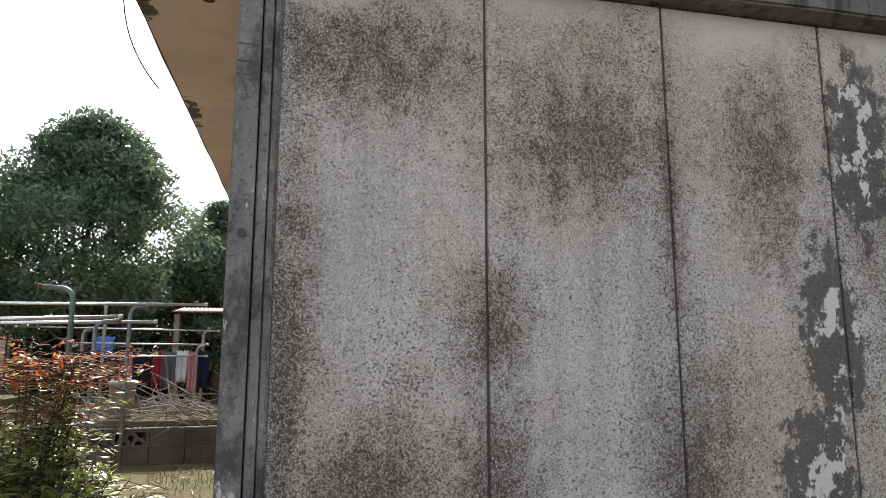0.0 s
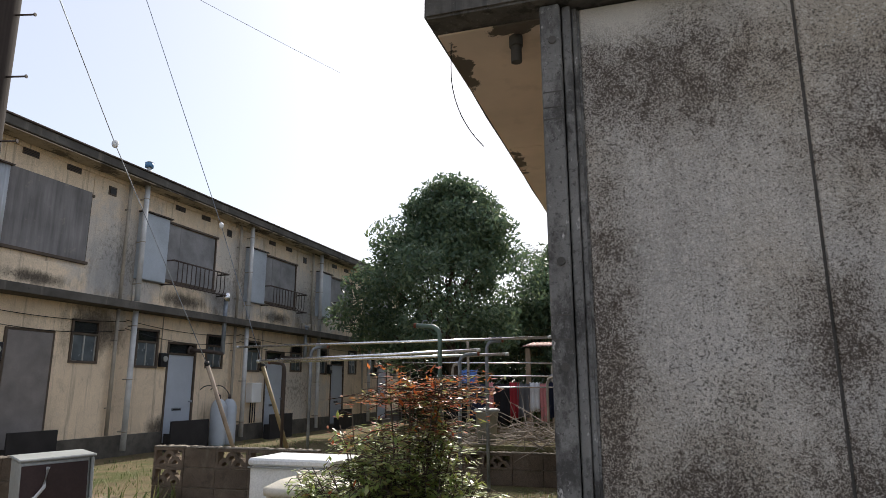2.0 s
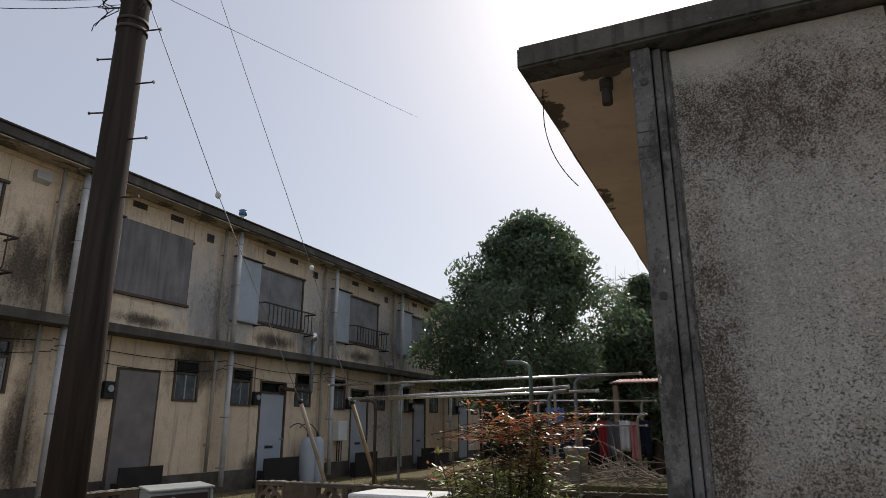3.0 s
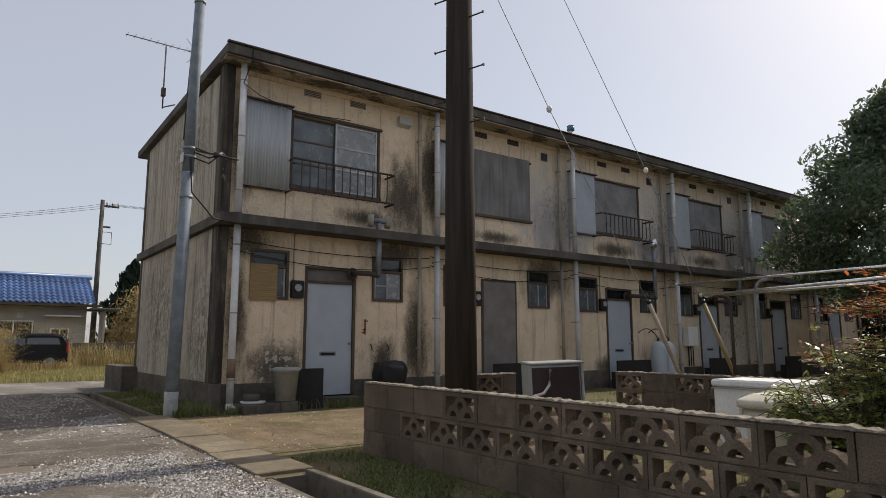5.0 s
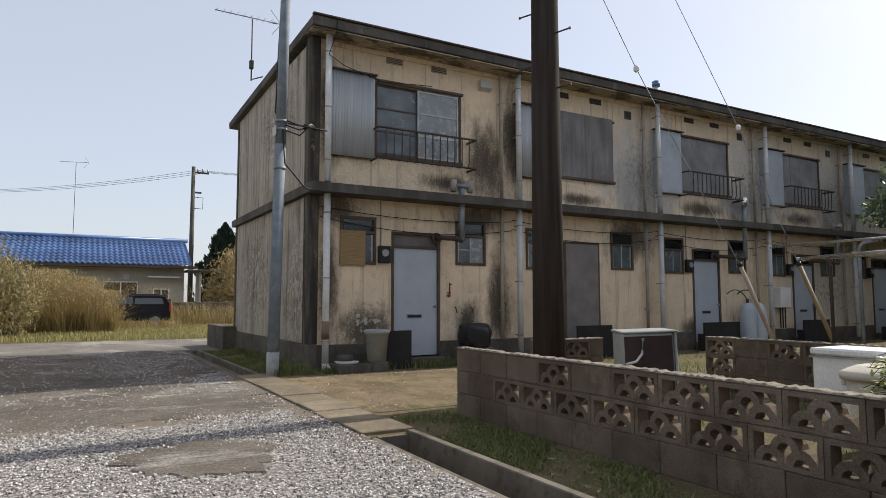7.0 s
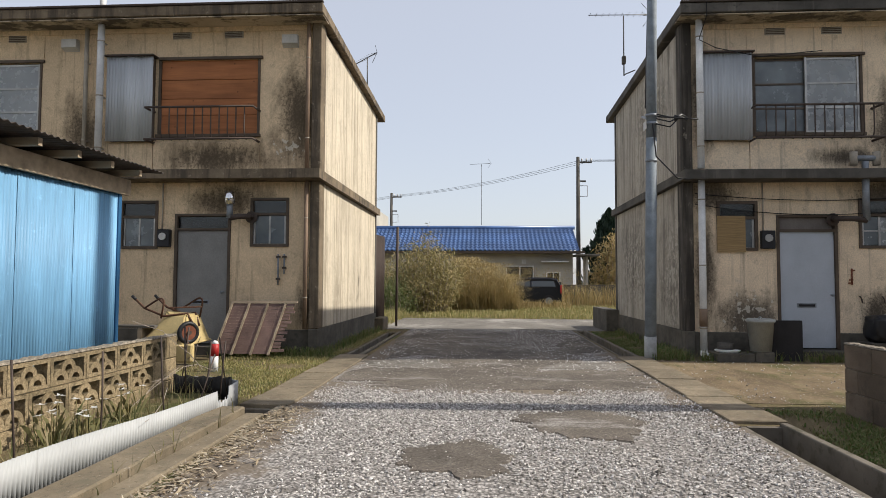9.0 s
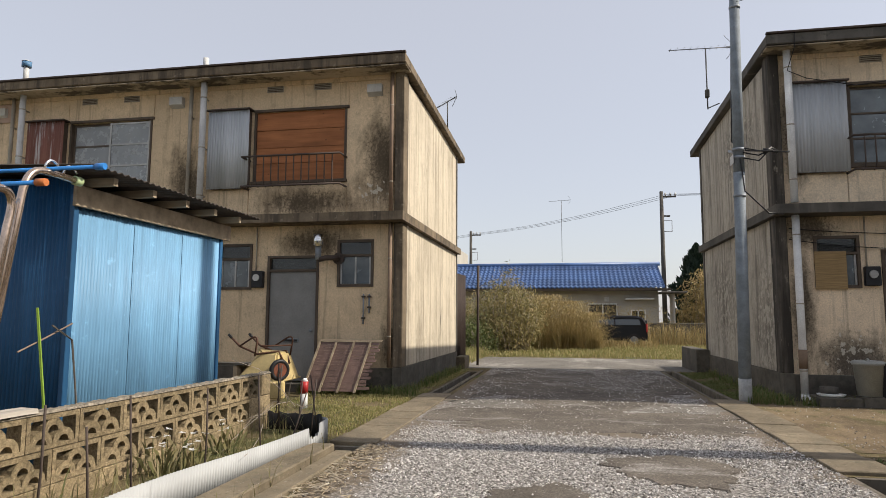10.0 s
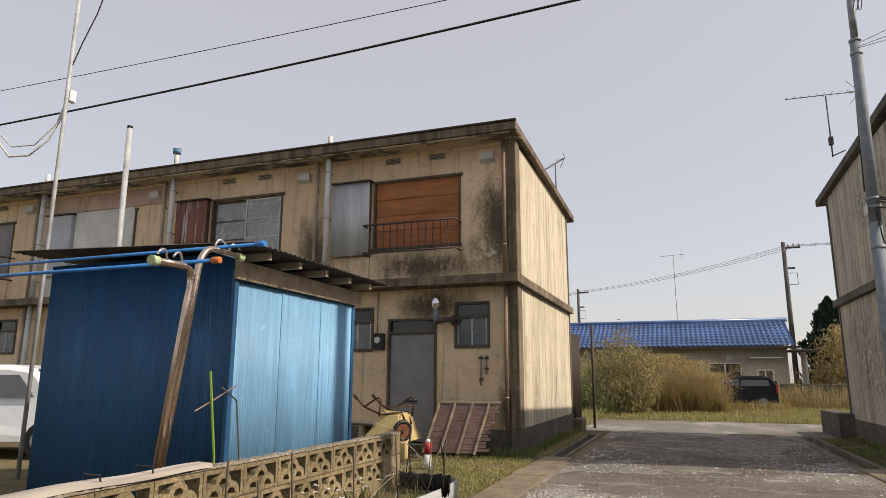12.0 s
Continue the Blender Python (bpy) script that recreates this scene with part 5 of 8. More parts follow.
def steel_pole():
    a, b = Vector((-9.56, -0.63, -0.05)), Vector((-9.14, -0.63, 6.9))
    t = thing("steel_pole", (-9.56, -0.63, 0), "galvanised grey-blue steel service pole", "pole")
    m_ = lambda z: a.lerp(b, (z + 0.05) / 6.95)
    part("pole", Tube([a, m_(3.4)], 0.088, 16, 0.080), M["polesteel"], t)
    part("sleeve", Tube([m_(3.4), m_(6.1)], 0.078, 16, 0.070), M["polesteel"], t)
    part("top_pipe", Tube([m_(6.1), b], 0.05, 12), M["steel"], t)
    part("footing", Tube([a, m_(0.36)], 0.091, 16), M["plastic_foot"], t, "pale painted sleeve at the foot")
    for z in (3.62, 3.74, 5.9, 6.1, 3.05):
        part("band", Tube([m_(z - 0.02), m_(z + 0.02)], 0.09 if z < 4 else 0.08, 14), M["steel"], t)
    p = m_(3.68)
    part("arm", Tube([p, p + Vector((-0.35, -0.05, 0.13))], 0.02, 8), M["steel"], t)
    for dz, e in ((0.0, 0.05), (0.07, 0.02), (-0.08, 0.06)):
        part("cable", Tube([p + Vector((0.06, 0.05, dz)), p + Vector((0.10, 0.25, dz - 0.06)), p + Vector((0.05, 0.45, e)), p + Vector((-0.25, 0.62, e + 0.03))], 0.011, 6), M["black"], t)
        part("clamp", Tube([p + Vector((0.09, 0.32, (dz + e) / 2 - 0.02)), p + Vector((0.06, 0.44, e))], 0.022, 8), M["black"], t)
    part("cable", Tube([m_(5.8) + Vector((-0.09, -0.03, 0)), m_(4.6) + Vector((-0.12, -0.05, 0)), m_(3.9) + Vector((-0.16, -0.05, 0)), p + Vector((0.05, 0.1, 0.03)), p + Vector((0.32, 0.6, -0.08))], 0.012, 6), M["black"], t)
    part("cable", Tube([m_(3.6) + Vector((0.09, 0, 0)), m_(3.1) + Vector((0.10, 0.05, 0)), m_(2.7) + Vector((0.16, 0.35, 0.06)), Vector((-9.5, 0.0, 2.78))], 0.012, 6), M["black"], t)
    bm = bmesh.new()
    box(bm, p.x - 0.09, p.y - 0.10, p.z - 0.16, p.x + 0.09, p.y - 0.095, p.z - 0.03)
    part("plate", bm, M["pipe"], t)
    bm = bmesh.new()
    q = m_(6.75)
    for k in range(3):
        tube(bm, [q + Vector((0.06 + 0.1 * math.sin(i * 1.05 + k), 0.05 * k, -0.12 + 0.1 * math.cos(i * 1.05 + k))) for i in range(7)], 0.007, 5)
    part("wire_loops", bm, M["black"], t)


M["plastic_foot"] = simple("pale_grey_foot_paint", (0.40, 0.41, 0.41), 0.7, dirt=0.4, scale=6).m
M["polesteel"] = simple("blue_grey_steel", (0.20, 0.232, 0.262), 0.75, 0.0, dirt=0.3, scale=6).m
steel_pole()

# ---- yard between the houses ----
def laundry_pole(a, b, r, label):
    t = thing("laundry_pole", (Vector(a) + Vector(b)) / 2, label, "pole", group="laundry poles")
    part("bar", Tube([a, b], r, 10), M["chrome"], t)
    d = (Vector(b) - Vector(a)).normalized()
    for p, s in ((a, -1), (b, 1)):
        part("end_cap", Tube([Vector(p), Vector(p) + d * 0.04 * s], r + 0.004, 10), M["pipe"], t)


laundry_pole((-5.92, 5.8, 1.89), (-1.28, 5.8, 1.92), 0.018, "long shiny steel laundry pole")
laundry_pole((-5.02, 5.0, 1.64), (-2.02, 5.0, 1.73), 0.018, "long shiny steel laundry pole")
laundry_pole((-5.0, 5.09, 1.63), (-1.69, 5.09, 1.68), 0.018, "long shiny steel laundry pole")
laundry_pole((-3.64, 8.5, 1.49), (-1.60, 8.5, 1.47), 0.014, "shiny steel laundry pole over the clothes")
laundry_pole((-3.7, 8.42, 1.29), (-1.60, 8.42, 1.29), 0.014, "shiny steel laundry pole over the clothes")
laundry_pole((-4.5, 9.0, 1.75), (-1.50, 9.0, 1.70), 0.014, "thin steel laundry pole")


def hook_post(x, y, h, reach, mat_, label):
    t = thing("laundry_post", (x, y, 0), label, "post")
    pts = [(x, y, 0), (x, y, h - 0.14)] + bend((x, y, h - 0.12), (x, y, h), (x + reach * 0.5, y + 0.02, h), 6) + [(x + reach, y + 0.03, h + 0.01)]
    part("tube", Tube(pts, 0.022, 10), mat_, t)
    part("cap", Tube([pts[-1], (x + reach * 1.1, y + 0.03, h + 0.011)], 0.026, 10), M["rust"], t)
    for k in (0.35, 0.75):
        part("hook", Tube(bend((x + reach * k, y, h + 0.02), (x + reach * k + 0.02, y, h + 0.07), (x + reach * k + 0.06, y, h + 0.05)), 0.006, 5), M["steel"], t)


M["green_post"] = simple("green_painted_steel", (0.13, 0.185, 0.155), 0.5, 0.2, dirt=0.35).m
hook_post(-2.03, 3.6, 1.90, -0.26, M["green_post"], "green painted steel laundry post with a bent top")
hook_post(-2.1, 5.8, 1.885, 0.2, M["steel"], "steel laundry post with a bent top")
hook_post(-4.70, 5.8, 1.86, 0.24, M["steel"], "steel laundry post with a bent top")
hook_post(-4.66, 5.045, 1.615, -0.24, M["iron"], "thin rusty laundry post with a bent top")
hook_post(-2.25, 5.045, 1.68, 0.22, M["steel"], "steel laundry post with a bent top")
for xx in (-3.55, -1.72):
    hook_post(xx, 8.40, 1.44, 0.12, M["pipe_tan"], "thin brown laundry post under the rear lines")
    hook_post(xx, 9.0, 1.70, 0.12, M["pipe_tan"], "thin brown laundry post under the rear lines")
hook_post(-2.83, 7.5, 2.0, -0.03, M["pipe_tan"], "thin brown yard post")

# clothes on the rear lines
def garment(x, y, top, w, h, mat_, label, seed):
    rng = random.Random(seed)
    bm = bmesh.new()
    n, mrows = 10, 5
    g = [[bm.verts.new((x + w * (i / n - 0.5) * (1 - 0.15 * j / mrows), y + 0.025 * math.sin(i * 1.3 + seed) * (0.3 + j / mrows), top - h * j / mrows + 0.012 * math.sin(i * 2.0 + j))) for i in range(n + 1)] for j in range(mrows + 1)]
    for j in range(mrows):
        for i in range(n):
            bm.faces.new((g[j][i], g[j][i + 1], g[j + 1][i + 1], g[j + 1][i])).smooth = True
    r = bmesh.ops.extrude_face_region(bm, geom=bm.faces[:])
    bmesh.ops.translate(bm, verts=[v for v in r["geom"] if isinstance(v, bmesh.types.BMVert)], vec=(0, 0.012, 0))
    bmesh.ops.recalc_face_normals(bm, faces=bm.faces[:])
    t = thing("garment", (x, y, top - h), label, "clothes", group="clothes on the line")
    part("cloth", bm, mat_, t)
    part("hanger", Tube([(x - w * 0.3, y, top), (x, y, top + 0.07), (x, y, top + 0.10), (x + 0.02, y, top + 0.12)], 0.004, 5), M["steel"], t)


CLOTH = {}
for nm, c in (("black", (0.015, 0.015, 0.018)), ("navy", (0.02, 0.025, 0.05)), ("red", (0.30, 0.03, 0.04)), ("pink", (0.55, 0.22, 0.22)), ("white", (0.65, 0.66, 0.68)), ("grey", (0.12, 0.12, 0.13)), ("blue", (0.10, 0.20, 0.50))):
    CLOTH[nm] = simple("cloth_" + nm, c, 0.95, dirt=0.2).m
for k, (x, w, h, c) in enumerate(((-3.30, 0.42, 0.62, "black"), (-2.95, 0.35, 0.60, "navy"), (-2.72, 0.14, 0.55, "pink"), (-2.52, 0.30, 0.66, "black"), (-2.30, 0.16, 0.60, "red"), (-2.14, 0.22, 0.55, "grey"), (-1.95, 0.18, 0.48, "white"), (-1.80, 0.14, 0.62, "pink"), (-1.64, 0.22, 0.58, "navy"))):
    garment(x, 8.5, 1.37 - 0.02 * (k % 2), w, h, CLOTH[c], f"{c} garment hanging from the laundry pole", k)
garment(-3.25, 9.0, 1.60, 0.34, 0.30, CLOTH["blue"], "blue cloth hanging from the laundry pole", 33)

# low rear wall with cut branches on it
ywall = block_wall((-2.75, 6.35, 0.0), 0, ["PPPPPP", "SSPPPP"], "block", "low dark yard wall under a heap of cut branches")
bm = bmesh.new()
rng = random.Random(12)
for k in range(150):
    p = Vector((rng.uniform(-3.1, -0.9), rng.uniform(6.3, 7.6), 0.50 + abs(rng.gauss(0, 0.13))))
    d = Vector((rng.uniform(-1, 1), rng.uniform(-0.4, 0.4), rng.uniform(-0.18, 0.32))).normalized()
    L = rng.uniform(0.3, 1.0)
    pts = [p]
    for i in range(5):
        d = (d + Vector((rng.gauss(0, 0.16), rng.gauss(0, 0.16), rng.gauss(0, 0.10)))).normalized()
        pts.append(pts[-1] + d * L / 5)
    tube(bm, pts, rng.uniform(0.005, 0.014), 5, 0.002)
single("brush_heap", bm, M["twig"], "heap of pale dry cut branches on the yard wall", "branches", kind="stuff", loc=(-2.0, 6.9, 0))
single("brush_bed", Box(-2.7, 6.46, 0.0, -0.6, 7.7, 0.50, 0.05), M["ground"], "earth bank behind the yard wall", "ground", kind="structure")


def bucket(x, y, z, r0, r1, h, mat_, label, lid=True):
    t = thing("bucket", (x, y, z), label, "bucket")
    bm = bmesh.new()
    prof = [(0.001, 0), (r0, 0), (r1, h), (r1 + 0.012, h), (r1 + 0.012, h - 0.03), (r1 + 0.004, h - 0.03)]
    rings = [[bm.verts.new((x + r * math.cos(a), y + r * math.sin(a), z + zz)) for a in [2 * math.pi * i / 24 for i in range(24)]] for r, zz in prof]
    for p, q in zip(rings, rings[1:]):
        for i in range(24):
            bm.faces.new((p[i], p[(i + 1) % 24], q[(i + 1) % 24], q[i])).smooth = True
    bmesh.ops.recalc_face_normals(bm, faces=bm.faces[:])
    part("body", bm, mat_, t)
    if lid:
        bm = bmesh.new()
        prof = [(r1 + 0.02, h - 0.01), (r1 + 0.02, h + 0.015), (r1 - 0.02, h + 0.03), (r1 - 0.03, h + 0.02), (0.001, h + 0.028)]
        rings = [[bm.verts.new((x + r * math.cos(a), y + r * math.sin(a), z + zz)) for a in [2 * math.pi * i / 24 for i in range(24)]] for r, zz in prof]
        for p, q in zip(rings, rings[1:]):
            for i in range(24):
                bm.faces.new((p[i], p[(i + 1) % 24], q[(i + 1) % 24], q[i])).smooth = True
        bmesh.ops.recalc_face_normals(bm, faces=bm.faces[:])
        ld = part("lid", bm, mat_, t)
        part("handle", Tube(bend((x - 0.06, y, z + h + 0.02), (x, y, z + h + 0.09), (x + 0.06, y, z + h + 0.02)), 0.009, 6), mat_, ld)
    return t


M["plastic_cream"] = simple("cream_plastic", (0.62, 0.57, 0.47), 0.45, dirt=0.15).m
M["plastic_grey"] = simple("grey_plastic", (0.34, 0.35, 0.33), 0.5, dirt=0.25).m
bucket(-2.40, 6.95, 0.50, 0.13, 0.17, 0.46, M["plastic_grey"], "grey plastic bucket with a lid on the bank", True)

# white chest freezer, lidded cream tub
fz = thing("chest_freezer", (-3.30, 3.0, 0), "old white chest freezer standing in the yard", "freezer")
part("body", Box(-3.56, 2.72, 0.03, -2.76, 3.26, 0.60, 0.02), M["white"], fz)
part("lid", Box(-3.575, 2.705, 0.605, -2.745, 3.27, 0.67, 0.018), M["white"], fz, "white lid with a grey edge")
part("trim", Box(-3.565, 2.698, 0.585, -2.755, 2.712, 0.597), M["plastic_grey"], fz)
for x in (-3.5, -2.82):
    for y in (2.8, 3.18):
        part("foot", Box(x - 0.03, y - 0.03, -0.01, x + 0.03, y + 0.03, 0.028), M["black"], fz)


def tub():
    x, y = -2.48, 1.95
    t = thing("storage_tub", (x, y, 0), "large cream plastic tub with a clip-on lid", "tub")
    def ring(hx, hy, z, n=28):
        out = []
        for i in range(n):
            a = 2 * math.pi * i / n
            c, s = math.cos(a), math.sin(a)
            out.append((x + math.copysign(abs(c) ** 0.55, c) * hx, y + math.copysign(abs(s) ** 0.55, s) * hy, z))
        return out
    def loft(levels):
        bm = bmesh.new()
        rs = [[bm.verts.new(p) for p in ring(*l)] for l in levels]
        for p, q in zip(rs, rs[1:]):
            for i in range(len(p)):
                bm.faces.new((p[i], p[(i + 1) % len(p)], q[(i + 1) % len(p)], q[i])).smooth = True
        bm.faces.new(rs[0][::-1]); bm.faces.new(rs[-1])
        return bm
    part("body", loft([(0.24, 0.19, 0.0), (0.27, 0.22, 0.25), (0.30, 0.25, 0.55)]), M["plastic_cream"], t)
    lid = part("lid", loft([(0.33, 0.28, 0.53), (0.335, 0.285, 0.575), (0.31, 0.26, 0.59), (0.24, 0.19, 0.625), (0.22, 0.17, 0.63)]), M["plastic_cream"], t)
    part("handle", Tube([(x - 0.14, y, 0.62), (x - 0.13, y, 0.675), (x + 0.13, y, 0.675), (x + 0.14, y, 0.62)], 0.014, 8), M["plastic_cream"], lid)
    for s in (-1, 1):
        part("clip", Box(x + s * 0.345 - 0.02, y - 0.07, 0.46, x + s * 0.345 + 0.02, y + 0.07, 0.56, 0.01), M["plastic_cream"], t)


tub()


def cabinet():
    m_ = pose(-3.92, 0.98, 0.0, 0, -2, 58)
    t = thing("old_cabinet", (-3.74, 0.74, 0), "discarded open-fronted cabinet with a pale top and side", "cabinet")
    def put(name, bm, mat_, parent, label=""):
        bm.transform(m_)
        return part(name, bm, mat_, parent, label)
    put("body", Box(-0.20, -0.20, 0.0, 0.20, 0.20, 0.835, 0.008), M["plastic_grey"], t)
    put("top", Box(-0.21, -0.215, 0.838, 0.235, 0.215, 0.856, 0.006), M["plastic_grey"], t, "pale laminate top")
    put("side_panel", Box(0.203, -0.215, 0.0, 0.222, 0.20, 0.836, 0.005), M["plastic_grey"], t, "pale grey side panel")
    # open front without a door: a dark panel paints the shaded inside
    put("door", Box(-0.195, -0.212, 0.03, 0.185, -0.202, 0.815), M["cabdark"], t, "dark panel for the shaded open inside")
    put("hose", Tube([(-0.05, -0.23, 0.80), (-0.07, -0.25, 0.68), (-0.12, -0.26, 0.62), (-0.2, -0.25, 0.60)], 0.012, 6), M["pipe"], t)


# dark tone for the shade inside the cabinet
M["cabdark"] = simple("dark_cabinet_inside", (0.045, 0.027, 0.025), 0.55, dirt=0.4).m
cabinet()

# things along the cream terrace front
def door_screen(y0, y1, x=-9.52, h=0.62):
    t = thing("door_board", (x, (y0 + y1) / 2, 0), "dark low board standing before the door", "board", group="low boards before the doors")
    part("board", Box(x - 0.02, y0, 0.0, x + 0.02, y1, h, 0.005), M["black_board"], t)
    part("stand", Box(x - 0.18, y0 + 0.02, 0.0, x - 0.022, y0 + 0.05, h * 0.6), M["black_board"], t)
    part("stand", Box(x - 0.18, y1 - 0.05, 0.0, x - 0.022, y1 - 0.02, h * 0.6), M["black_board"], t)


M["black_board"] = simple("black_weathered_board", (0.028, 0.026, 0.026), 0.85, dirt=0.3).m
door_screen(1.12, 1.62)
door_screen(5.15, 6.05)
door_screen(8.75, 9.95)
door_screen(12.4, 13.5)
door_screen(16.3, 17.2)
bucket(-9.45, 0.98, 0.16, 0.15, 0.19, 0.46, M["plastic_grey"], "grey plastic rubbish bin with a lid", True)
single("concrete_block", Box(-9.6, 0.85, 0.0, -9.3, 1.12, 0.155, 0.01), M["base"], "rough concrete block under the bin", "block")
bs = thing("wash_basin_stack", (-9.55, 0.5, 0), "white enamel basin on a dark concrete slab", "basin")
part("slab", Box(-9.78, 0.30, 0.0, -9.32, 0.85, 0.13, 0.01), M["base"], bs)
bm = bmesh.new()
tube(bm, [(-9.55, 0.52, 0.132), (-9.55, 0.52, 0.165)], 0.16, 20, 0.19)
part("basin", bm, M["white"], bs)
part("lid", Tube([(-9.62, 0.52, 0.17), (-9.62, 0.52, 0.26)], 0.12, 16), M["dark"], bs)


def rubbish_bag(x, y, z, s, seed):
    bm = bmesh.new()
    bmesh.ops.create_icosphere(bm, subdivisions=4, radius=1.0)
    for v in bm.verts:
        n = noise.noise(v.co * 2.2 + Vector((seed, 0, 0))) * 0.16 + noise.noise(v.co * 6.0 + Vector((0, seed, 0))) * 0.05
        c = Vector([math.copysign(abs(q) ** 0.55, q) for q in v.co])
        v.co = Vector((c.x * s * (0.85 + n), c.y * s * (0.98 + n), max(-0.72, c.z * (0.80 + n)) * s))
    bmesh.ops.translate(bm, verts=bm.verts[:], vec=(x, y, z + 0.72 * s))
    for f in bm.faces:
        f.smooth = True
    t = thing("rubbish_bag", (x, y, z), "shiny black plastic rubbish bag", "bag")
    part("bag", bm, M["black"], t)
    part("tie", Tube([(x - 0.1, y - 0.2, z + 1.3 * s), (x, y, z + 1.56 * s), (x + 0.08, y + 0.15, z + 1.3 * s)], 0.008, 5), M["pipe"], t)


single("crate", Box(-9.75, 2.55, 0.0, -9.35, 3.15, 0.30, 0.01), M["base"], "dark concrete block crate by the wall", "crate")
rubbish_bag(-9.55, 2.86, 0.30, 0.27, 3)


def flue(f, y, z0, z1, hub_y, label, tee=True):
    t = thing("stove_flue", (f + 0.2, y, z0), label, "flue")
    part("pipe", Tube([(f + 0.28, y, z0), (f + 0.28, y, z1)], 0.05, 12), M["steel"], t)
    part("elbow", Tube([(f, hub_y, z0 + 0.04), (f + 0.16, hub_y, z0 + 0.04), (f + 0.28, (y + hub_y) / 2, z0 + 0.03), (f + 0.28, y, z0)], 0.045, 10), M["iron"], t)
    part("rosette", Tube([(f + 0.002, hub_y, z0 + 0.04), (f + 0.03, hub_y, z0 + 0.04)], 0.10, 16), M["iron"], t)
    if tee:
        part("cowl", Tube([(f + 0.28, y - 0.16, z1 + 0.05), (f + 0.28, y + 0.16, z1 + 0.05)], 0.045, 10), M["steel"], t)
        for s in (-1, 1):
            part("shield", Tube([(f + 0.28, y + s * 0.17, z1 - 0.06), (f + 0.28, y + s * 0.17, z1 + 0.15)], 0.055, 12), M["pipe_tan"], t)
    else:
        part("cowl", Tube([(f + 0.28, y, z1 - 0.02), (f + 0.28, y, z1 + 0.18)], 0.085, 14), M["chrome"], t)


flue(FB, 2.72, 2.16, 3.08, 2.35, "rusty stove flue with a tee cowl on the house wall")
flue(FB, 10.55, 2.08, 3.35, 9.75, "steel stove flue on the house wall", False)
flue(FB, 14.4, 2.08, 3.0, 13.6, "rusty stove flue with a tee cowl on the house wall")
flue(FC, -7.24, 2.18, 2.42, -6.98, "short steel stove flue on the house wall", False)
for y in (10.42, 10.80):
    t = thing("gas_cylinder", (-9.62, y, 0), "tall grey gas cylinder against the house wall", "cylinder", group="gas cylinders")
    bm = bmesh.new()
    prof = [(0.001, 0.0), (0.17, 0.0), (0.18, 0.05), (0.18, 0.86), (0.13, 0.98), (0.06, 1.04), (0.001, 1.05)]
    rings = [[bm.verts.new((-9.62 + r * math.cos(a), y + r * math.sin(a), z)) for a in [2 * math.pi * i / 20 for i in range(20)]] for r, z in prof]
    for p, q in zip(rings, rings[1:]):
        for i in range(20):
            bm.faces.new((p[i], p[(i + 1) % 20], q[(i + 1) % 20], q[i])).smooth = True
    part("tank", bm, M["door_blue"], t)
    part("valve", Tube([(-9.62, y, 1.04), (-9.62, y, 1.14)], 0.035, 10), M["iron"], t)
    part("hose", Tube(bend((-9.62, y, 1.12), (-9.8, y - 0.1, 1.5), (-9.98, y - 0.25, 1.25)), 0.012, 6), M["black"], t)
wb = thing("water_heater", (-9.9, 12.2, 0.9), "white wall-mounted water heater box", "heater")
part("case", Box(-9.998, 11.98, 0.92, -9.80, 12.40, 1.42, 0.015), M["white"], wb)
for y in (12.08, 12.18, 12.28):
    part("pipe", Tube([(-9.9, y, 0.92), (-9.9, y, 0.42)], 0.014, 8), M["black"], wb)

# roof cowls and stacks
def cowl(x, y, z, h, label, blue=False):
    t = thing("roof_vent", (x, y, z), label, "vent")
    part("stack", Tube([(x, y, z - 0.01), (x, y, z + h)], 0.05, 12), M["pipe"], t)
    if blue:
        part("head", Tube([(x, y, z + h), (x, y, z + h + 0.10)], 0.085, 14), M["cowlblue"], t)
        part("cap", Tube([(x, y, z + h + 0.105), (x, y, z + h + 0.14)], 0.09, 14, 0.03), M["pipe"], t)


M["cowlblue"] = simple("blue_cowl_plastic", (0.10, 0.22, 0.38), 0.5).m
ROOF = EAVE + 0.17
for k, (h, bl) in enumerate(((0.03, False), (0.10, False), (0.22, True), (0.05, False), (0.05, False))):
    cowl(FB + 0.2, 0.25 + k * PITCH, ROOF - 0.005, h, "grey vent stack with a blue cowl on the roof" if bl else "short pale vent stack at the roof edge", bl)
cap = thing("roof_cowl", (FB + 0.2, 0.28, ROOF), "round galvanised vent cap at the roof corner", "vent")
part("cap", Tube([(FB + 0.12, 0.5, ROOF - 0.005), (FB + 0.12, 0.5, ROOF + 0.08)], 0.11, 16), M["steel"], cap)
part("hood", Tube([(FB + 0.12, 0.5, ROOF + 0.085), (FB + 0.12, 0.5, ROOF + 0.14)], 0.14, 16, 0.08), M["steel"], cap)
for k, (h, bl) in enumerate(((0.3, False), (0.3, False), (0.32, False), (0.38, True), (0.28, False))):
    cowl(FC + 0.2, C0 + 0.2 + k * PITCH, ROOF - 0.005, h, "white vent stack with a cowl on the roof" if bl else "white vent stack above the roof edge", bl)


M["antenna"] = simple("dull_grey_aluminium", (0.12, 0.12, 0.12), 0.6, 0.3).m


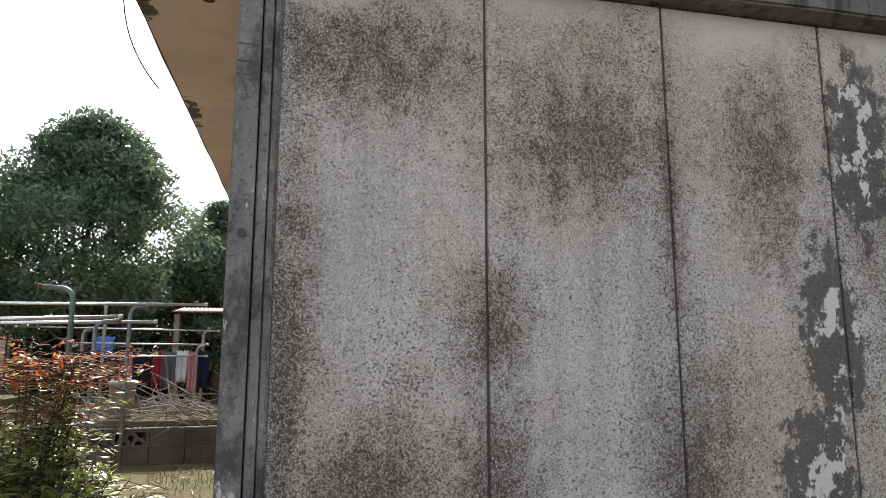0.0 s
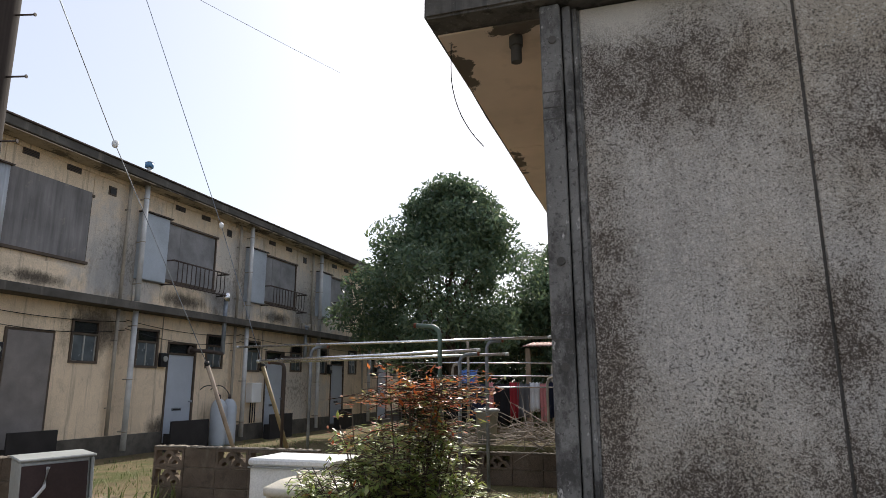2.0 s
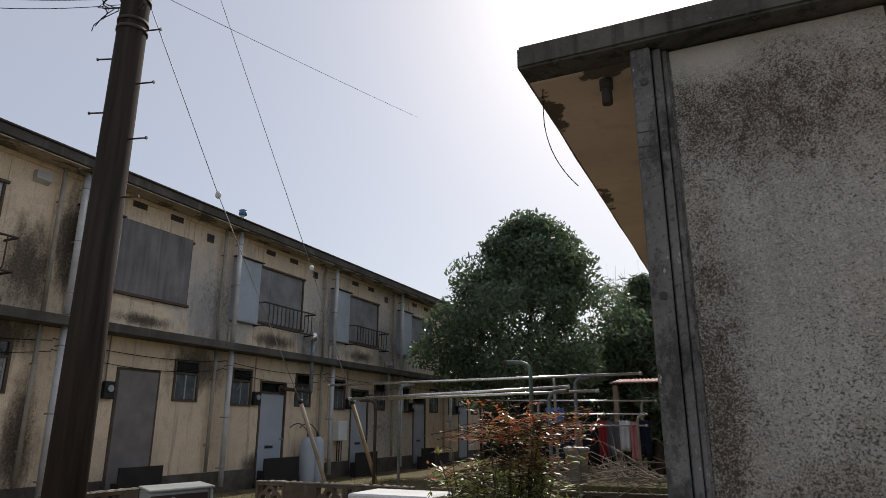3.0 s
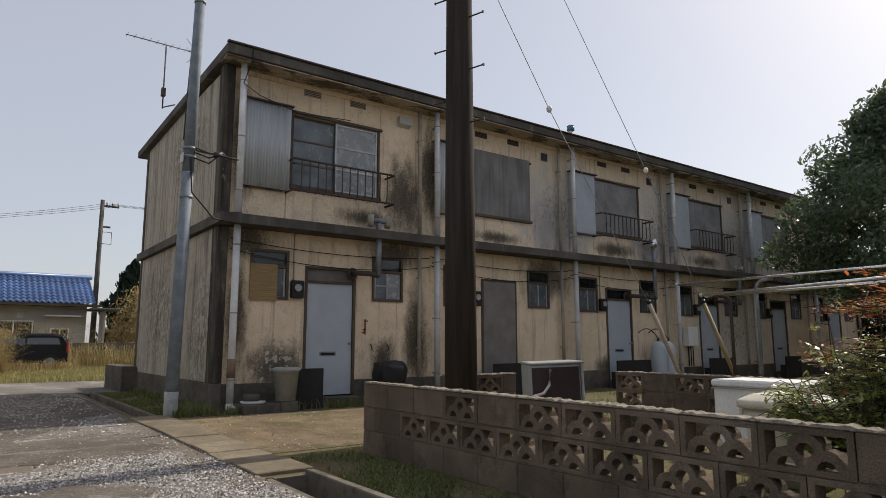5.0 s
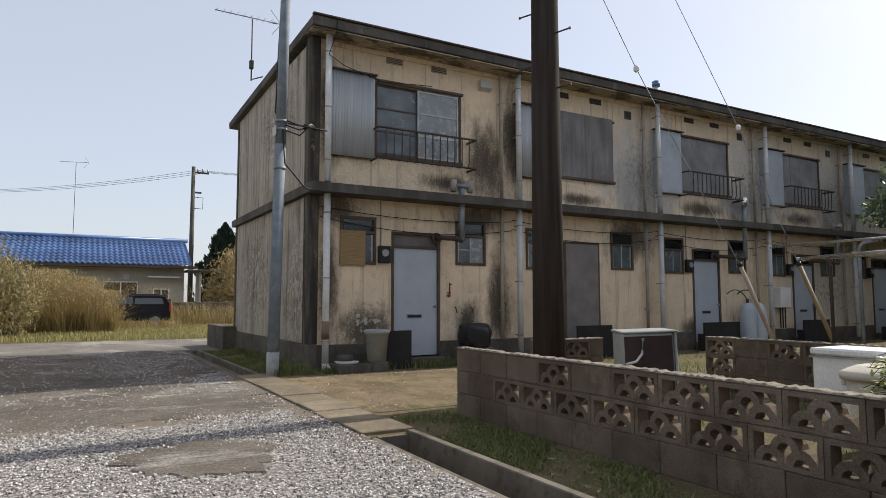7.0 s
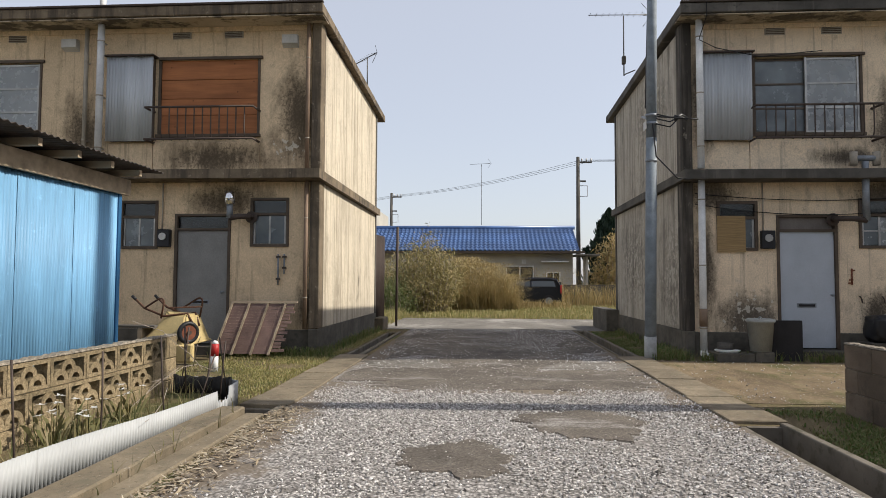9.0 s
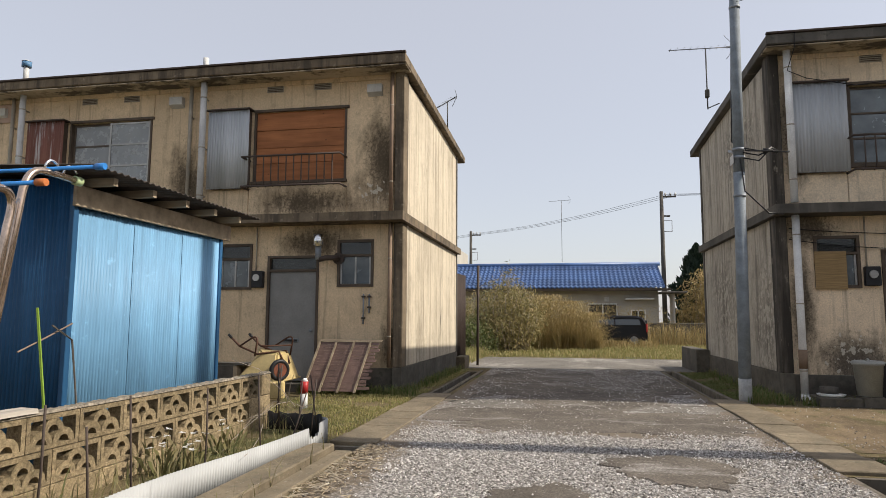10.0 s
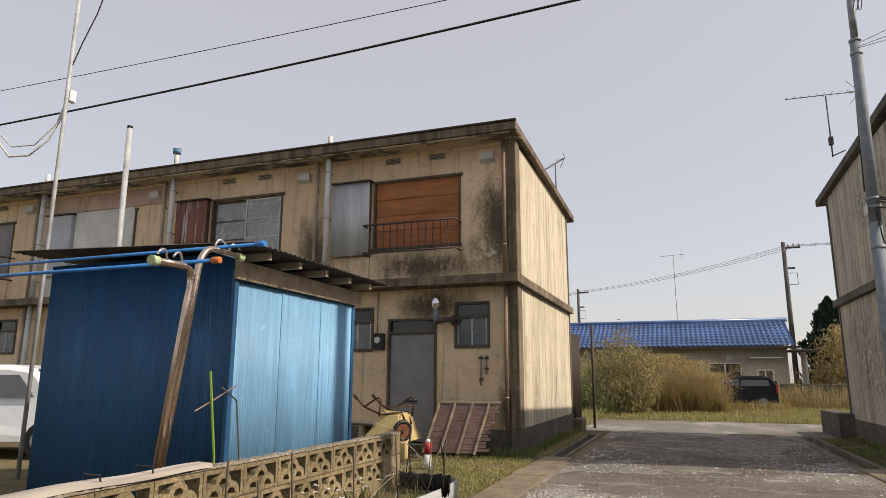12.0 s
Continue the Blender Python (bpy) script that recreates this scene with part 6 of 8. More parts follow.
def antenna(base, h, turn, label, rods=9, arm=True, size=1.0):
    x, y, z = base
    t = thing("tv_antenna", base, label, "antenna")
    part("mast", Tube([(x, y, z), (x, y, z + h)], 0.014, 8), M["antenna"], t)
    if arm:
        part("bracket", Tube([(x, y, z + 0.02), (x + 0.35, y + 0.15, z + 0.0)], 0.012, 6), M["antenna"], t)
        part("booster", Box(x - 0.05, y - 0.04, z + 0.25, x + 0.05, y + 0.04, z + 0.42, 0.01), M["dark"], t)
    m_ = pose(x, y, z + h, 0, 0, turn) @ Matrix.Scale(size, 4)
    boom = part("boom", Tube([m_ @ Vector((-0.75, 0, 0.02)), m_ @ Vector((0.55, 0, 0.02))], 0.010, 6), M["antenna"], t)
    for i in range(rods):
        u = -0.72 + 1.1 * i / (rods - 1)
        part("element", Tube([m_ @ Vector((u, -0.09 - 0.004 * i, 0.03)), m_ @ Vector((u, 0.09 + 0.004 * i, 0.03))], 0.004, 5), M["antenna"], boom)
    for s in (-1, 1):
        part("reflector", Tube([m_ @ Vector((0.42, 0, 0.02 + 0.02 * s)), m_ @ Vector((0.60, 0, 0.02)), m_ @ Vector((0.40, 0.05 * s, 0.02 + 0.28 * s))], 0.006, 5), M["antenna"], boom)


antenna((-13.25, -0.20, 5.62), 1.31, 92, "thin aluminium television antenna on a mast at the roof edge")
antenna((-13.3, -5.78, 5.50), 0.62, 40, "small aluminium television antenna at the roof edge", arm=False, size=0.7)

# low concrete end piece and cable runs on the terrace front
single("low_wall", Box(-17.0, -0.28, 0.0, -15.05, 0.01, 0.53, 0.01), M["base"], "low dark concrete wall behind the house corner", "wall")
for k, (z, s) in enumerate(((2.62, 0.10), (2.45, 0.16))):
    for u in range(5):
        y0 = 0.2 + u * PITCH
        wire("cable", sag((FB + 0.05, y0, z), (FB + 0.05, y0 + PITCH, z - 0.03), s, 12), 0.007, "thin dark cable sagging along the house front")
wire("cable", [(FB + 0.45, 0.3, 5.60), (FB + 0.48, 0.28, 5.35), (FB + 0.3, 0.22, 5.05), (FB + 0.25, 0.5, 4.93), (FB + 0.23, 1.2, 4.78), (FB + 0.18, 1.9, 4.86), (FB + 0.12, 2.2, 4.90)], 0.007, "thin dark cable drooping from the roof corner")
# pull cord under the eave of the panel building
wire("cable", [(AX - 0.53, AY + 0.12, AZ - 0.002), (AX - 0.532, AY + 0.12, AZ - 0.14)] + bend((AX - 0.53, AY + 0.12, AZ - 0.22), (AX - 0.51, AY + 0.13, AZ - 0.45), (AX - 0.36, AY + 0.15, AZ - 0.62), 8), 0.003, "thin loose wire hanging from the eave")
bm = bmesh.new()
rng = random.Random(5)
for k in range(5):
    p = Vector((AX - 0.06 - 0.02 * k, AY + 4.2 + 0.2 * k, 0.0))
    pts = [p]
    for i in range(22):
        pts.append(Vector((p.x + 0.05 * math.sin(i * 0.7 + k) + rng.gauss(0, 0.008), p.y + 0.06 * math.cos(i * 0.5 + k), 3.15 * (i + 1) / 22)))
    tube(bm, pts, 0.012, 5, 0.004)
single("vine", bm, M["twig"], "bare dry vine climbing the side wall", "vine", loc=(AX - 0.05, AY + 4.4, 0))
sh = thing("shed_roof", (-1.4, 9.6, 0), "small rusty lean-to roof at the back of the yard", "roof")
part("sheet", sheet(bmesh.new(), (-2.3, 9.2, 2.02), (1, 0, 0), (0, 1, 0.12), 1.6, 1.3, 0.075, 0.018), M["zinc_rust"], sh)
for x in (-2.2, -0.8):
    part("post", Box(x - 0.04, 9.3, 0.0, x + 0.04, 9.38, 1.99), M["wood"], sh)

# small fittings on the two fronts
foot = part("pipe_foot", Tube([(FB + 0.22, 0.25, 0.125), (FB + 0.22, 0.25, 0.08), (FB + 0.25, 0.27, 0.045), (FB + 0.34, 0.31, 0.035)], 0.058, 12), M["white"], house_b, "white elbow at the foot of the downpipe")
part("pipe_joint", Tube([(FB + 0.22, 0.25, 0.50), (FB + 0.22, 0.25, 0.78)], 0.062, 12), M["pipe_brown"], house_b, "brown pipe joint")
part("latch_bar", Tube([(FB + 0.012, 2.62, 1.16), (FB + 0.02, 2.62, 1.42)], 0.012, 6), M["rust"], house_b, "rusty latch bar")
for y in (2.60, 2.64, 2.61):
    part("staple", Box(FB + 0.001, y - 0.03, 1.18 + (y - 2.6) * 5, FB + 0.02, y + 0.03, 1.20 + (y - 2.6) * 5), M["rust"], house_b)
for y in (2.74, 3.08):
    part("hook", Tube(bend((FB + 0.001, y, 0.98), (FB + 0.05, y, 0.97), (FB + 0.05, y + 0.01, 0.88)), 0.010, 6), M["iron"], house_b)
for y, z0, z1 in ((-6.52, 1.12, 1.62), (-6.42, 1.30, 1.62)):
    tp = part("tap_pipe", Tube([(FC + 0.03, y, z0), (FC + 0.03, y, z1)], 0.014, 8), M["steel"], house_c, "short grey water pipe")
    for z in (z0 + 0.08, z1 - 0.06):
        part("clip", Box(FC + 0.001, y - 0.03, z, FC + 0.05, y + 0.03, z + 0.03), M["iron"], tp)

# ---- blue shed and its yard ----
SX0, SX1, SY0, SY1 = -5.55, -3.45, -8.95, -6.82
shed = thing("blue_shed", ((SX0 + SX1) / 2, (SY0 + SY1) / 2, 0), "blue corrugated metal shed with a rusty overhanging roof", "shed")
fr = bmesh.new()
for x in (SX0 + 0.03, SX1 - 0.10):
    for y in (SY0 + 0.03, SY1 - 0.10):
        box(fr, x, y, 0, x + 0.07, y + 0.07, 2.13)
part("frame", fr, M["wood"], shed)
# front takes the painted sunlit tone, the other sides the shaded one
for k in range(3):
    w = (SX1 - SX0) / 3
    part("cladding", sheet(bmesh.new(), (SX1 - k * w, SY1 + 0.004 * k, 0.05), (-1, 0, 0), (0, 0, 1), w + 0.02, 2.08, 0.034, 0.011), M["blue_sunlit"], shed, "blue corrugated sheet in a sunlit tone")
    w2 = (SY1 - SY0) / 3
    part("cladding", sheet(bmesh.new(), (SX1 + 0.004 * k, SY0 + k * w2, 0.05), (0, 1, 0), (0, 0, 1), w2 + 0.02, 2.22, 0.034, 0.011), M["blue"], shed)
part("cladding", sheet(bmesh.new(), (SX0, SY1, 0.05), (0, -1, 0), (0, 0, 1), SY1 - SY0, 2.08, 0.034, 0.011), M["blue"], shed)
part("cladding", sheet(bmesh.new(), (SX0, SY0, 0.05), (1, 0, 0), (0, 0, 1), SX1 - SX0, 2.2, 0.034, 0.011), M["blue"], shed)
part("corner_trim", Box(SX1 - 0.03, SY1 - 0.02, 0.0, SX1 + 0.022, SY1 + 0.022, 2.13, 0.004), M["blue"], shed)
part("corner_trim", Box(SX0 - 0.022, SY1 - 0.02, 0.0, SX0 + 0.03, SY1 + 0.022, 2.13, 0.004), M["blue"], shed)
part("fascia_board", Box(SX0 - 0.12, SY1 + 0.024, 2.04, SX1 + 0.05, SY1 + 0.055, 2.20, 0.004), M["wood"], shed, "peeling weathered timber fascia board")
for k in range(5):
    x = SX0 + 0.05 + k * 0.48
    part("rafter", Box(x, SY0 - 0.1, 2.21, x + 0.05, SY1 + 0.26, 2.27), M["wood"], shed)
bm = sheet(bmesh.new(), (SX1 + 0.26, SY1 + 0.34, 2.292), (-1, 0, 0), (0, -1, 0.035), SX1 - SX0 + 0.5, SY1 - SY0 + 0.6, 0.076, 0.018)
part("roof", bm, M["shedroof"], shed, "dark rusty corrugated roof sheet")


def bent_post(foot, knee, top, tip, y, label):
    """A leaning tube whose top bends over into an arm; places are (x, z) in the plane y."""
    f, k, p, e = [Vector((q[0], y, q[1])) for q in (foot, knee, top, tip)]
    e.y += 0.03
    t = thing("laundry_post", (foot[0], y, 0), label, "post", group="laundry posts by the shed")
    pts = [f, k] + bend(k.lerp(p, 0.3), p, p.lerp(e, 0.35), 8) + [e]
    part("tube", Tube(pts, 0.026, 12), M["bronze"], t)
    along = (e - p).normalized()
    part("cap", Tube([e, e + along * 0.06], 0.034, 10), M["capgreen"], t, "pale green end cap")
    for q in (0.35, 0.75):
        c = p.lerp(e, q) + Vector((0, 0, 0.02))
        part("hook", Tube(bend(c, c + along * 0.03 + Vector((0, 0, 0.12)), c + along * 0.11 + Vector((0, 0.01, 0.03))), 0.009, 6), M["chrome"], t)


bent_post((-2.385, 0.0), (-2.635, 1.78), (-2.68, 2.0), (-2.29, 1.985), -6.58, "bronze steel laundry post with a bent top")
bent_post((-2.51, 0.0), (-2.79, 1.90), (-2.83, 2.20), (-3.21, 2.185), -6.66, "bronze steel laundry post with a bent top")
for k, (a, b) in enumerate((((-3.02, -6.30, 2.225), (-3.02, -10.2, 2.215)), ((-2.62, -6.38, 2.035), (-2.62, -10.2, 2.03)))):
    t = thing("laundry_pole", (Vector(a) + Vector(b)) / 2, "long blue plastic-coated laundry pole", "pole", group="blue laundry poles")
    part("bar", Tube([a, b], 0.0145, 10), M["bluepole"], t)
    part("end_cap", Tube([a, Vector(a) + Vector((0, 0.07, 0.0))], 0.024, 8), M["bluepole"] if k == 0 else M["orangecap"], t)

# edging of white corrugated sheet with stakes
edge_pts = [(4.0, -5.62), (1.0, -5.66), (-1.0, -5.66), (-2.6, -5.62), (-3.6, -5.55), (-4.4, -5.50), (-5.0, -5.46), (-5.38, -5.50), (-5.52, -5.68), (-5.58, -6.0), (-5.60, -6.24)]
edging = thing("sheet_edging", (-2.5, -5.6, 0), "low fence of bent white corrugated sheet with a torn edge", "fence")
bm = bmesh.new()
cols, s = [], 0.0
rng = random.Random(21)
for (xa, ya), (xb, yb) in zip(edge_pts, edge_pts[1:]):
    L = math.hypot(xb - xa, yb - ya)
    n = max(2, int(L / 0.008))
    nx, ny = -(yb - ya) / L, (xb - xa) / L
    for i in range(n):
        f = i / n
        off = 0.006 * math.sin(2 * math.pi * (s + L * f) / 0.032) + 0.02 * math.sin((s + L * f) * 1.7) 
        x, y = xa + (xb - xa) * f + nx * off, ya + (yb - ya) * f + ny * off
        h = 0.25 + 0.015 * math.sin((s + L * f) * 2.1) - 0.02 * max(0.0, min(1.0, (-x - 3.0) / 2))
        if -5.10 < x < -4.88 and y > -5.6:
            h -= 0.10 + 0.05 * noise.noise(Vector((x * 30, 0, 0)))
        cols.append(((x, y, 0.02), (x, y, h)))
    s += L
run = max(1, len(cols) // 9)
for k in range(0, len(cols) - 1, run):
    bm = bmesh.new()
    seg = [(bm.verts.new(p), bm.verts.new(q)) for p, q in cols[k:k + run + 1]]
    for p, q in zip(seg, seg[1:]):
        bm.faces.new((p[0], q[0], q[1], p[1])).smooth = True
    r = bmesh.ops.extrude_face_region(bm, geom=bm.faces[:])
    bmesh.ops.translate(bm, verts=[v for v in r["geom"] if isinstance(v, bmesh.types.BMVert)], vec=(0.001, -0.004, 0))
    part("sheet", bm, M["sheet_white"], edging)
M["sheet_dark"] = simple("dull_dark_sheet", (0.045, 0.043, 0.042), 0.9, spec=0.1, dirt=0.4, scale=6).m
# extra dark sheet, added as the inner side of the edging
inner = [Vector((x, y, 0)) for x, y in ((-5.24, -5.53), (-5.40, -5.57), (-5.485, -5.70), (-5.525, -5.90), (-5.545, -6.10), (-5.55, -6.22))]
bm = bmesh.new()
cols = []
for k in range(len(inner) - 1):
    for i in range(14):
        p = inner[k].lerp(inner[k + 1], i / 14)
        w = 0.004 * math.sin((k * 14 + i) * 1.6)
        cols.append((bm.verts.new((p.x + w, p.y + w, 0.05)), bm.verts.new((p.x + w, p.y + w, 0.262 + 0.012 * math.sin(k + i * 0.3)))))
for p, q in zip(cols, cols[1:]):
    bm.faces.new((p[0], q[0], q[1], p[1])).smooth = True
r = bmesh.ops.extrude_face_region(bm, geom=bm.faces[:])
bmesh.ops.translate(bm, verts=[v for v in r["geom"] if isinstance(v, bmesh.types.BMVert)], vec=(-0.004, 0.002, 0))
part("lining", bm, M["sheet_dark"], edging, "dull dark inner side of the sheet at the curved end")
single("flower_bed", Box(-5.5, -6.24, -0.05, 4.0, -5.70, 0.10, 0.02), M["ground"], "narrow strip of earth behind the white sheet", "ground", kind="structure")
stake = mesh_of(tube(bmesh.new(), [(0, 0, 0), (0.008, 0, 0.35), (0, 0, 0.62)], 0.0065, 6), "stake", M["iron"])
for k, (x, y, h, lean, turn) in enumerate(((-5.35, -5.58, 1.0, 8, 20), (-5.48, -5.86, 0.9, -14, 70), (-5.10, -5.56, 0.95, -4, 10), (-5.55, -6.15, 1.1, 6, 160), (-4.75, -5.62, 0.85, -20, 40), (-4.15, -5.58, 1.15, 3, 0), (-3.35, -5.60, 1.1, -2, 90), (-2.7, -5.66, 1.15, 3, 30), (-2.35, -5.66, 0.95, -3, 200), (-2.05, -5.72, 1.2, 5, 120), (-5.28, -5.95, 1.15, 2, 0))):
    ob = new("stake", stake)
    ob.matrix_basis = pose(x, y, 0.05, lean, lean * 0.5, turn) @ Matrix.Diagonal((1, 1, h, 1))
    tagged(ob, "thin dark iron plant stake stuck in the earth", "stake", "plant stakes")
bm = bmesh.new()
rng = random.Random(31)
for k in range(7):
    p = Vector((rng.uniform(-5.6, -4.4), rng.uniform(-6.1, -5.6), rng.uniform(0.25, 0.5)))
    d = Vector((rng.uniform(0.4, 1), rng.uniform(-0.3, 0.5), rng.uniform(-0.3, 0.4))).normalized()
    pts = [p + d * (0.18 * i) + Vector((0, 0, 0.05 * math.sin(i + k) + rng.gauss(0, 0.02))) for i in range(6)]
    tube(bm, pts, 0.0035, 5, 0.002)
single("dry_stems", bm, M["twig"], "tangled dry bent stems by the sheet edging", "stems", kind="stuff", loc=(-5.0, -5.8, 0))


def flower_clump(x, y, seed):
    rng = random.Random(seed)
    t = thing("flower_clump", (x, y, 0.1), "clump of small white flowers with thin leaves", "flowers", group="white flowers")
    lv, fl = bmesh.new(), bmesh.new()
    for k in range(20):
        a, L = rng.uniform(0, 6.28), rng.uniform(0.14, 0.30)
        b = Vector((x + rng.gauss(0, 0.06), y + rng.gauss(0, 0.05), 0.09))
        tip = b + Vector((math.cos(a) * L * 0.5, math.sin(a) * L * 0.4, L * rng.uniform(0.5, 1.0)))
        mid = b.lerp(tip, 0.55) + Vector((0, 0, 0.05))
        side = Vector((-math.sin(a), math.cos(a), 0)) * 0.0035
        vs = [lv.verts.new(p) for p in (b - side, b + side, mid + side, tip, mid - side)]
        lv.faces.new(vs)
    for k in range(6):
        c = Vector((x + rng.gauss(0, 0.10), y + rng.gauss(0, 0.07), 0.09 + rng.uniform(0.16, 0.32)))
        tube(lv, [(c.x, c.y, 0.1), c], 0.003, 4)
        for j in range(6):
            a = j * 1.047 + rng.uniform(-0.1, 0.1)
            d = Vector((math.cos(a), math.sin(a), rng.uniform(-0.1, 0.35)))
            w = Vector((-math.sin(a), math.cos(a), 0)) * 0.011
            fl.faces.new([fl.verts.new(p) for p in (c, c + d * 0.015 + w, c + d * 0.036, c + d * 0.015 - w)])
    tagged(part("leaves", lv, M["reed_green"], t), kind="stuff")
    tagged(part("petals", fl, M["petal"], t), kind="stuff")


M["petal"] = leaf_mat("white_petal", [(0.80, 0.80, 0.78), (0.86, 0.86, 0.84)], 0.6, 0.5)
for k, (x, y) in enumerate(((-3.75, -5.95), (-3.50, -6.02), (-4.3, -5.98))):
    flower_clump(x, y, 50 + k)

# wheelbarrow lying upside down by the door, legs in the air
def wheelbarrow():
    x = -8.6
    t = thing("wheelbarrow", (x, -7.7, 0), "yellow wheelbarrow lying upside down with bent brown legs", "wheelbarrow")
    P = lambda y, z, d=0.0: Vector((x + d, y, z))
    # tray: sloping sides and a flat bottom turned up
    bm = bmesh.new()
    rim = [P(-8.06, 0.30, 0.32), P(-7.40, 0.26, 0.36), P(-7.30, 0.30, -0.30), P(-8.00, 0.34, -0.34)]
    top = [P(-7.74, 0.70, 0.16), P(-7.47, 0.68, 0.18), P(-7.43, 0.70, -0.20), P(-7.98, 0.73, -0.22)]
    a, b = [bm.verts.new(p) for p in rim], [bm.verts.new(p) for p in top]
    bm.faces.new(b)
    for i in range(4):
        bm.faces.new((a[i], a[(i + 1) % 4], b[(i + 1) % 4], b[i]))
    bmesh.ops.bevel(bm, geom=[e for e in bm.edges if len(e.link_faces) == 2], offset=0.025, segments=2, affect="EDGES")
    bmesh.ops.recalc_face_normals(bm, faces=bm.faces[:])
    r = bmesh.ops.extrude_face_region(bm, geom=bm.faces[:])
    bmesh.ops.translate(bm, verts=[v for v in r["geom"] if isinstance(v, bmesh.types.BMVert)], vec=(-0.004, 0, -0.012))
    tray = part("tray", bm, M["yellow"], t)
    part("rim", Tube(rim + rim[:1], 0.014, 8), M["yellow"], tray)
    # frame tubes run under the tray and end in the grips
    for d, dy in ((0.20, 0.0), (-0.22, 0.12)):
        part("handle", Tube([P(-8.25 + dy, 0.95, d), P(-8.07 + dy, 0.785, d), P(-7.78 + dy, 0.67, d), P(-7.47, 0.71, d * 0.6), P(-7.38, 0.52, d * 0.4)], 0.016, 8), M["legbrown"], t)
        part("grip", Tube([P(-8.26 + dy, 0.96, d), P(-8.20 + dy, 0.905, d)], 0.021, 8), M["black"], t)
    for y0, d in ((-8.06, 0.22), (-7.66, -0.16)):
        pts = [P(y0, 0.785, d)] + bend(P(y0 + 0.18, 0.90, d), P(y0 + 0.28, 0.965, d), P(y0 + 0.285, 0.86, d), 6) + [P(y0 + 0.25, 0.64, d)]
        part("leg", Tube(pts, 0.014, 8), M["legbrown"], t)
    part("brace", Tube([P(-7.72, 0.79, 0.20), P(-7.38, 0.795, -0.14)], 0.013, 8), M["legbrown"], t)
    part("brace", Tube([P(-7.53, 0.30, 0.36), P(-7.42, 0.44, 0.30), P(-7.30, 0.18, 0.34)], 0.012, 8), M["legbrown"], t)
    # nose of the tray below the wheel
    part("nose", Box(x + 0.26, -7.53, 0.03, x + 0.36, -7.28, 0.29, 0.02), M["yellow"], t, "dented yellow nose plate")
    c = P(-7.385, 0.443, 0.26)
    ax = Vector((0.62, 0.78, 0.0))
    wh = part("wheel", Tube([c - ax * 0.025, c + ax * 0.025], 0.105, 20), M["rust"], t, "rusty red wheel with a black tyre")
    bm = bmesh.new()
    n, side = 28, Vector((-0.78, 0.62, 0.0))
    rings = []
    for i in range(n):
        q = 2 * math.pi * i / n
        d = side * math.cos(q) + Vector((0, 0, math.sin(q)))
        rings.append([bm.verts.new(c + d * (0.130 + 0.034 * math.cos(w)) + ax * 0.034 * math.sin(w)) for w in [2 * math.pi * j / 8 for j in range(8)]])
    for i in range(n):
        for j in range(8):
            bm.faces.new((rings[i][j], rings[(i + 1) % n][j], rings[(i + 1) % n][(j + 1) % 8], rings[i][(j + 1) % 8])).smooth = True
    bmesh.ops.recalc_face_normals(bm, faces=bm.faces[:])
    part("tyre", bm, M["black"], wh)
    part("hub", Tube([c - ax * 0.05, c + ax * 0.05], 0.03, 10), M["iron"], wh)


M["legbrown"] = simple("rusty_brown_tube", (0.11, 0.055, 0.035), 0.6, 0.2, dirt=0.4).m
wheelbarrow()
bench = thing("timber_stack", (-8.3, -8.6, 0), "dark weathered boards on a low trestle by the house", "boards")
for k in range(3):
    part("board", Box(-8.6 + 0.11 * k, -9.9, 0.50 + 0.004 * k, -8.5 + 0.11 * k, -7.85, 0.535 + 0.004 * k, 0.004), M["dark"], bench)
for y in (-9.6, -8.1):
    part("trestle", Box(-8.6, y, 0, -8.28, y + 0.06, 0.498), M["wood"], bench)

# old shutters leaning on the front
sh2 = thing("old_shutter", (-9.2, -6.7, 0), "broken slatted wooden shutter leaning against the wall", "shutter")
def lean(u, v, w=0.0):
    """u along the wall, v up the slope."""
    return Vector((-9.12 - 0.30 * v - w, -7.36 + u + 0.18 * v, 0.05 + 0.80 * v))
def bar(u0, v0, u1, v1, d, w0, w1):
    bm = bmesh.new()
    q = [(u0, v0), (u1, v0), (u1, v1), (u0, v1)]
    a = [bm.verts.new(lean(*p) + Vector((w1, 0, 0))) for p in q]
    b = [bm.verts.new(lean(*p) + Vector((w0, 0, 0))) for p in q]
    bm.faces.new(a); bm.faces.new(b[::-1])
    for i in range(4):
        bm.faces.new((a[i], b[i], b[(i + 1) % 4], a[(i + 1) % 4]))
    bmesh.ops.recalc_face_normals(bm, faces=bm.faces[:])
    return bm
for u in (0.0, 0.28, 0.58, 0.86):
    part("stile", bar(u, 0.0, u + 0.035, 0.98, 0, 0.0, 0.03), M["wood"], sh2)
part("rail", bar(0.0, 0.982, 1.06, 1.02, 0, 0.0, 0.032), M["wood"], sh2)
for u0, u1 in ((0.037, 0.278), (0.317, 0.578), (0.617, 0.858)):
    for k in range(17):
        v = 0.02 + k * 0.056
        part("slat", bar(u0, v, u1, v + 0.053, 0, 0.0, 0.012 + 0.003 * (k % 2)), M["slat"], sh2)
rng = random.Random(77)
for k in range(14):
    v = 0.06 + k * 0.066
    part("slat", bar(0.897, v, 0.897 + rng.uniform(0.10, 0.22), v + 0.05, 0, rng.uniform(-0.02, 0.0), 0.012), M["slat"], sh2)

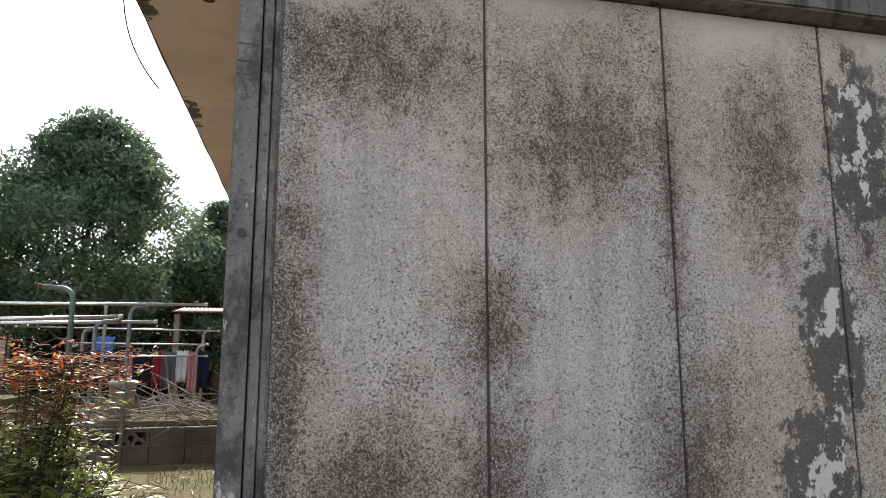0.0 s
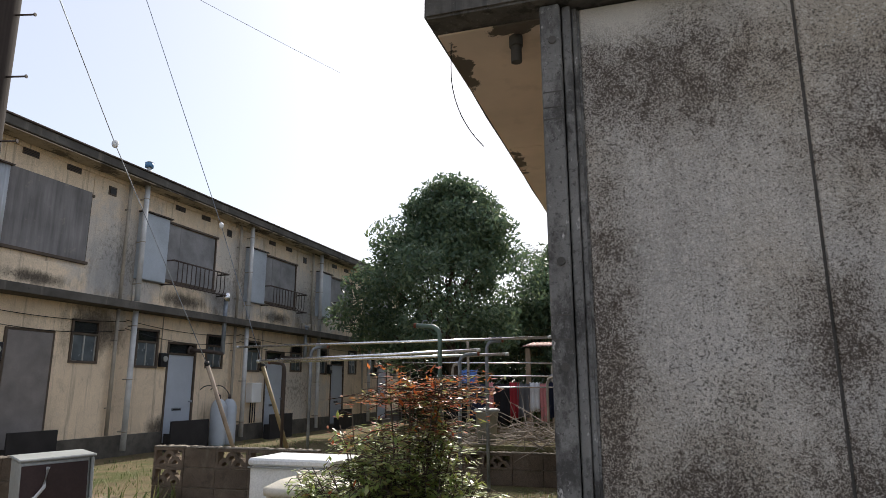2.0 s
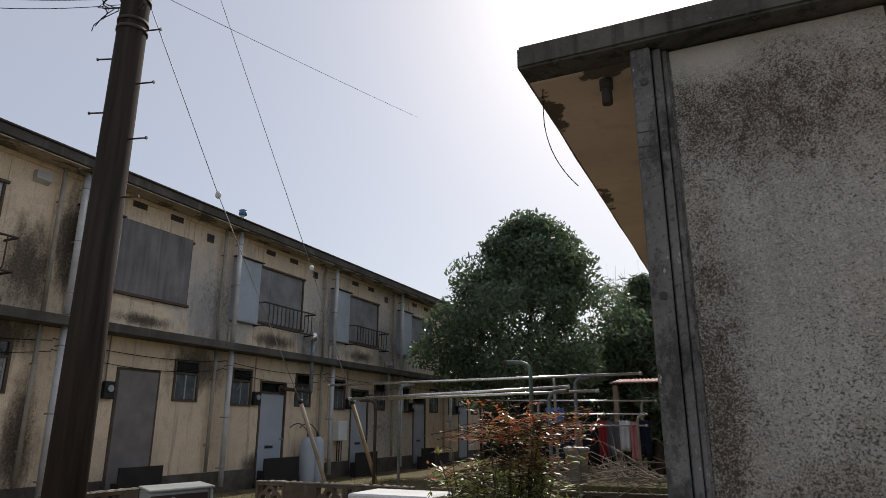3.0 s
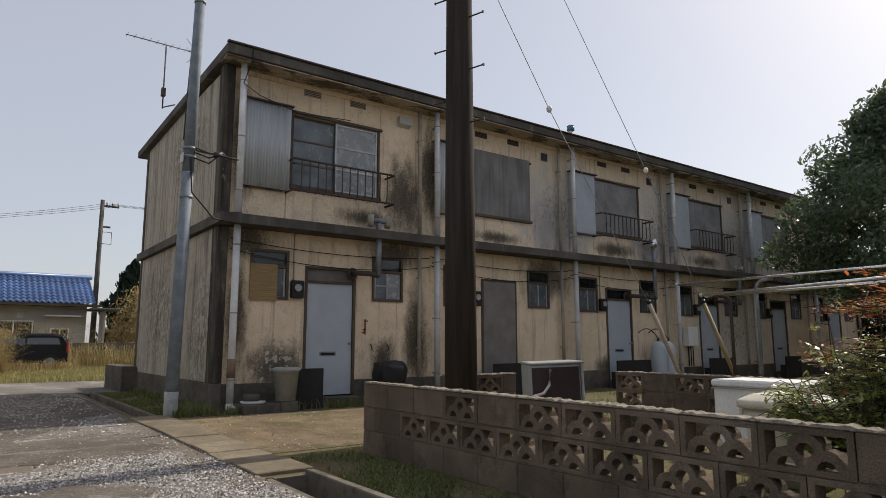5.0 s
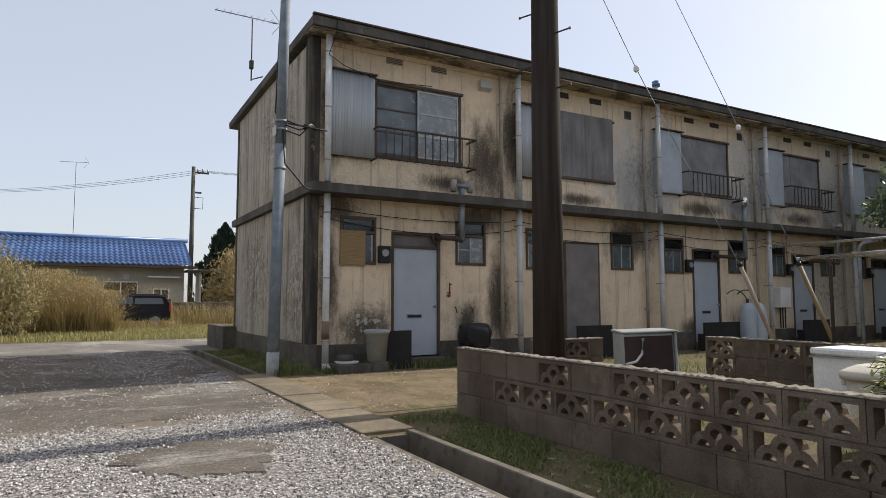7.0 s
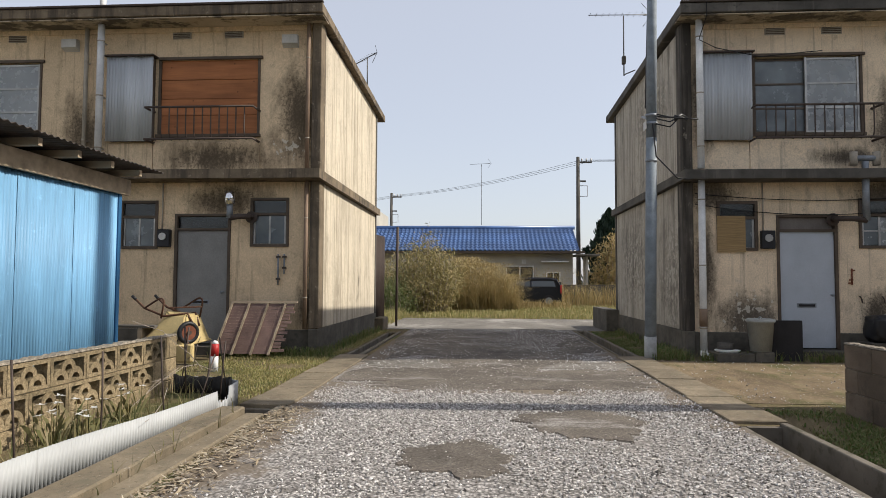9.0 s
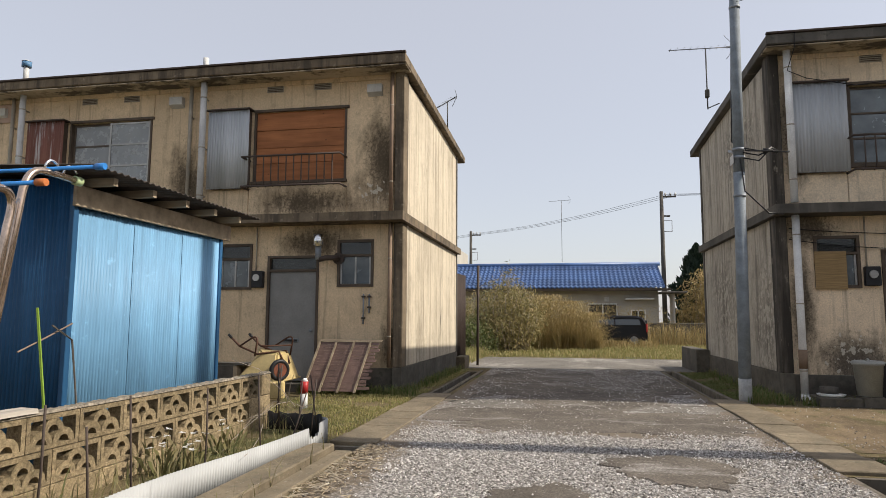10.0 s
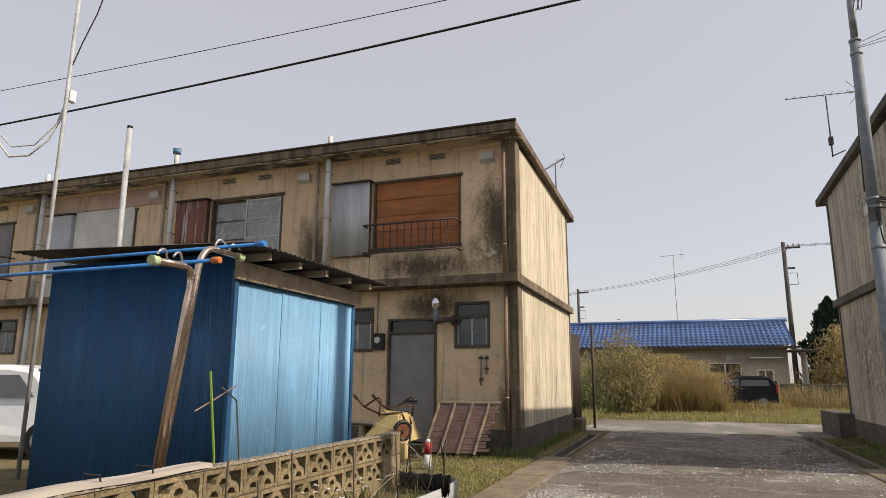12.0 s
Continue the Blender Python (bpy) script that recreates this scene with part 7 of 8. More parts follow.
CX, CY = -7.65, -6.70
cone = thing("warning_post", (CX, CY, 0), "red and white warning post wrapped in plastic", "post")
part("post", Tube([(CX, CY, 0), (CX, CY, 0.20)], 0.05, 10, 0.05), M["white"], cone)
part("band", Tube([(CX, CY, 0.201), (CX, CY + 0.005, 0.36)], 0.052, 10), M["redwheel"], cone, "red band")
part("tip", Tube([(CX, CY + 0.005, 0.361), (CX, CY + 0.01, 0.40)], 0.05, 10, 0.02), M["white"], cone)

# canes by the shed
wire("cane", [(-2.90, -6.44, 0.0), (-2.86, -6.44, 0.68), (-2.76, -6.44, 1.27)], 0.009, "green plastic plant cane", "canegreen")
wire("cane", [(-3.16, -6.44, 0.0), (-3.14, -6.44, 0.65), (-3.07, -6.44, 1.06), (-2.88, -6.43, 1.16)], 0.007, "dark bent plant cane", "dark")
wire("cane", [(-2.65, -6.455, 1.0), (-2.86, -6.455, 1.08), (-3.08, -6.455, 1.17)], 0.006, "brown plant cane lying across", "bamboo_old")

# side yard behind the shed: masts, white car
M["mastgrey"] = simple("dull_white_mast_paint", (0.40, 0.41, 0.42), 0.6, dirt=0.35, scale=4).m
wm = thing("white_mast", (-8.33, -13.43, 0), "white steel mast with a black cap", "mast")
part("mast", Tube([(-8.36, -13.43, 0), (-8.31, -13.43, 6.13)], 0.055, 12), M["mastgrey"], wm)
part("cap", Tube([(-8.31, -13.43, 6.132), (-8.31, -13.43, 6.18)], 0.058, 12), M["black"], wm)
tp = thing("service_mast", (-4.95, -11.0, 0), "thin steel service mast with cable clamps", "mast")
part("mast", Tube([(-4.95, -11.0, 0), (-4.97, -11.0, 8.0)], 0.026, 10), M["mastgrey"], tp)
part("box", Box(-5.10, -11.06, 4.95, -5.0, -10.98, 5.12, 0.01), M["white"], tp)
def beside(r, up):
    """A place r metres to the side of the mast clamp and up from it."""
    return Vector((-4.97 - 0.342 * r, -11.0 + 0.94 * r, 5.05 + up))
part("loop", Tube([beside(*q) for q in ((0.0, -0.05), (-0.04, -0.35), (-0.18, -0.68), (-0.42, -0.90), (-0.68, -0.92), (-0.9, -0.66), (-1.02, -0.32))], 0.014, 8), M["pipe"], tp, "pale looped service cable")
part("loop", Tube([beside(*q) for q in ((0.0, -0.10), (-0.10, -0.45), (-0.36, -0.75), (-0.66, -0.78), (-0.95, -0.5), (-1.3, 0.1))], 0.010, 8), M["pipe"], tp, "pale looped service cable")
part("loop", Tube([beside(*q) for q in ((-0.02, 0.0), (0.0, 0.35), (0.12, 0.75), (0.28, 1.2), (0.40, 1.7), (0.45, 2.6))], 0.009, 6), M["black"], tp)


def car(name, m_, paint, label, L=3.4, Wd=1.45, Hh=1.45, lamps=True):
    """A small van: lofted body, windows, wheels. Along its own x, nose to +x."""
    t = thing(name, m_.translation, label, "car")
    prof = [(-L / 2, 0.35, 0.55), (-L / 2 + 0.02, 0.30, 0.95), (-L / 2 + 0.20, 0.30, Hh - 0.06), (-L / 2 + 0.5, 0.3, Hh), (0.35, 0.3, Hh), (0.75, 0.3, Hh - 0.06), (L / 2 - 0.62, 0.3, 0.98), (L / 2 - 0.10, 0.3, 0.86), (L / 2, 0.3, 0.62)]
    outline = [(x, z) for x, _, z in prof] + [(L / 2, 0.26), (-L / 2, 0.26)]
    bm = bmesh.new()
    rows = []
    for yy, k in ((-Wd / 2, 0.93), (-Wd / 2 + 0.09, 1.0), (Wd / 2 - 0.09, 1.0), (Wd / 2, 0.93)):
        rows.append([bm.verts.new((x, yy * (1.0 if z < 0.95 else 0.9), 0.26 + (z - 0.26) * (k if z > 0.9 else 1))) for x, z in outline])
    n = len(outline)
    for p, q in zip(rows, rows[1:]):
        for i in range(n):
            bm.faces.new((p[i], p[(i + 1) % n], q[(i + 1) % n], q[i])).smooth = False
    bm.faces.new(rows[0][::-1]); bm.faces.new(rows[-1])
    bmesh.ops.recalc_face_normals(bm, faces=bm.faces[:])
    bm.transform(m_)
    part("body", bm, paint, t)
    def pl(x0, x1, x2, x3, z0, z1, s):
        b_ = bmesh.new()
        y = s * (Wd / 2 * 0.955 + 0.006)
        yt = s * (Wd / 2 * 0.905 + 0.010)
        v = [b_.verts.new(p) for p in ((x0, y, z0), (x1, y, z0), (x2, yt, z1), (x3, yt, z1))]
        b_.faces.new(v)
        r = bmesh.ops.extrude_face_region(b_, geom=b_.faces[:])
        bmesh.ops.translate(b_, verts=[q for q in r["geom"] if isinstance(q, bmesh.types.BMVert)], vec=(0, -0.03 * s, 0))
        bmesh.ops.recalc_face_normals(b_, faces=b_.faces[:])
        b_.transform(m_)
        return b_
    for s in (-1, 1):
        part("window", pl(-L / 2 + 0.25, -0.35, -0.35, -L / 2 + 0.34, 0.92, Hh - 0.16, s), M["carglass"], t)
        part("window", pl(-0.29, 0.85, 0.55, -0.29, 0.92, Hh - 0.16, s), M["carglass"], t)
        for x in (-L / 2 + 0.55, L / 2 - 0.62):
            y = s * (Wd / 2 - 0.08)
            w_ = part("wheel", (lambda b: (b.transform(m_), b)[1])(tube(bmesh.new(), [(x, y - 0.09, 0.28), (x, y + 0.09, 0.28)], 0.28, 18)), M["black"], t)
            part("hubcap", (lambda b: (b.transform(m_), b)[1])(tube(bmesh.new(), [(x, y - 0.097, 0.28), (x, y + 0.097, 0.28)], 0.17, 14)), M["steel"], w_)
        if lamps:
            part("tail_light", (lambda b: (b.transform(m_), b)[1])(Box(-L / 2 - 0.012, s * Wd / 2 * 0.88 - 0.07, 0.62, -L / 2 + 0.06, s * Wd / 2 * 0.88 + 0.05, 0.98, 0.01)), M["redwheel"], t, "red tail light")
            part("headlight", (lambda b: (b.transform(m_), b)[1])(Box(L / 2 - 0.10, s * Wd / 2 * 0.80 - 0.14, 0.64, L / 2 + 0.012, s * Wd / 2 * 0.80 + 0.10, 0.80, 0.02)), M["frost"], t, "clear headlight")
    ws = bmesh.new()
    lo, hi = (L / 2 - 0.60, 0.985), (0.79, Hh - 0.075)
    vs = [ws.verts.new((x + dx, yy, z + 0.012)) for dx in (0.0, -0.03) for (x, z), hw in ((lo, Wd / 2 * 0.84), (hi, Wd / 2 * 0.76)) for yy in (-hw, hw)]
    for q in ((0, 1, 3, 2), (4, 6, 7, 5), (0, 4, 5, 1), (2, 3, 7, 6), (0, 2, 6, 4), (1, 5, 7, 3)):
        ws.faces.new([vs[i] for i in q])
    bmesh.ops.recalc_face_normals(ws, faces=ws.faces[:])
    ws.transform(m_)
    part("windscreen", ws, M["carglass"], t)
    part("rear_window", (lambda b: (b.transform(m_), b)[1])(Box(-L / 2 - 0.004, -Wd / 2 * 0.75, 0.98, -L / 2 + 0.14, Wd / 2 * 0.75, Hh - 0.2, 0.01)), M["carglass"], t)
    return t


car("car", pose(-6.85, -13.73, 0, 0, 0, 105), M["carwhite"], "white compact car parked in the side yard", 3.4, 1.48, 1.42)

# ---- beyond the cross road ----
hx, hr = -36.0, -38.6      # eave and ridge
fh = thing("blue_roof_house", (-38.5, -5.0, 0), "low grey house with a glossy blue tiled roof", "house")
Y0, Y1 = -13.5, 2.1
part("wall", slab(bmesh.new(), [Y0 + 0.5, Y1 - 0.3], [0, 2.95], [(-2.0, -0.4, 1.2, 2.1), (0.3, 1.1, 1.0, 1.75), (-5.8, -4.0, 1.0, 2.1)], lambda u, v, w: (-36.5 - w, u, v), 0.15), M["house_wall"], fh)
part("wall", Box(-40.6, Y1 - 0.45, 0, -36.66, Y1 - 0.3, 2.95), M["house_wall"], fh)
part("wall", Box(-40.6, Y0 + 0.5, 0, -36.66, Y0 + 0.65, 2.95), M["house_wall"], fh)
part("wall", Box(-40.75, Y0 + 0.5, 0, -40.61, Y1 - 0.3, 2.95), M["house_wall"], fh)
for (a, b, c, d) in ((-2.0, -0.4, 1.2, 2.1), (0.3, 1.1, 1.0, 1.75), (-5.8, -4.0, 1.0, 2.1)):
    w = part("window", slab(bmesh.new(), [a, b], [c, d], [(a + 0.06, (a + b) / 2 - 0.03, c + 0.06, d - 0.06), ((a + b) / 2 + 0.03, b - 0.06, c + 0.06, d - 0.06)], lambda u, v, ww: (-36.47 - ww, u, v), 0.08), M["white"], fh)
    part("pane", Box(-36.56, a + 0.06, c + 0.06, -36.565, (a + b) / 2 - 0.03, d - 0.06), M["glass"], w)
    part("pane", Box(-36.56, (a + b) / 2 + 0.03, c + 0.06, -36.565, b - 0.06, d - 0.06), M["glass"], w)
for k in range(8):
    y = -1.95 + 0.22 * k
    part("window_bar", Box(-36.43, y, 1.22, -36.41, y + 0.02, 2.08), M["iron"], fh)
part("canopy", Box(-36.46, 0.0, 2.30, -35.9, 1.5, 2.36, 0.01), M["white"], fh, "small white canopy")
part("meter_box", Box(-36.495, -1.1, 2.2, -36.42, -0.85, 2.45, 0.01), M["pipe"], fh)
def roof_slope(x0, z0, x1, z1, ya, yb, rows, pitch, owner):
    """Waved tile courses, each stepping over the one below."""
    n = int((yb - ya) / pitch) * 4
    for r in range(rows):
        bm = bmesh.new()
        f0, f1 = r / rows, (r + 1.12) / rows
        lift = 0.05
        pts = []
        for f, up in ((f0, lift), (f1, 0.0), (f0, lift - 0.045)):
            row = []
            for i in range(n + 1):
                y = ya + (yb - ya) * i / n
                wv = 0.05 * math.sin(2 * math.pi * (y - ya) / pitch)
                row.append(bm.verts.new((x0 + (x1 - x0) * f, y, z0 + (z1 - z0) * f + up + wv)))
            pts.append(row)
        for i in range(n):
            bm.faces.new((pts[0][i], pts[0][i + 1], pts[1][i + 1], pts[1][i])).smooth = True
            bm.faces.new((pts[2][i], pts[2][i + 1], pts[0][i + 1], pts[0][i]))
        bmesh.ops.recalc_face_normals(bm, faces=bm.faces[:])
        part("tile_course", bm, M["tile"], owner)
roof_slope(-35.6, 2.92, hr, 4.40, Y0, Y1 - 0.05, 9, 0.25, fh)
roof_slope(-41.6, 2.92, hr, 4.40, Y0, Y1 - 0.05, 9, 0.25, fh)
part("ridge", Tube([(hr, Y0 - 0.05, 4.46), (hr, Y1 + 0.1, 4.46)], 0.12, 10), M["tile"], fh)
part("eave", Box(-35.68, Y0, 2.78, -35.60, Y1 + 0.25, 2.90), M["frame"], fh)
part("soffit", Box(-36.5, Y0, 2.80, -35.69, Y1 + 0.25, 2.84), M["dark"], fh)
bm = bmesh.new()
bm.faces.new([bm.verts.new(p) for p in ((-36.5, Y1 - 0.31, 2.95), (hr, Y1 - 0.31, 4.33), (-40.7, Y1 - 0.31, 2.95))])
r = bmesh.ops.extrude_face_region(bm, geom=bm.faces[:])
bmesh.ops.translate(bm, verts=[v for v in r["geom"] if isinstance(v, bmesh.types.BMVert)], vec=(0, -0.12, 0))
part("gable", bm, M["house_wall"], fh)
por = part("porch_roof", Box(-37.2, Y1 - 0.28, 2.62, -35.2, Y1 + 1.0, 2.72, 0.02), M["dark"], fh)
part("porch_wall", Box(-37.0, Y1 + 0.35, 0.0, -35.8, Y1 + 0.45, 2.61), M["house_wall"], fh)
antenna((-38.3, -3.4, 4.6), 3.7, 75, "tall television antenna mast on the blue roof", 7, False)


def far_pole(x, y, h, label):
    t = thing("utility_pole", (x, y, 0), label, "pole", group="distant utility poles")
    part("pole", Tube([(x, y, 0), (x, y, h)], 0.16, 12, 0.11), M["dark"], t)
    for z, w in ((h - 0.35, 0.9), (h - 1.6, 0.5)):
        part("crossarm", Box(x - 0.05, y - 0.1, z - 0.05, x + 0.05, y + w, z + 0.05), M["dark"], t)
    for yy in (0.25, 0.55, 0.85):
        part("insulator", Tube([(x, y + yy, h - 0.3), (x, y + yy, h - 0.1)], 0.05, 8), M["pipe"], t)
    part("bracket", Tube([(x, y + 0.12, h - 1.9), (x, y + 0.6, h - 1.9), (x, y + 0.6, h - 2.6), (x, y + 0.12, h - 2.6)], 0.02, 6), M["iron"], t)


far_pole(-42.0, 2.9, 9.4, "distant dark utility pole with a crossarm")
far_pole(-56.0, -11.5, 9.0, "distant dark utility pole with a crossarm")
for k in range(3):
    wire("cable", sag((-42.0, 3.1 + 0.3 * k, 9.2 - 0.05 * k), (-56.0, -11.2 + 0.3 * k, 8.8 - 0.05 * k), 0.3, 14), 0.010, "thin distant power line")
    wire("cable", sag((-42.0, 3.1 + 0.3 * k, 9.2 - 0.05 * k), (-36.0, 40.0, 9.6), 0.4, 14), 0.010, "thin distant power line")
    wire("cable", sag((-56.0, -11.2 + 0.3 * k, 8.8 - 0.05 * k), (-80.0, -42.0, 9.0), 0.4, 14), 0.010, "thin distant power line")
bb = thing("plain_building", (-50, -13.5, 0), "plain beige concrete building in the distance", "building")
part("wall", Box(-53, -17.5, 0, -47, -11.3, 6.6, 0.05), M["house_wall"], bb)
part("window", Box(-46.99, -11.9, 4.9, -46.95, -11.5, 5.5), M["carglass"], bb)
car("car", pose(-28.6, -1.45, 0.06, 0, 0, -94), M["carblack"], "black compact van parked among dry reeds", 3.3, 1.45, 1.32)
single("boundary_wall", Box(-32.2, 0.6, 0.0, -32.0, 14.0, 1.05, 0.02), M["dark"], "dark low boundary wall behind the verge", "wall")
bf = thing("brown_fence", (-15.3, -5.85, 0), "tall brown corrugated fence panel behind the house", "fence")
part("sheet", sheet(bmesh.new(), (-15.1, -5.92, 0.1), (-1, 0.12, 0), (0, 0, 1), 1.0, 2.25, 0.075, 0.018), M["zinc_brown"], bf)
part("post", Box(-15.15, -5.98, 0, -15.08, -5.93, 2.35), M["iron"], bf)
single("concrete_stub", Box(-15.6, -5.86, 0, -14.85, -5.62, 0.30, 0.02), M["kerb"], "pale concrete stub at the house corner", "block")
ip = single("iron_post", Tube([(-16.25, -5.50, 0), (-16.25, -5.48, 2.62)], 0.035, 8), M["iron"], "thin rusty iron post by the lane", "post")

# ---- plants ----
def limb(bm, a, b, r0, r1, rng, n=6, wob=0.06):
    a, b = Vector(a), Vector(b)
    L = (b - a).length
    pts = [a.lerp(b, i / n) + Vector((rng.gauss(0, wob), rng.gauss(0, wob), rng.gauss(0, wob * 0.5))) * L * 0.25 * (1 if 0 < i < n else 0) for i in range(n + 1)]
    tube(bm, pts, r0, 7, r1)
    return pts


def broadleaf(x, y, h, rad, base, seed, count, leaf, mat_key, label, lean=0.0):
    """Trunk, limbs, and a crown of leaf clumps with gaps."""
    rng = random.Random(seed)
    t = thing("tree", (x, y, 0), label, "tree")
    wood = bmesh.new()
    limb(wood, (x, y, -0.1), (x, y, h * 0.8), 0.17, 0.03, rng, 9, 0.03)
    clumps = []
    for k in range(120):
        f = rng.random() ** 0.75
        z = base + (h - base) * f
        # widest a third of the way up, pointed above
        w = rad * (0.50 + 1.52 * f if f < 0.33 else max(0.0, 1 - ((f - 0.33) / 0.67) ** 1.7))
        a = rng.uniform(0, 6.283)
        rr = w * math.sqrt(rng.uniform(0.15, 1))
        c = Vector((x + math.cos(a) * rr, y + math.sin(a) * rr, z))
        clumps.append((c, rng.uniform(0.30, 0.55) * rad * 0.5))
        if k % 4 == 0:
            limb(wood, (x, y, max(0.8, z - rr * 0.8 - 0.3)), c, 0.05, 0.008, rng, 5, 0.1)
    part("trunk", wood, M["bark"], t)
    verts, faces = [], []
    nr = np.random.RandomState(seed)
    wsum = sum(c[1] ** 2 for c in clumps)
    for c, r in clumps:
        n = int(count * r * r / wsum)
        d = nr.normal(size=(n, 3))
        d /= np.linalg.norm(d, axis=1)[:, None]
        rr = r * nr.uniform(0.45, 1.08, (n, 1)) ** 0.7
        p = np.array(c) + d * rr * np.array([1.1, 1.1, 0.75])
        a = nr.normal(size=(n, 3)); a /= np.linalg.norm(a, axis=1)[:, None]
        b = np.cross(a, nr.normal(size=(n, 3))); b /= np.linalg.norm(b, axis=1)[:, None]
        s = leaf * nr.uniform(0.6, 1.3, (n, 1))
        for q in (p - a * s, p + b * s * 0.42, p + a * s, p - b * s * 0.42):
            verts.append(q)
    allv = np.concatenate([np.stack(verts[i:i + 4], 1).reshape(-1, 3) for i in range(0, len(verts), 4)])
    crown_mesh(allv, "crown", mat_key, t)
    return t


def crown_mesh(quads, name, mat_key, parent=None, label="", category="", loc=(0, 0, 0)):
    """quads: corner points, four by four."""
    n = len(quads) // 4
    me = bpy.data.meshes.new(name)
    o = np.array(origin(parent)) if parent else np.array(loc)
    me.from_pydata((quads - o).tolist(), [], np.arange(n * 4).reshape(n, 4).tolist())
    me.materials.append(M[mat_key])
    ob = new(name, me)
    if parent:
        ob.parent = parent
    else:
        ob.location = loc
        tagged(ob, label, category, kind="stuff")
    return ob


broadleaf(-5.6, 15.6, 7.2, 3.15, 1.5, 3, 60000, 0.08, "leaf", "dense dark evergreen tree behind the yard")
broadleaf(-2.5, 17.2, 5.6, 1.7, 0.4, 8, 18000, 0.08, "leaf", "dark evergreen tree at the back of the yard")
broadleaf(0.4, 17.0, 5.4, 2.2, 0.4, 9, 16000, 0.08, "leaf", "dark evergreen tree behind the panel building")


def blades(name, regions, count, h0, h1, width, mat_key, label, category, seed, spread=0.35, clump=0.0, uneven=0.0):
    """Tapering blades over rectangles (x0, x1, y0, y1, z, weight); uneven: how far the stand's height swells and sinks."""
    nr = np.random.RandomState(seed)
    tot = sum(r[5] * (r[1] - r[0]) * (r[3] - r[2]) for r in regions)
    out = []
    for x0, x1, y0, y1, z, wgt in regions:
        n = int(count * wgt * (x1 - x0) * (y1 - y0) / tot)
        if n < 1:
            continue
        x, y = nr.uniform(x0, x1, n), nr.uniform(y0, y1, n)
        if clump:
            keep = (np.sin(x * 3.1 + 1.7 * np.sin(y * 2.3)) * np.sin(y * 2.9 + 1.3 * np.sin(x * 1.9)) + nr.normal(0, 0.35, n)) > clump - 0.5
            x, y = x[keep], y[keep]
            n = len(x)
        h = nr.uniform(h0, h1, n)
        if uneven:
            edge = np.clip(np.minimum((y - y0), (y1 - y)) / 0.9 + 0.35, 0, 1)
            swell = 0.5 + 0.25 * np.sin(y * 2.7 + 1.1 * np.sin(x * 1.3)) + 0.25 * np.sin(y * 6.1 + x * 2.3)
            h = h * edge ** 0.5 * (1 - uneven * swell)
        a = nr.uniform(0, 2 * np.pi, n)
        ln = np.abs(nr.normal(0, spread, n)) * h
        dx, dy = np.cos(a), np.sin(a)
        w = width * nr.uniform(0.6, 1.3, n)
        b = np.stack([x, y, np.full(n, z)], 1)
        side = np.stack([-dy * w, dx * w, np.zeros(n)], 1)
        mid = b + np.stack([dx * ln * 0.35, dy * ln * 0.35, h * 0.6], 1)
        tip = b + np.stack([dx * ln, dy * ln, h * nr.uniform(0.85, 1, n)], 1)
        out.append(np.stack([b - side, b + side, mid + side * 0.7, mid - side * 0.7], 1).reshape(-1, 3))
        out.append(np.stack([mid - side * 0.7, mid + side * 0.7, tip + side * 0.05, tip - side * 0.05], 1).reshape(-1, 3))
    return crown_mesh(np.concatenate(out), name, mat_key, None, label, category)


# bamboo at the back
blades("bamboo", [(-4.2, -0.2, 18.0, 20.5, 0.0, 1)], 260, 5.0, 6.9, 0.02, "reed_green", "tall thin bamboo canes at the back", "bamboo", 41, 0.08)
nr = np.random.RandomState(17)
n = 9000
p = np.stack([nr.uniform(-4.3, -0.2, n), nr.uniform(18, 20.5, n), 0.8 + 5.2 * nr.uniform(0, 1, n) ** 1.35], 1)
a = nr.normal(size=(n, 3)) * np.array([1, 1, 0.6]); a /= np.linalg.norm(a, axis=1)[:, None]
b = np.cross(a, nr.normal(size=(n, 3))); b /= np.linalg.norm(b, axis=1)[:, None]
crown_mesh(np.stack([p - a * 0.11, p + b * 0.018, p + a * 0.11, p - b * 0.018], 1).reshape(-1, 3), "bamboo_leaves", "leaf_bamboo", None, "thin pale bamboo leaves at the back of the yard", "bamboo")
# dark hedge closing the yard
n = 44000
p = np.stack([nr.uniform(-8.4, 6.0, n), nr.uniform(19.5, 21.5, n), nr.uniform(0, 4.4, n) * nr.uniform(0.75, 1, n)], 1)
a = nr.normal(size=(n, 3)); a /= np.linalg.norm(a, axis=1)[:, None]
b = np.cross(a, nr.normal(size=(n, 3))); b /= np.linalg.norm(b, axis=1)[:, None]
crown_mesh(np.stack([p - a * 0.10, p + b * 0.05, p + a * 0.10, p - b * 0.05], 1).reshape(-1, 3), "hedge", "leaf_far", None, "dark tall hedge behind the yard", "hedge")


n = 9000
p = np.stack([nr.uniform(-16.0, -6.0, n), nr.uniform(24.0, 25.5, n), nr.uniform(0, 3.5, n) * nr.uniform(0.5, 1, n)], 1)
a = nr.normal(size=(n, 3)); a /= np.linalg.norm(a, axis=1)[:, None]
b = np.cross(a, nr.normal(size=(n, 3))); b /= np.linalg.norm(b, axis=1)[:, None]
crown_mesh(np.stack([p - a * 0.14, p + b * 0.07, p + a * 0.14, p - b * 0.07], 1).reshape(-1, 3), "hedge", "leaf_far", None, "dark tall hedge past the end of the terrace", "hedge")


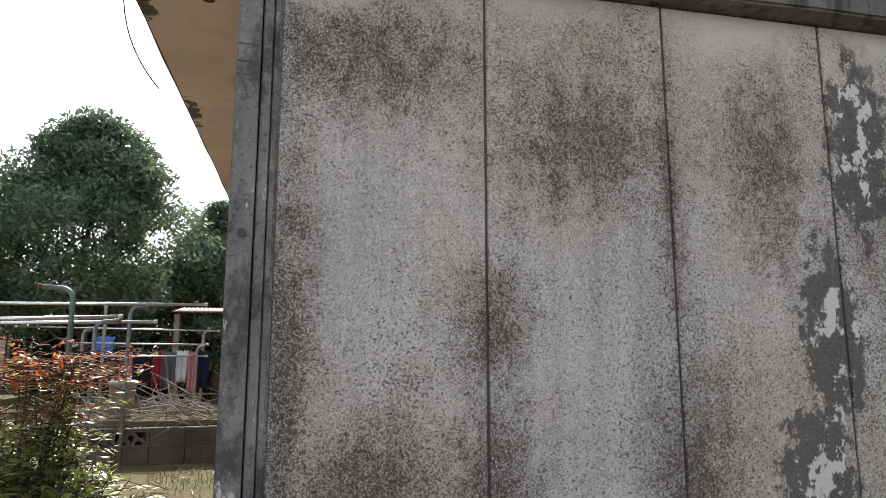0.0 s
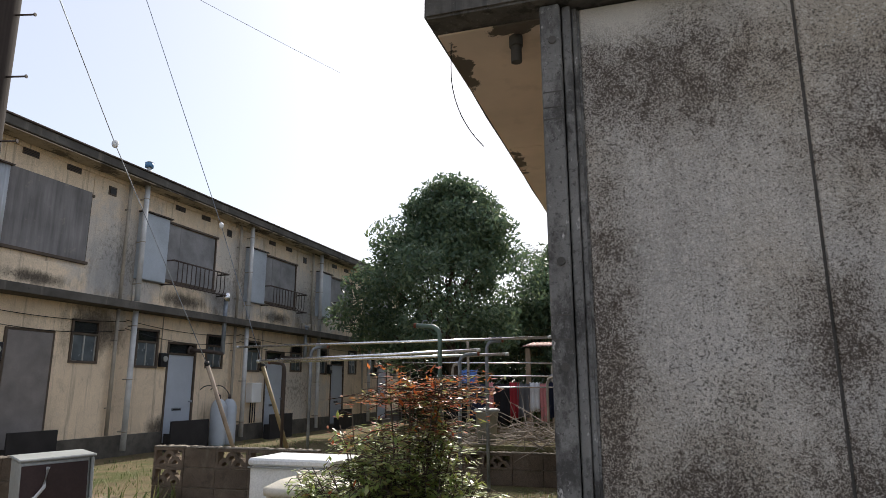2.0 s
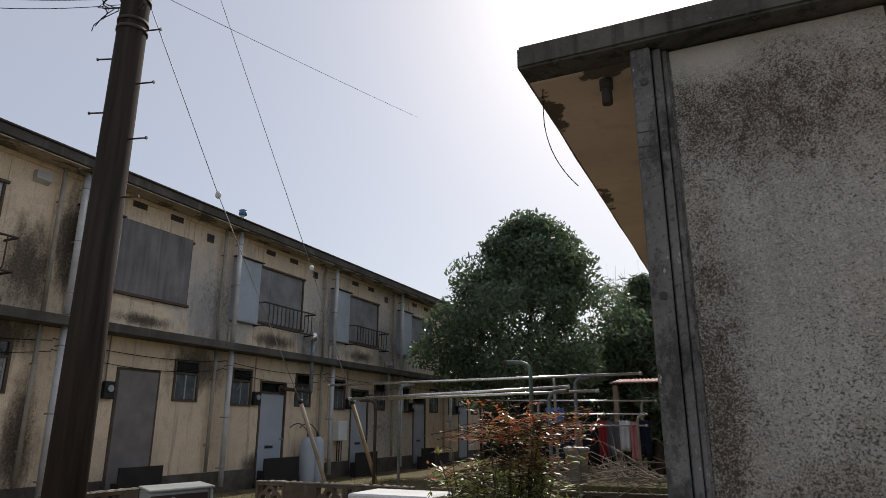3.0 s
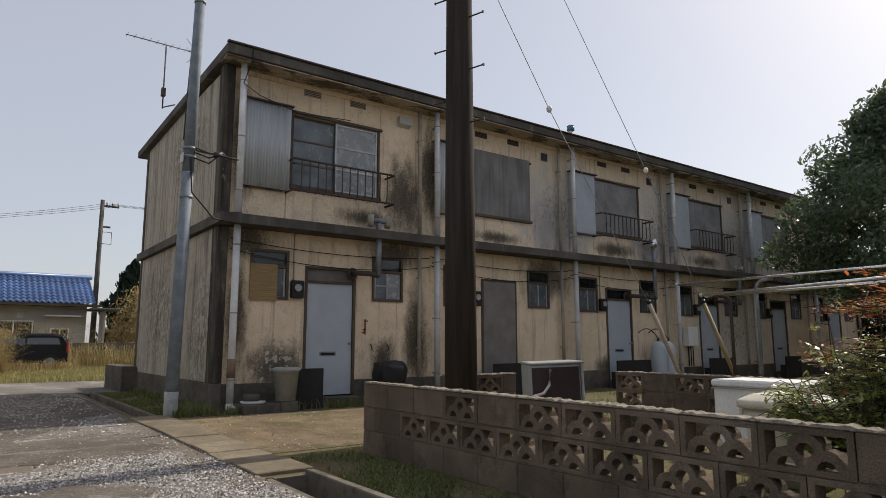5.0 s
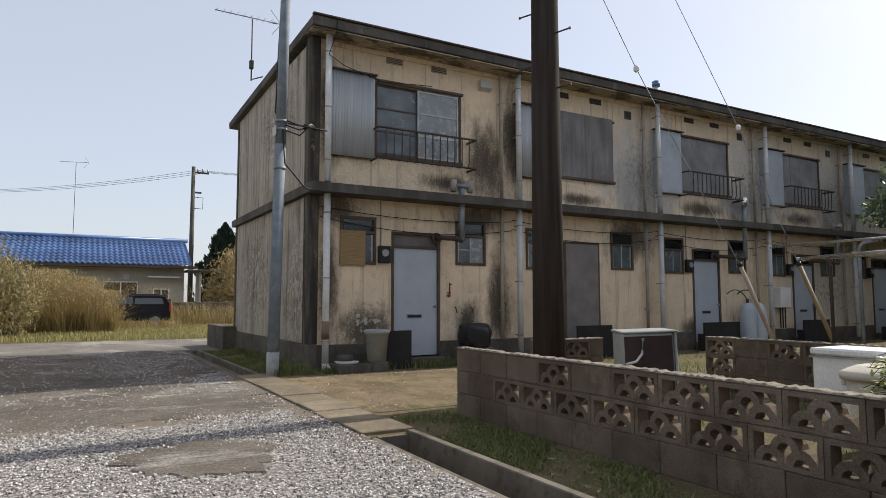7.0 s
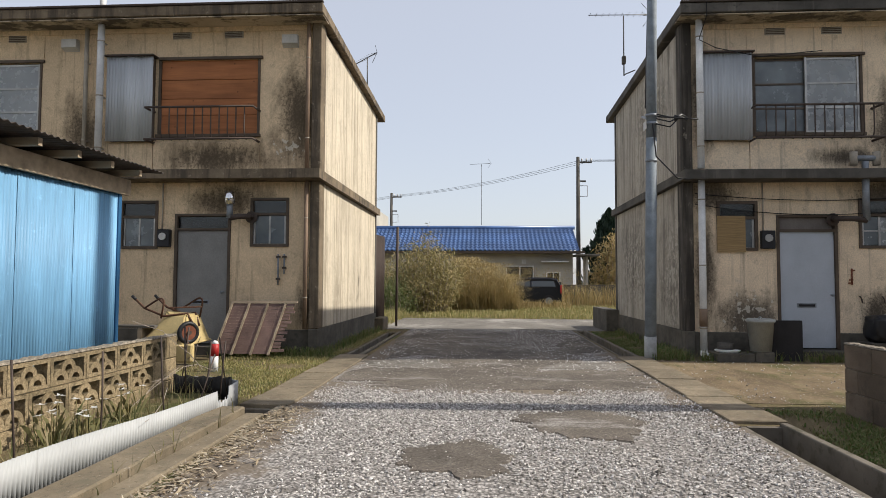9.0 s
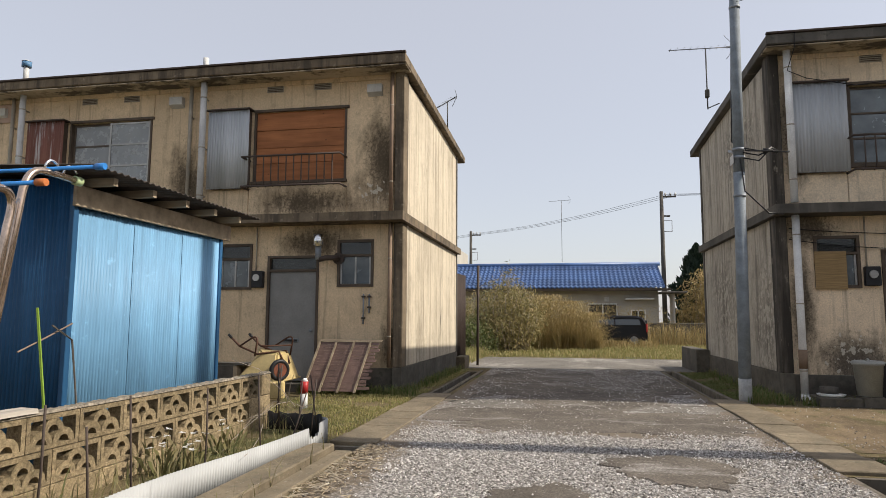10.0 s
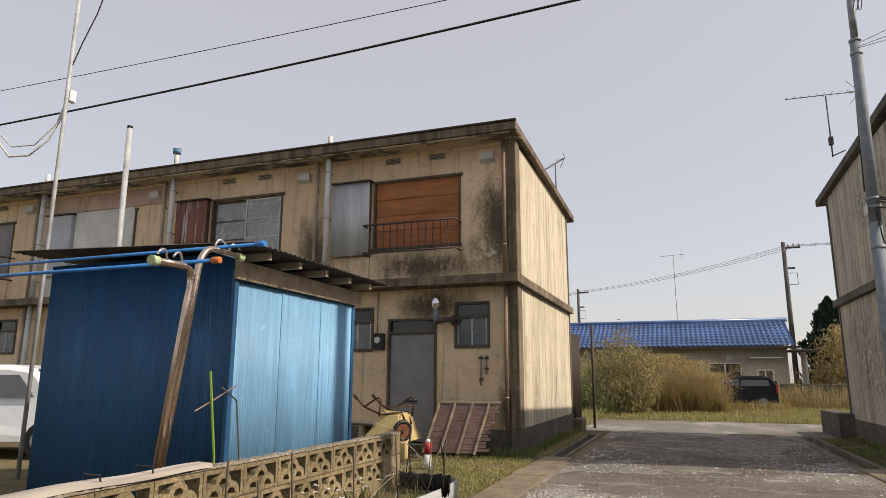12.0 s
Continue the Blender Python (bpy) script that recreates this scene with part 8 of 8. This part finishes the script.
def nandina():
    """A mound of leafy stems with one taller stem that carries a flat red tier."""
    x, y = -1.66, 1.66
    rng = random.Random(6)
    t = thing("nandina_shrub", (x, y, 0), "bushy nandina shrub with red and yellow-green leaves", "shrub")
    stems = bmesh.new()
    green, red = [], []

    def spray(p0, d, L, red_chance, size=1.0):
        """A leaf stalk with small leaves on both sides."""
        d = d.normalized()
        bendy = [p0, p0 + d * L * 0.55 + Vector((0, 0, 0.015)), p0 + d * L - Vector((0, 0, 0.03))]
        tube(stems, bendy, 0.0028, 3, cap=False)
        for q in range(12):
            f = 0.25 + 0.75 * q / 11
            c = p0.lerp(bendy[2], f) + Vector((rng.gauss(0, 0.022), rng.gauss(0, 0.022), rng.gauss(0, 0.010)))
            s = rng.uniform(0.020, 0.038) * size
            u = (d + Vector((rng.gauss(0, 0.8), rng.gauss(0, 0.8), rng.gauss(0, 0.15)))).normalized()
            v = u.cross(Vector((rng.gauss(0, 0.16), rng.gauss(0, 0.16), 1))).normalized()
            quad = [tuple(w_) for w_ in (c - u * s, c + v * s * 0.40, c + u * s, c - v * s * 0.40)]
            (red if rng.random() < red_chance else green).extend(quad)

    # leafy mound
    for k in range(84):
        a, r = rng.uniform(0, 6.283), 0.66 * math.sqrt(rng.uniform(0.02, 1))
        h = 1.20 * math.sqrt(max(0.10, 1 - (r / 0.74) ** 2)) * rng.uniform(0.68, 1.0)
        top = Vector((x - 0.06 + math.cos(a) * r * 1.15, y + math.sin(a) * r * 0.8, h))
        pts = limb(stems, (x + math.cos(a) * 0.14, y + math.sin(a) * 0.11, 0), top, 0.011, 0.003, rng, 6, 0.05)
        for j in range(20):
            f = rng.uniform(0.30, 1.0)
            i = min(int(f * 6), 5)
            p0 = pts[i].lerp(pts[i + 1], f * 6 - i)
            hot = 0.62 if p0.x < x - 0.40 and p0.z > 0.82 else (0.30 if p0.z > 0.98 else 0.02)
            spray(p0, Vector((rng.gauss(0, 1), rng.gauss(0, 1), rng.uniform(-0.15, 0.35))), rng.uniform(0.10, 0.26), hot)
    # red tier on the tall stems
    for k in range(8):
        top = Vector((x + 0.10 + rng.uniform(-0.16, 0.22), y + rng.uniform(-0.16, 0.16), rng.uniform(1.30, 1.42)))
        pts = limb(stems, (x + rng.uniform(-0.05, 0.08), y, 0), top, 0.010, 0.004, rng, 6, 0.02)
        for j in range(13):
            a = rng.uniform(0, 6.283)
            p0 = pts[5].lerp(pts[6], rng.uniform(0.2, 1.0))
            spray(p0, Vector((math.cos(a), 0.8 * math.sin(a), rng.uniform(-0.10, 0.22))), rng.uniform(0.18, 0.48), 0.84, 0.95)
        for j in range(6):
            a = rng.uniform(0, 6.283)
            spray(pts[4].lerp(pts[6], rng.uniform(0, 0.8)), Vector((math.cos(a), math.sin(a), rng.uniform(-0.2, 0.1))), rng.uniform(0.14, 0.46), 0.35)
    part("stem", stems, M["bark"], t)
    crown_mesh(np.array(green), "green_leaves", "leaf_nandina", t)
    crown_mesh(np.array(red), "red_leaves", "leaf_red", t)


nandina()

# beyond the cross road: a tangled olive thicket, golden reeds, a sunny verge
def thicket(x, y, rx, ry, h, count, seed, mat_key, label, leaf=0.075, stems=90):
    """A rounded, uneven shrub: bare arching stems and clumps of thin leaves."""
    t = thing("thicket", (x, y, 0), label, "shrub")
    rng = random.Random(seed)
    nr = np.random.RandomState(seed)
    wood = bmesh.new()
    centres = []
    for k in range(stems):
        a, r = rng.uniform(0, 6.283), math.sqrt(rng.uniform(0.0, 1))
        z = h * math.sqrt(max(0.06, 1 - r * r * 0.9)) * rng.uniform(0.68, 1.08)
        top = Vector((x + math.cos(a) * r * rx, y + math.sin(a) * r * ry, z))
        pts = limb(wood, (x + math.cos(a) * r * rx * 0.6, y + math.sin(a) * r * ry * 0.6, 0), top, 0.02, 0.006, rng, 5, 0.10)
        for f in (0.25, 0.5, 0.7, 0.85, 1.0):
            i = min(int(f * 5), 4)
            centres.append(pts[i].lerp(pts[i + 1], f * 5 - i))
    part("stem", wood, M["twig"], t)
    c = np.array([tuple(q) for q in centres])
    p = c[nr.randint(0, len(c), count)] + nr.normal(0, 1, (count, 3)) * np.array([0.22, 0.22, 0.20])
    p[:, 2] = np.maximum(p[:, 2], 0.04)
    a = nr.normal(size=(count, 3)) * np.array([0.8, 0.8, 1.1]); a /= np.linalg.norm(a, axis=1)[:, None]
    b = np.cross(a, nr.normal(size=(count, 3))); b /= np.linalg.norm(b, axis=1)[:, None]
    s = leaf * nr.uniform(0.5, 1.4, (count, 1))
    crown_mesh(np.stack([p - a * s, p + b * s * 0.22, p + a * s, p - b * s * 0.22], 1).reshape(-1, 3), "leaves", mat_key, t)


M["thicket"] = leaf_mat("olive_dry_leaf", [(0.17, 0.165, 0.06), (0.34, 0.275, 0.125), (0.23, 0.205, 0.085), (0.42, 0.33, 0.165), (0.115, 0.13, 0.05)], 0.6, 0.35)
M["thicket_green"] = leaf_mat("green_weed_leaf", [(0.10, 0.14, 0.045), (0.17, 0.19, 0.065), (0.07, 0.10, 0.035)], 0.5, 0.35)
M["litter"] = leaf_mat("dead_leaf", [(0.27, 0.20, 0.13), (0.42, 0.35, 0.24), (0.14, 0.105, 0.075), (0.50, 0.44, 0.34)], 0.8, 0.15)
M["verge"] = leaf_mat("sunny_grass", [(0.20, 0.21, 0.06), (0.33, 0.29, 0.12), (0.42, 0.35, 0.17), (0.15, 0.18, 0.05)], 0.7, 0.35)
thicket(-23.6, -5.35, 1.5, 1.25, 2.65, 15000, 151, "thicket", "rounded olive and straw-brown tangled thicket by the lane end")
thicket(-22.2, -6.35, 0.7, 0.6, 1.25, 4500, 152, "thicket_green", "low green weedy shrub by the lane end", 0.06, 40)
thicket(-25.8, -7.2, 1.6, 1.4, 2.3, 8000, 153, "thicket", "tangled straw-brown thicket behind the fence")
thicket(-39.0, 4.6, 1.3, 1.3, 4.0, 6000, 154, "reed", "tall golden dry shrub by the far house", 0.14, 70)
for k, (x0, x1, y0, y1, h0, h1, cnt) in enumerate(((-26.5, -24.2, -4.5, -3.4, 0.9, 2.35, 5200), (-26.2, -24.4, -3.6, -2.5, 0.8, 2.1, 4600), (-26.0, -24.6, -2.7, -1.9, 0.5, 1.6, 3000), (-31.0, -29.6, -4.5, 0.6, 0.6, 2.0, 3000))):
    blades("reeds", [(x0, x1, y0, y1, 0.0, 1.0)], cnt, h0, h1, 0.010, "reed", "stand of dry golden reeds beside the van", "reeds", 251 + k, 0.55, 0.0, 0.5)
    n = cnt
    p = np.stack([nr.normal((x0 + x1) / 2, (x1 - x0) * 0.3, n), nr.normal((y0 + y1) / 2, (y1 - y0) * 0.36, n), h1 * nr.uniform(0.35, 0.92, n)], 1)
    a = nr.normal(size=(n, 3)) * np.array([0.7, 0.7, 1.2]); a /= np.linalg.norm(a, axis=1)[:, None]
    b = np.cross(a, nr.normal(size=(n, 3))); b /= np.linalg.norm(b, axis=1)[:, None]
    crown_mesh(np.stack([p - a * 0.06, p + b * 0.009, p + a * 0.06, p - b * 0.009], 1).reshape(-1, 3), "reed_plumes", "reed", None, "dry drooping leaves and plumes of the reeds", "reeds")
blades("weeds", [(-27.6, -26.6, -3.2, 0.4, 0.0, 1)], 1500, 0.12, 0.55, 0.008, "reed", "dry weeds standing before the van", "weeds", 57, 0.6)
blades("reeds", [(-31.5, -29.9, 0.5, 6.0, 0.0, 0.5)], 1500, 0.5, 1.3, 0.010, "reed", "thin row of dry reeds on the verge", "reeds", 53, 0.4)
blades("reeds", [(-21.0, -16.4, -6.6, -5.75, 0.0, 1)], 1400, 0.08, 0.42, 0.006, "verge", "straw-coloured grass tuft at the lane corner", "grass", 56, 0.8)


def conifer(x, y, h, rad, seed):
    t = thing("conifer", (x, y, 0), "dark dense conifer beside the far house", "tree")
    rng = random.Random(seed)
    part("trunk", Tube([(x, y, 0), (x, y, h)], 0.16, 8, 0.02), M["bark"], t)
    nr = np.random.RandomState(seed)
    n = 9000
    f = nr.uniform(0, 1, n) ** 0.8
    a = nr.uniform(0, 6.283, n)
    lob = 0.65 + 0.42 * np.sin(a * 4 + f * 13 + seed) * np.sin(f * 29 + a * 2)
    r = rad * (1 - f ** 2.6) * lob * nr.uniform(0.55, 1.0, n)
    p = np.stack([x + np.cos(a) * r, y + np.sin(a) * r, 0.7 + (h - 0.5) * f], 1)
    u = np.stack([np.cos(a) * 0.3, np.sin(a) * 0.3, np.ones(n)], 1) + nr.normal(0, 0.3, (n, 3))
    u /= np.linalg.norm(u, axis=1)[:, None]
    v = np.cross(u, nr.normal(size=(n, 3))); v /= np.linalg.norm(v, axis=1)[:, None]
    crown_mesh(np.stack([p - u * 0.2, p + v * 0.07, p + u * 0.2, p - v * 0.07], 1).reshape(-1, 3), "crown", "leaf_far", t)


conifer(-42.0, 4.9, 5.7, 2.0, 61)
conifer(-41.5, 7.2, 6.8, 2.2, 62)

# grass
blades("grass", [(-4.9, -0.6, -0.62, 0.06, 0.0, 1.0), (-5.6, -4.9, -0.6, 0.05, 0.0, 0.7), (-15.0, -9.7, -0.70, -0.02, 0.0, 1.1)], 26000, 0.012, 0.05, 0.006, "grass", "short patchy green grass beside the garden wall", "grass", 71, 0.9, 0.35)
blades("grass", [(-9.5, -5.7, -6.3, -5.5, 0.0, 0.9), (-14.8, -9.6, -5.80, -5.48, 0.0, 1.6), (-9.6, -6.0, -7.2, -6.2, 0.0, 0.5)], 22000, 0.012, 0.05, 0.005, "verge", "short sunny yellow-green grass strip before the terrace", "grass", 72, 0.9, 0.15)
blades("grass", [(-9.58, -9.2, -7.5, -5.6, 0.0, 1), (-14.8, -9.6, -5.80, -5.62, 0.0, 0.8), (-9.62, -9.35, 0.1, 4.2, 0.0, 0.8), (-10.2, -9.4, -0.62, 0.0, 0.0, 1.0), (-14.5, -10.2, -0.2, -0.02, 0.0, 0.8)], 6500, 0.05, 0.20, 0.006, "grass", "taller green grass along the foot of the terraces", "grass", 77, 0.7, 0.1)
blades("grass", [(-24.0, -20.2, -6.5, 8.0, 0.0, 0.8), (-29.5, -23.5, -6.0, 8.0, 0.0, 1.0)], 34000, 0.04, 0.20, 0.012, "verge", "grassy verge beyond the cross road", "grass", 73, 0.5, 0.1)
blades("grass", [(-9.4, -6.2, 4.0, 12.0, 0.0, 0.5), (-5.5, -0.7, 0.3, 6.0, 0.0, 1.0)], 8000, 0.02, 0.09, 0.006, "thicket_green", "rough low grass and weeds in the yard", "grass", 74, 0.9, 0.3)
blades("weeds", [(-4.95, 2.0, -5.30, -5.24, 0.02, 1), (-5.5, 2.0, -6.22, -5.72, 0.10, 0.8)], 600, 0.05, 0.24, 0.005, "reed_green", "thin weeds along the kerb", "weeds", 75, 0.6)
blades("weeds", [(-6.0, -4.9, 3.0, 3.7, 0.0, 1)], 45, 0.2, 0.45, 0.012, "grass", "strap-leaved plants before the yard wall", "weeds", 76, 0.7)


n = 3200
p = np.stack([nr.uniform(-5.3, 1.0, n), -5.06 + np.abs(nr.normal(0, 0.16, n)), 0.022 + np.abs(nr.normal(0, 0.008, n))], 1)
a = nr.normal(size=(n, 3)) * np.array([1, 1, 0.12]); a /= np.linalg.norm(a, axis=1)[:, None]
b = np.cross(a, np.array([0, 0, 1.0]) + nr.normal(0, 0.25, (n, 3))); b /= np.linalg.norm(b, axis=1)[:, None]
L, w = nr.uniform(0.015, 0.06, (n, 1)), nr.uniform(0.003, 0.010, (n, 1))
crown_mesh(np.stack([p - a * L, p + b * w, p + a * L, p - b * w], 1).reshape(-1, 3), "dry_litter", "litter", None, "dry straw and fallen leaves along the kerb", "leaves")


def stones(name, x0, x1, y0, y1, n, s0, s1, seed, mat_key, label):
    """Loose gravel: small uneven stones lying on the lane."""
    nr = np.random.RandomState(seed)
    x, y = nr.uniform(x0, x1, n), nr.uniform(y0, y1, n)
    for cx, cy, rx, ry in ((-4.85, -2.35, 0.52, 0.50), (-3.72, -3.35, 0.40, 0.36)):
        far = ((x - cx) / rx) ** 2 + ((y - cy) / ry) ** 2
        k = nr.uniform(0, 1, len(x)) < np.clip((far - 0.35) / 0.75, 0.12, 1)
        x, y = x[k], y[k]
    k = (x > -6.45 + 0.25 * np.sin(y * 4.0) + 0.2 * np.sin(y * 9.0)) | (x < -10.6 + 0.3 * np.sin(y * 5.0)) & (np.sin(y * 2.1 + 0.4 * np.sin(x * 2.0)) + 0.6 * np.sin(x * 1.7 + y) > 0.1) | (nr.uniform(0, 1, len(x)) < 0.28)
    x, y = x[k], y[k]
    k = (np.sin(x * 1.9 + 1.3 * np.sin(y * 1.7)) * np.sin(y * 2.6 + 1.1 * np.sin(x * 1.3)) + nr.normal(0, 0.4, len(x))) > -0.55
    x, y = x[k], y[k]
    k = (y > -4.98 + 0.30 * (1 + np.sin(x * 2.3) * np.sin(x * 0.9 + 1))) | (nr.uniform(0, 1, len(x)) < 0.3)
    x, y = x[k], y[k]
    n = len(x)
    s = nr.uniform(s0, s1, n) * nr.uniform(0.6, 1.2, n)
    base = np.array([(1, 0, 0), (0, 1, 0), (-1, 0, 0), (0, -1, 0), (0, 0, 0.75), (0, 0, -0.6)], float)
    a = nr.uniform(0, 6.283, n)
    v = base[None] * nr.uniform(0.6, 1.25, (n, 6, 1)) + nr.normal(0, 0.12, (n, 6, 3))
    c, sn = np.cos(a)[:, None], np.sin(a)[:, None]
    v = np.stack([v[..., 0] * c - v[..., 1] * sn, v[..., 0] * sn + v[..., 1] * c, v[..., 2]], 2) * s[:, None, None]
    v += np.stack([x, y, 0.014 + s * 0.25], 1)[:, None, :]
    tri = np.array([(0, 1, 4), (1, 2, 4), (2, 3, 4), (3, 0, 4), (1, 0, 5), (2, 1, 5), (3, 2, 5), (0, 3, 5)])
    f = (tri[None] + (np.arange(n) * 6)[:, None, None]).reshape(-1, 3)
    me = bpy.data.meshes.new(name)
    me.from_pydata(v.reshape(-1, 3).tolist(), [], f.tolist())
    me.materials.append(M[mat_key])
    tagged(new(name, me), label, "gravel", kind="stuff")


m = Mat("loose_stone", (0.4, 0.39, 0.38), 0.9, 0, 0.25)
m.col = ramp(m.nt, m.island(), [(0.0, (0.10, 0.088, 0.078)), (0.35, (0.32, 0.30, 0.28)), (0.7, (0.56, 0.53, 0.505)), (1.0, (0.76, 0.73, 0.70))])
m.set()
M["stone"] = m.m
stones("loose_gravel", -8.3, 0.4, -4.98, -1.10, 62000, 0.005, 0.013, 81, "stone", "loose pale grey gravel stones on the lane")
stones("loose_gravel", -15.2, -8.3, -4.9, -1.2, 26000, 0.008, 0.017, 82, "stone", "loose pale grey gravel scattered on worn asphalt")
stones("loose_gravel", -9.4, -5.6, -0.6, 4.0, 2600, 0.004, 0.012, 83, "stone", "small stones scattered on the earth path")
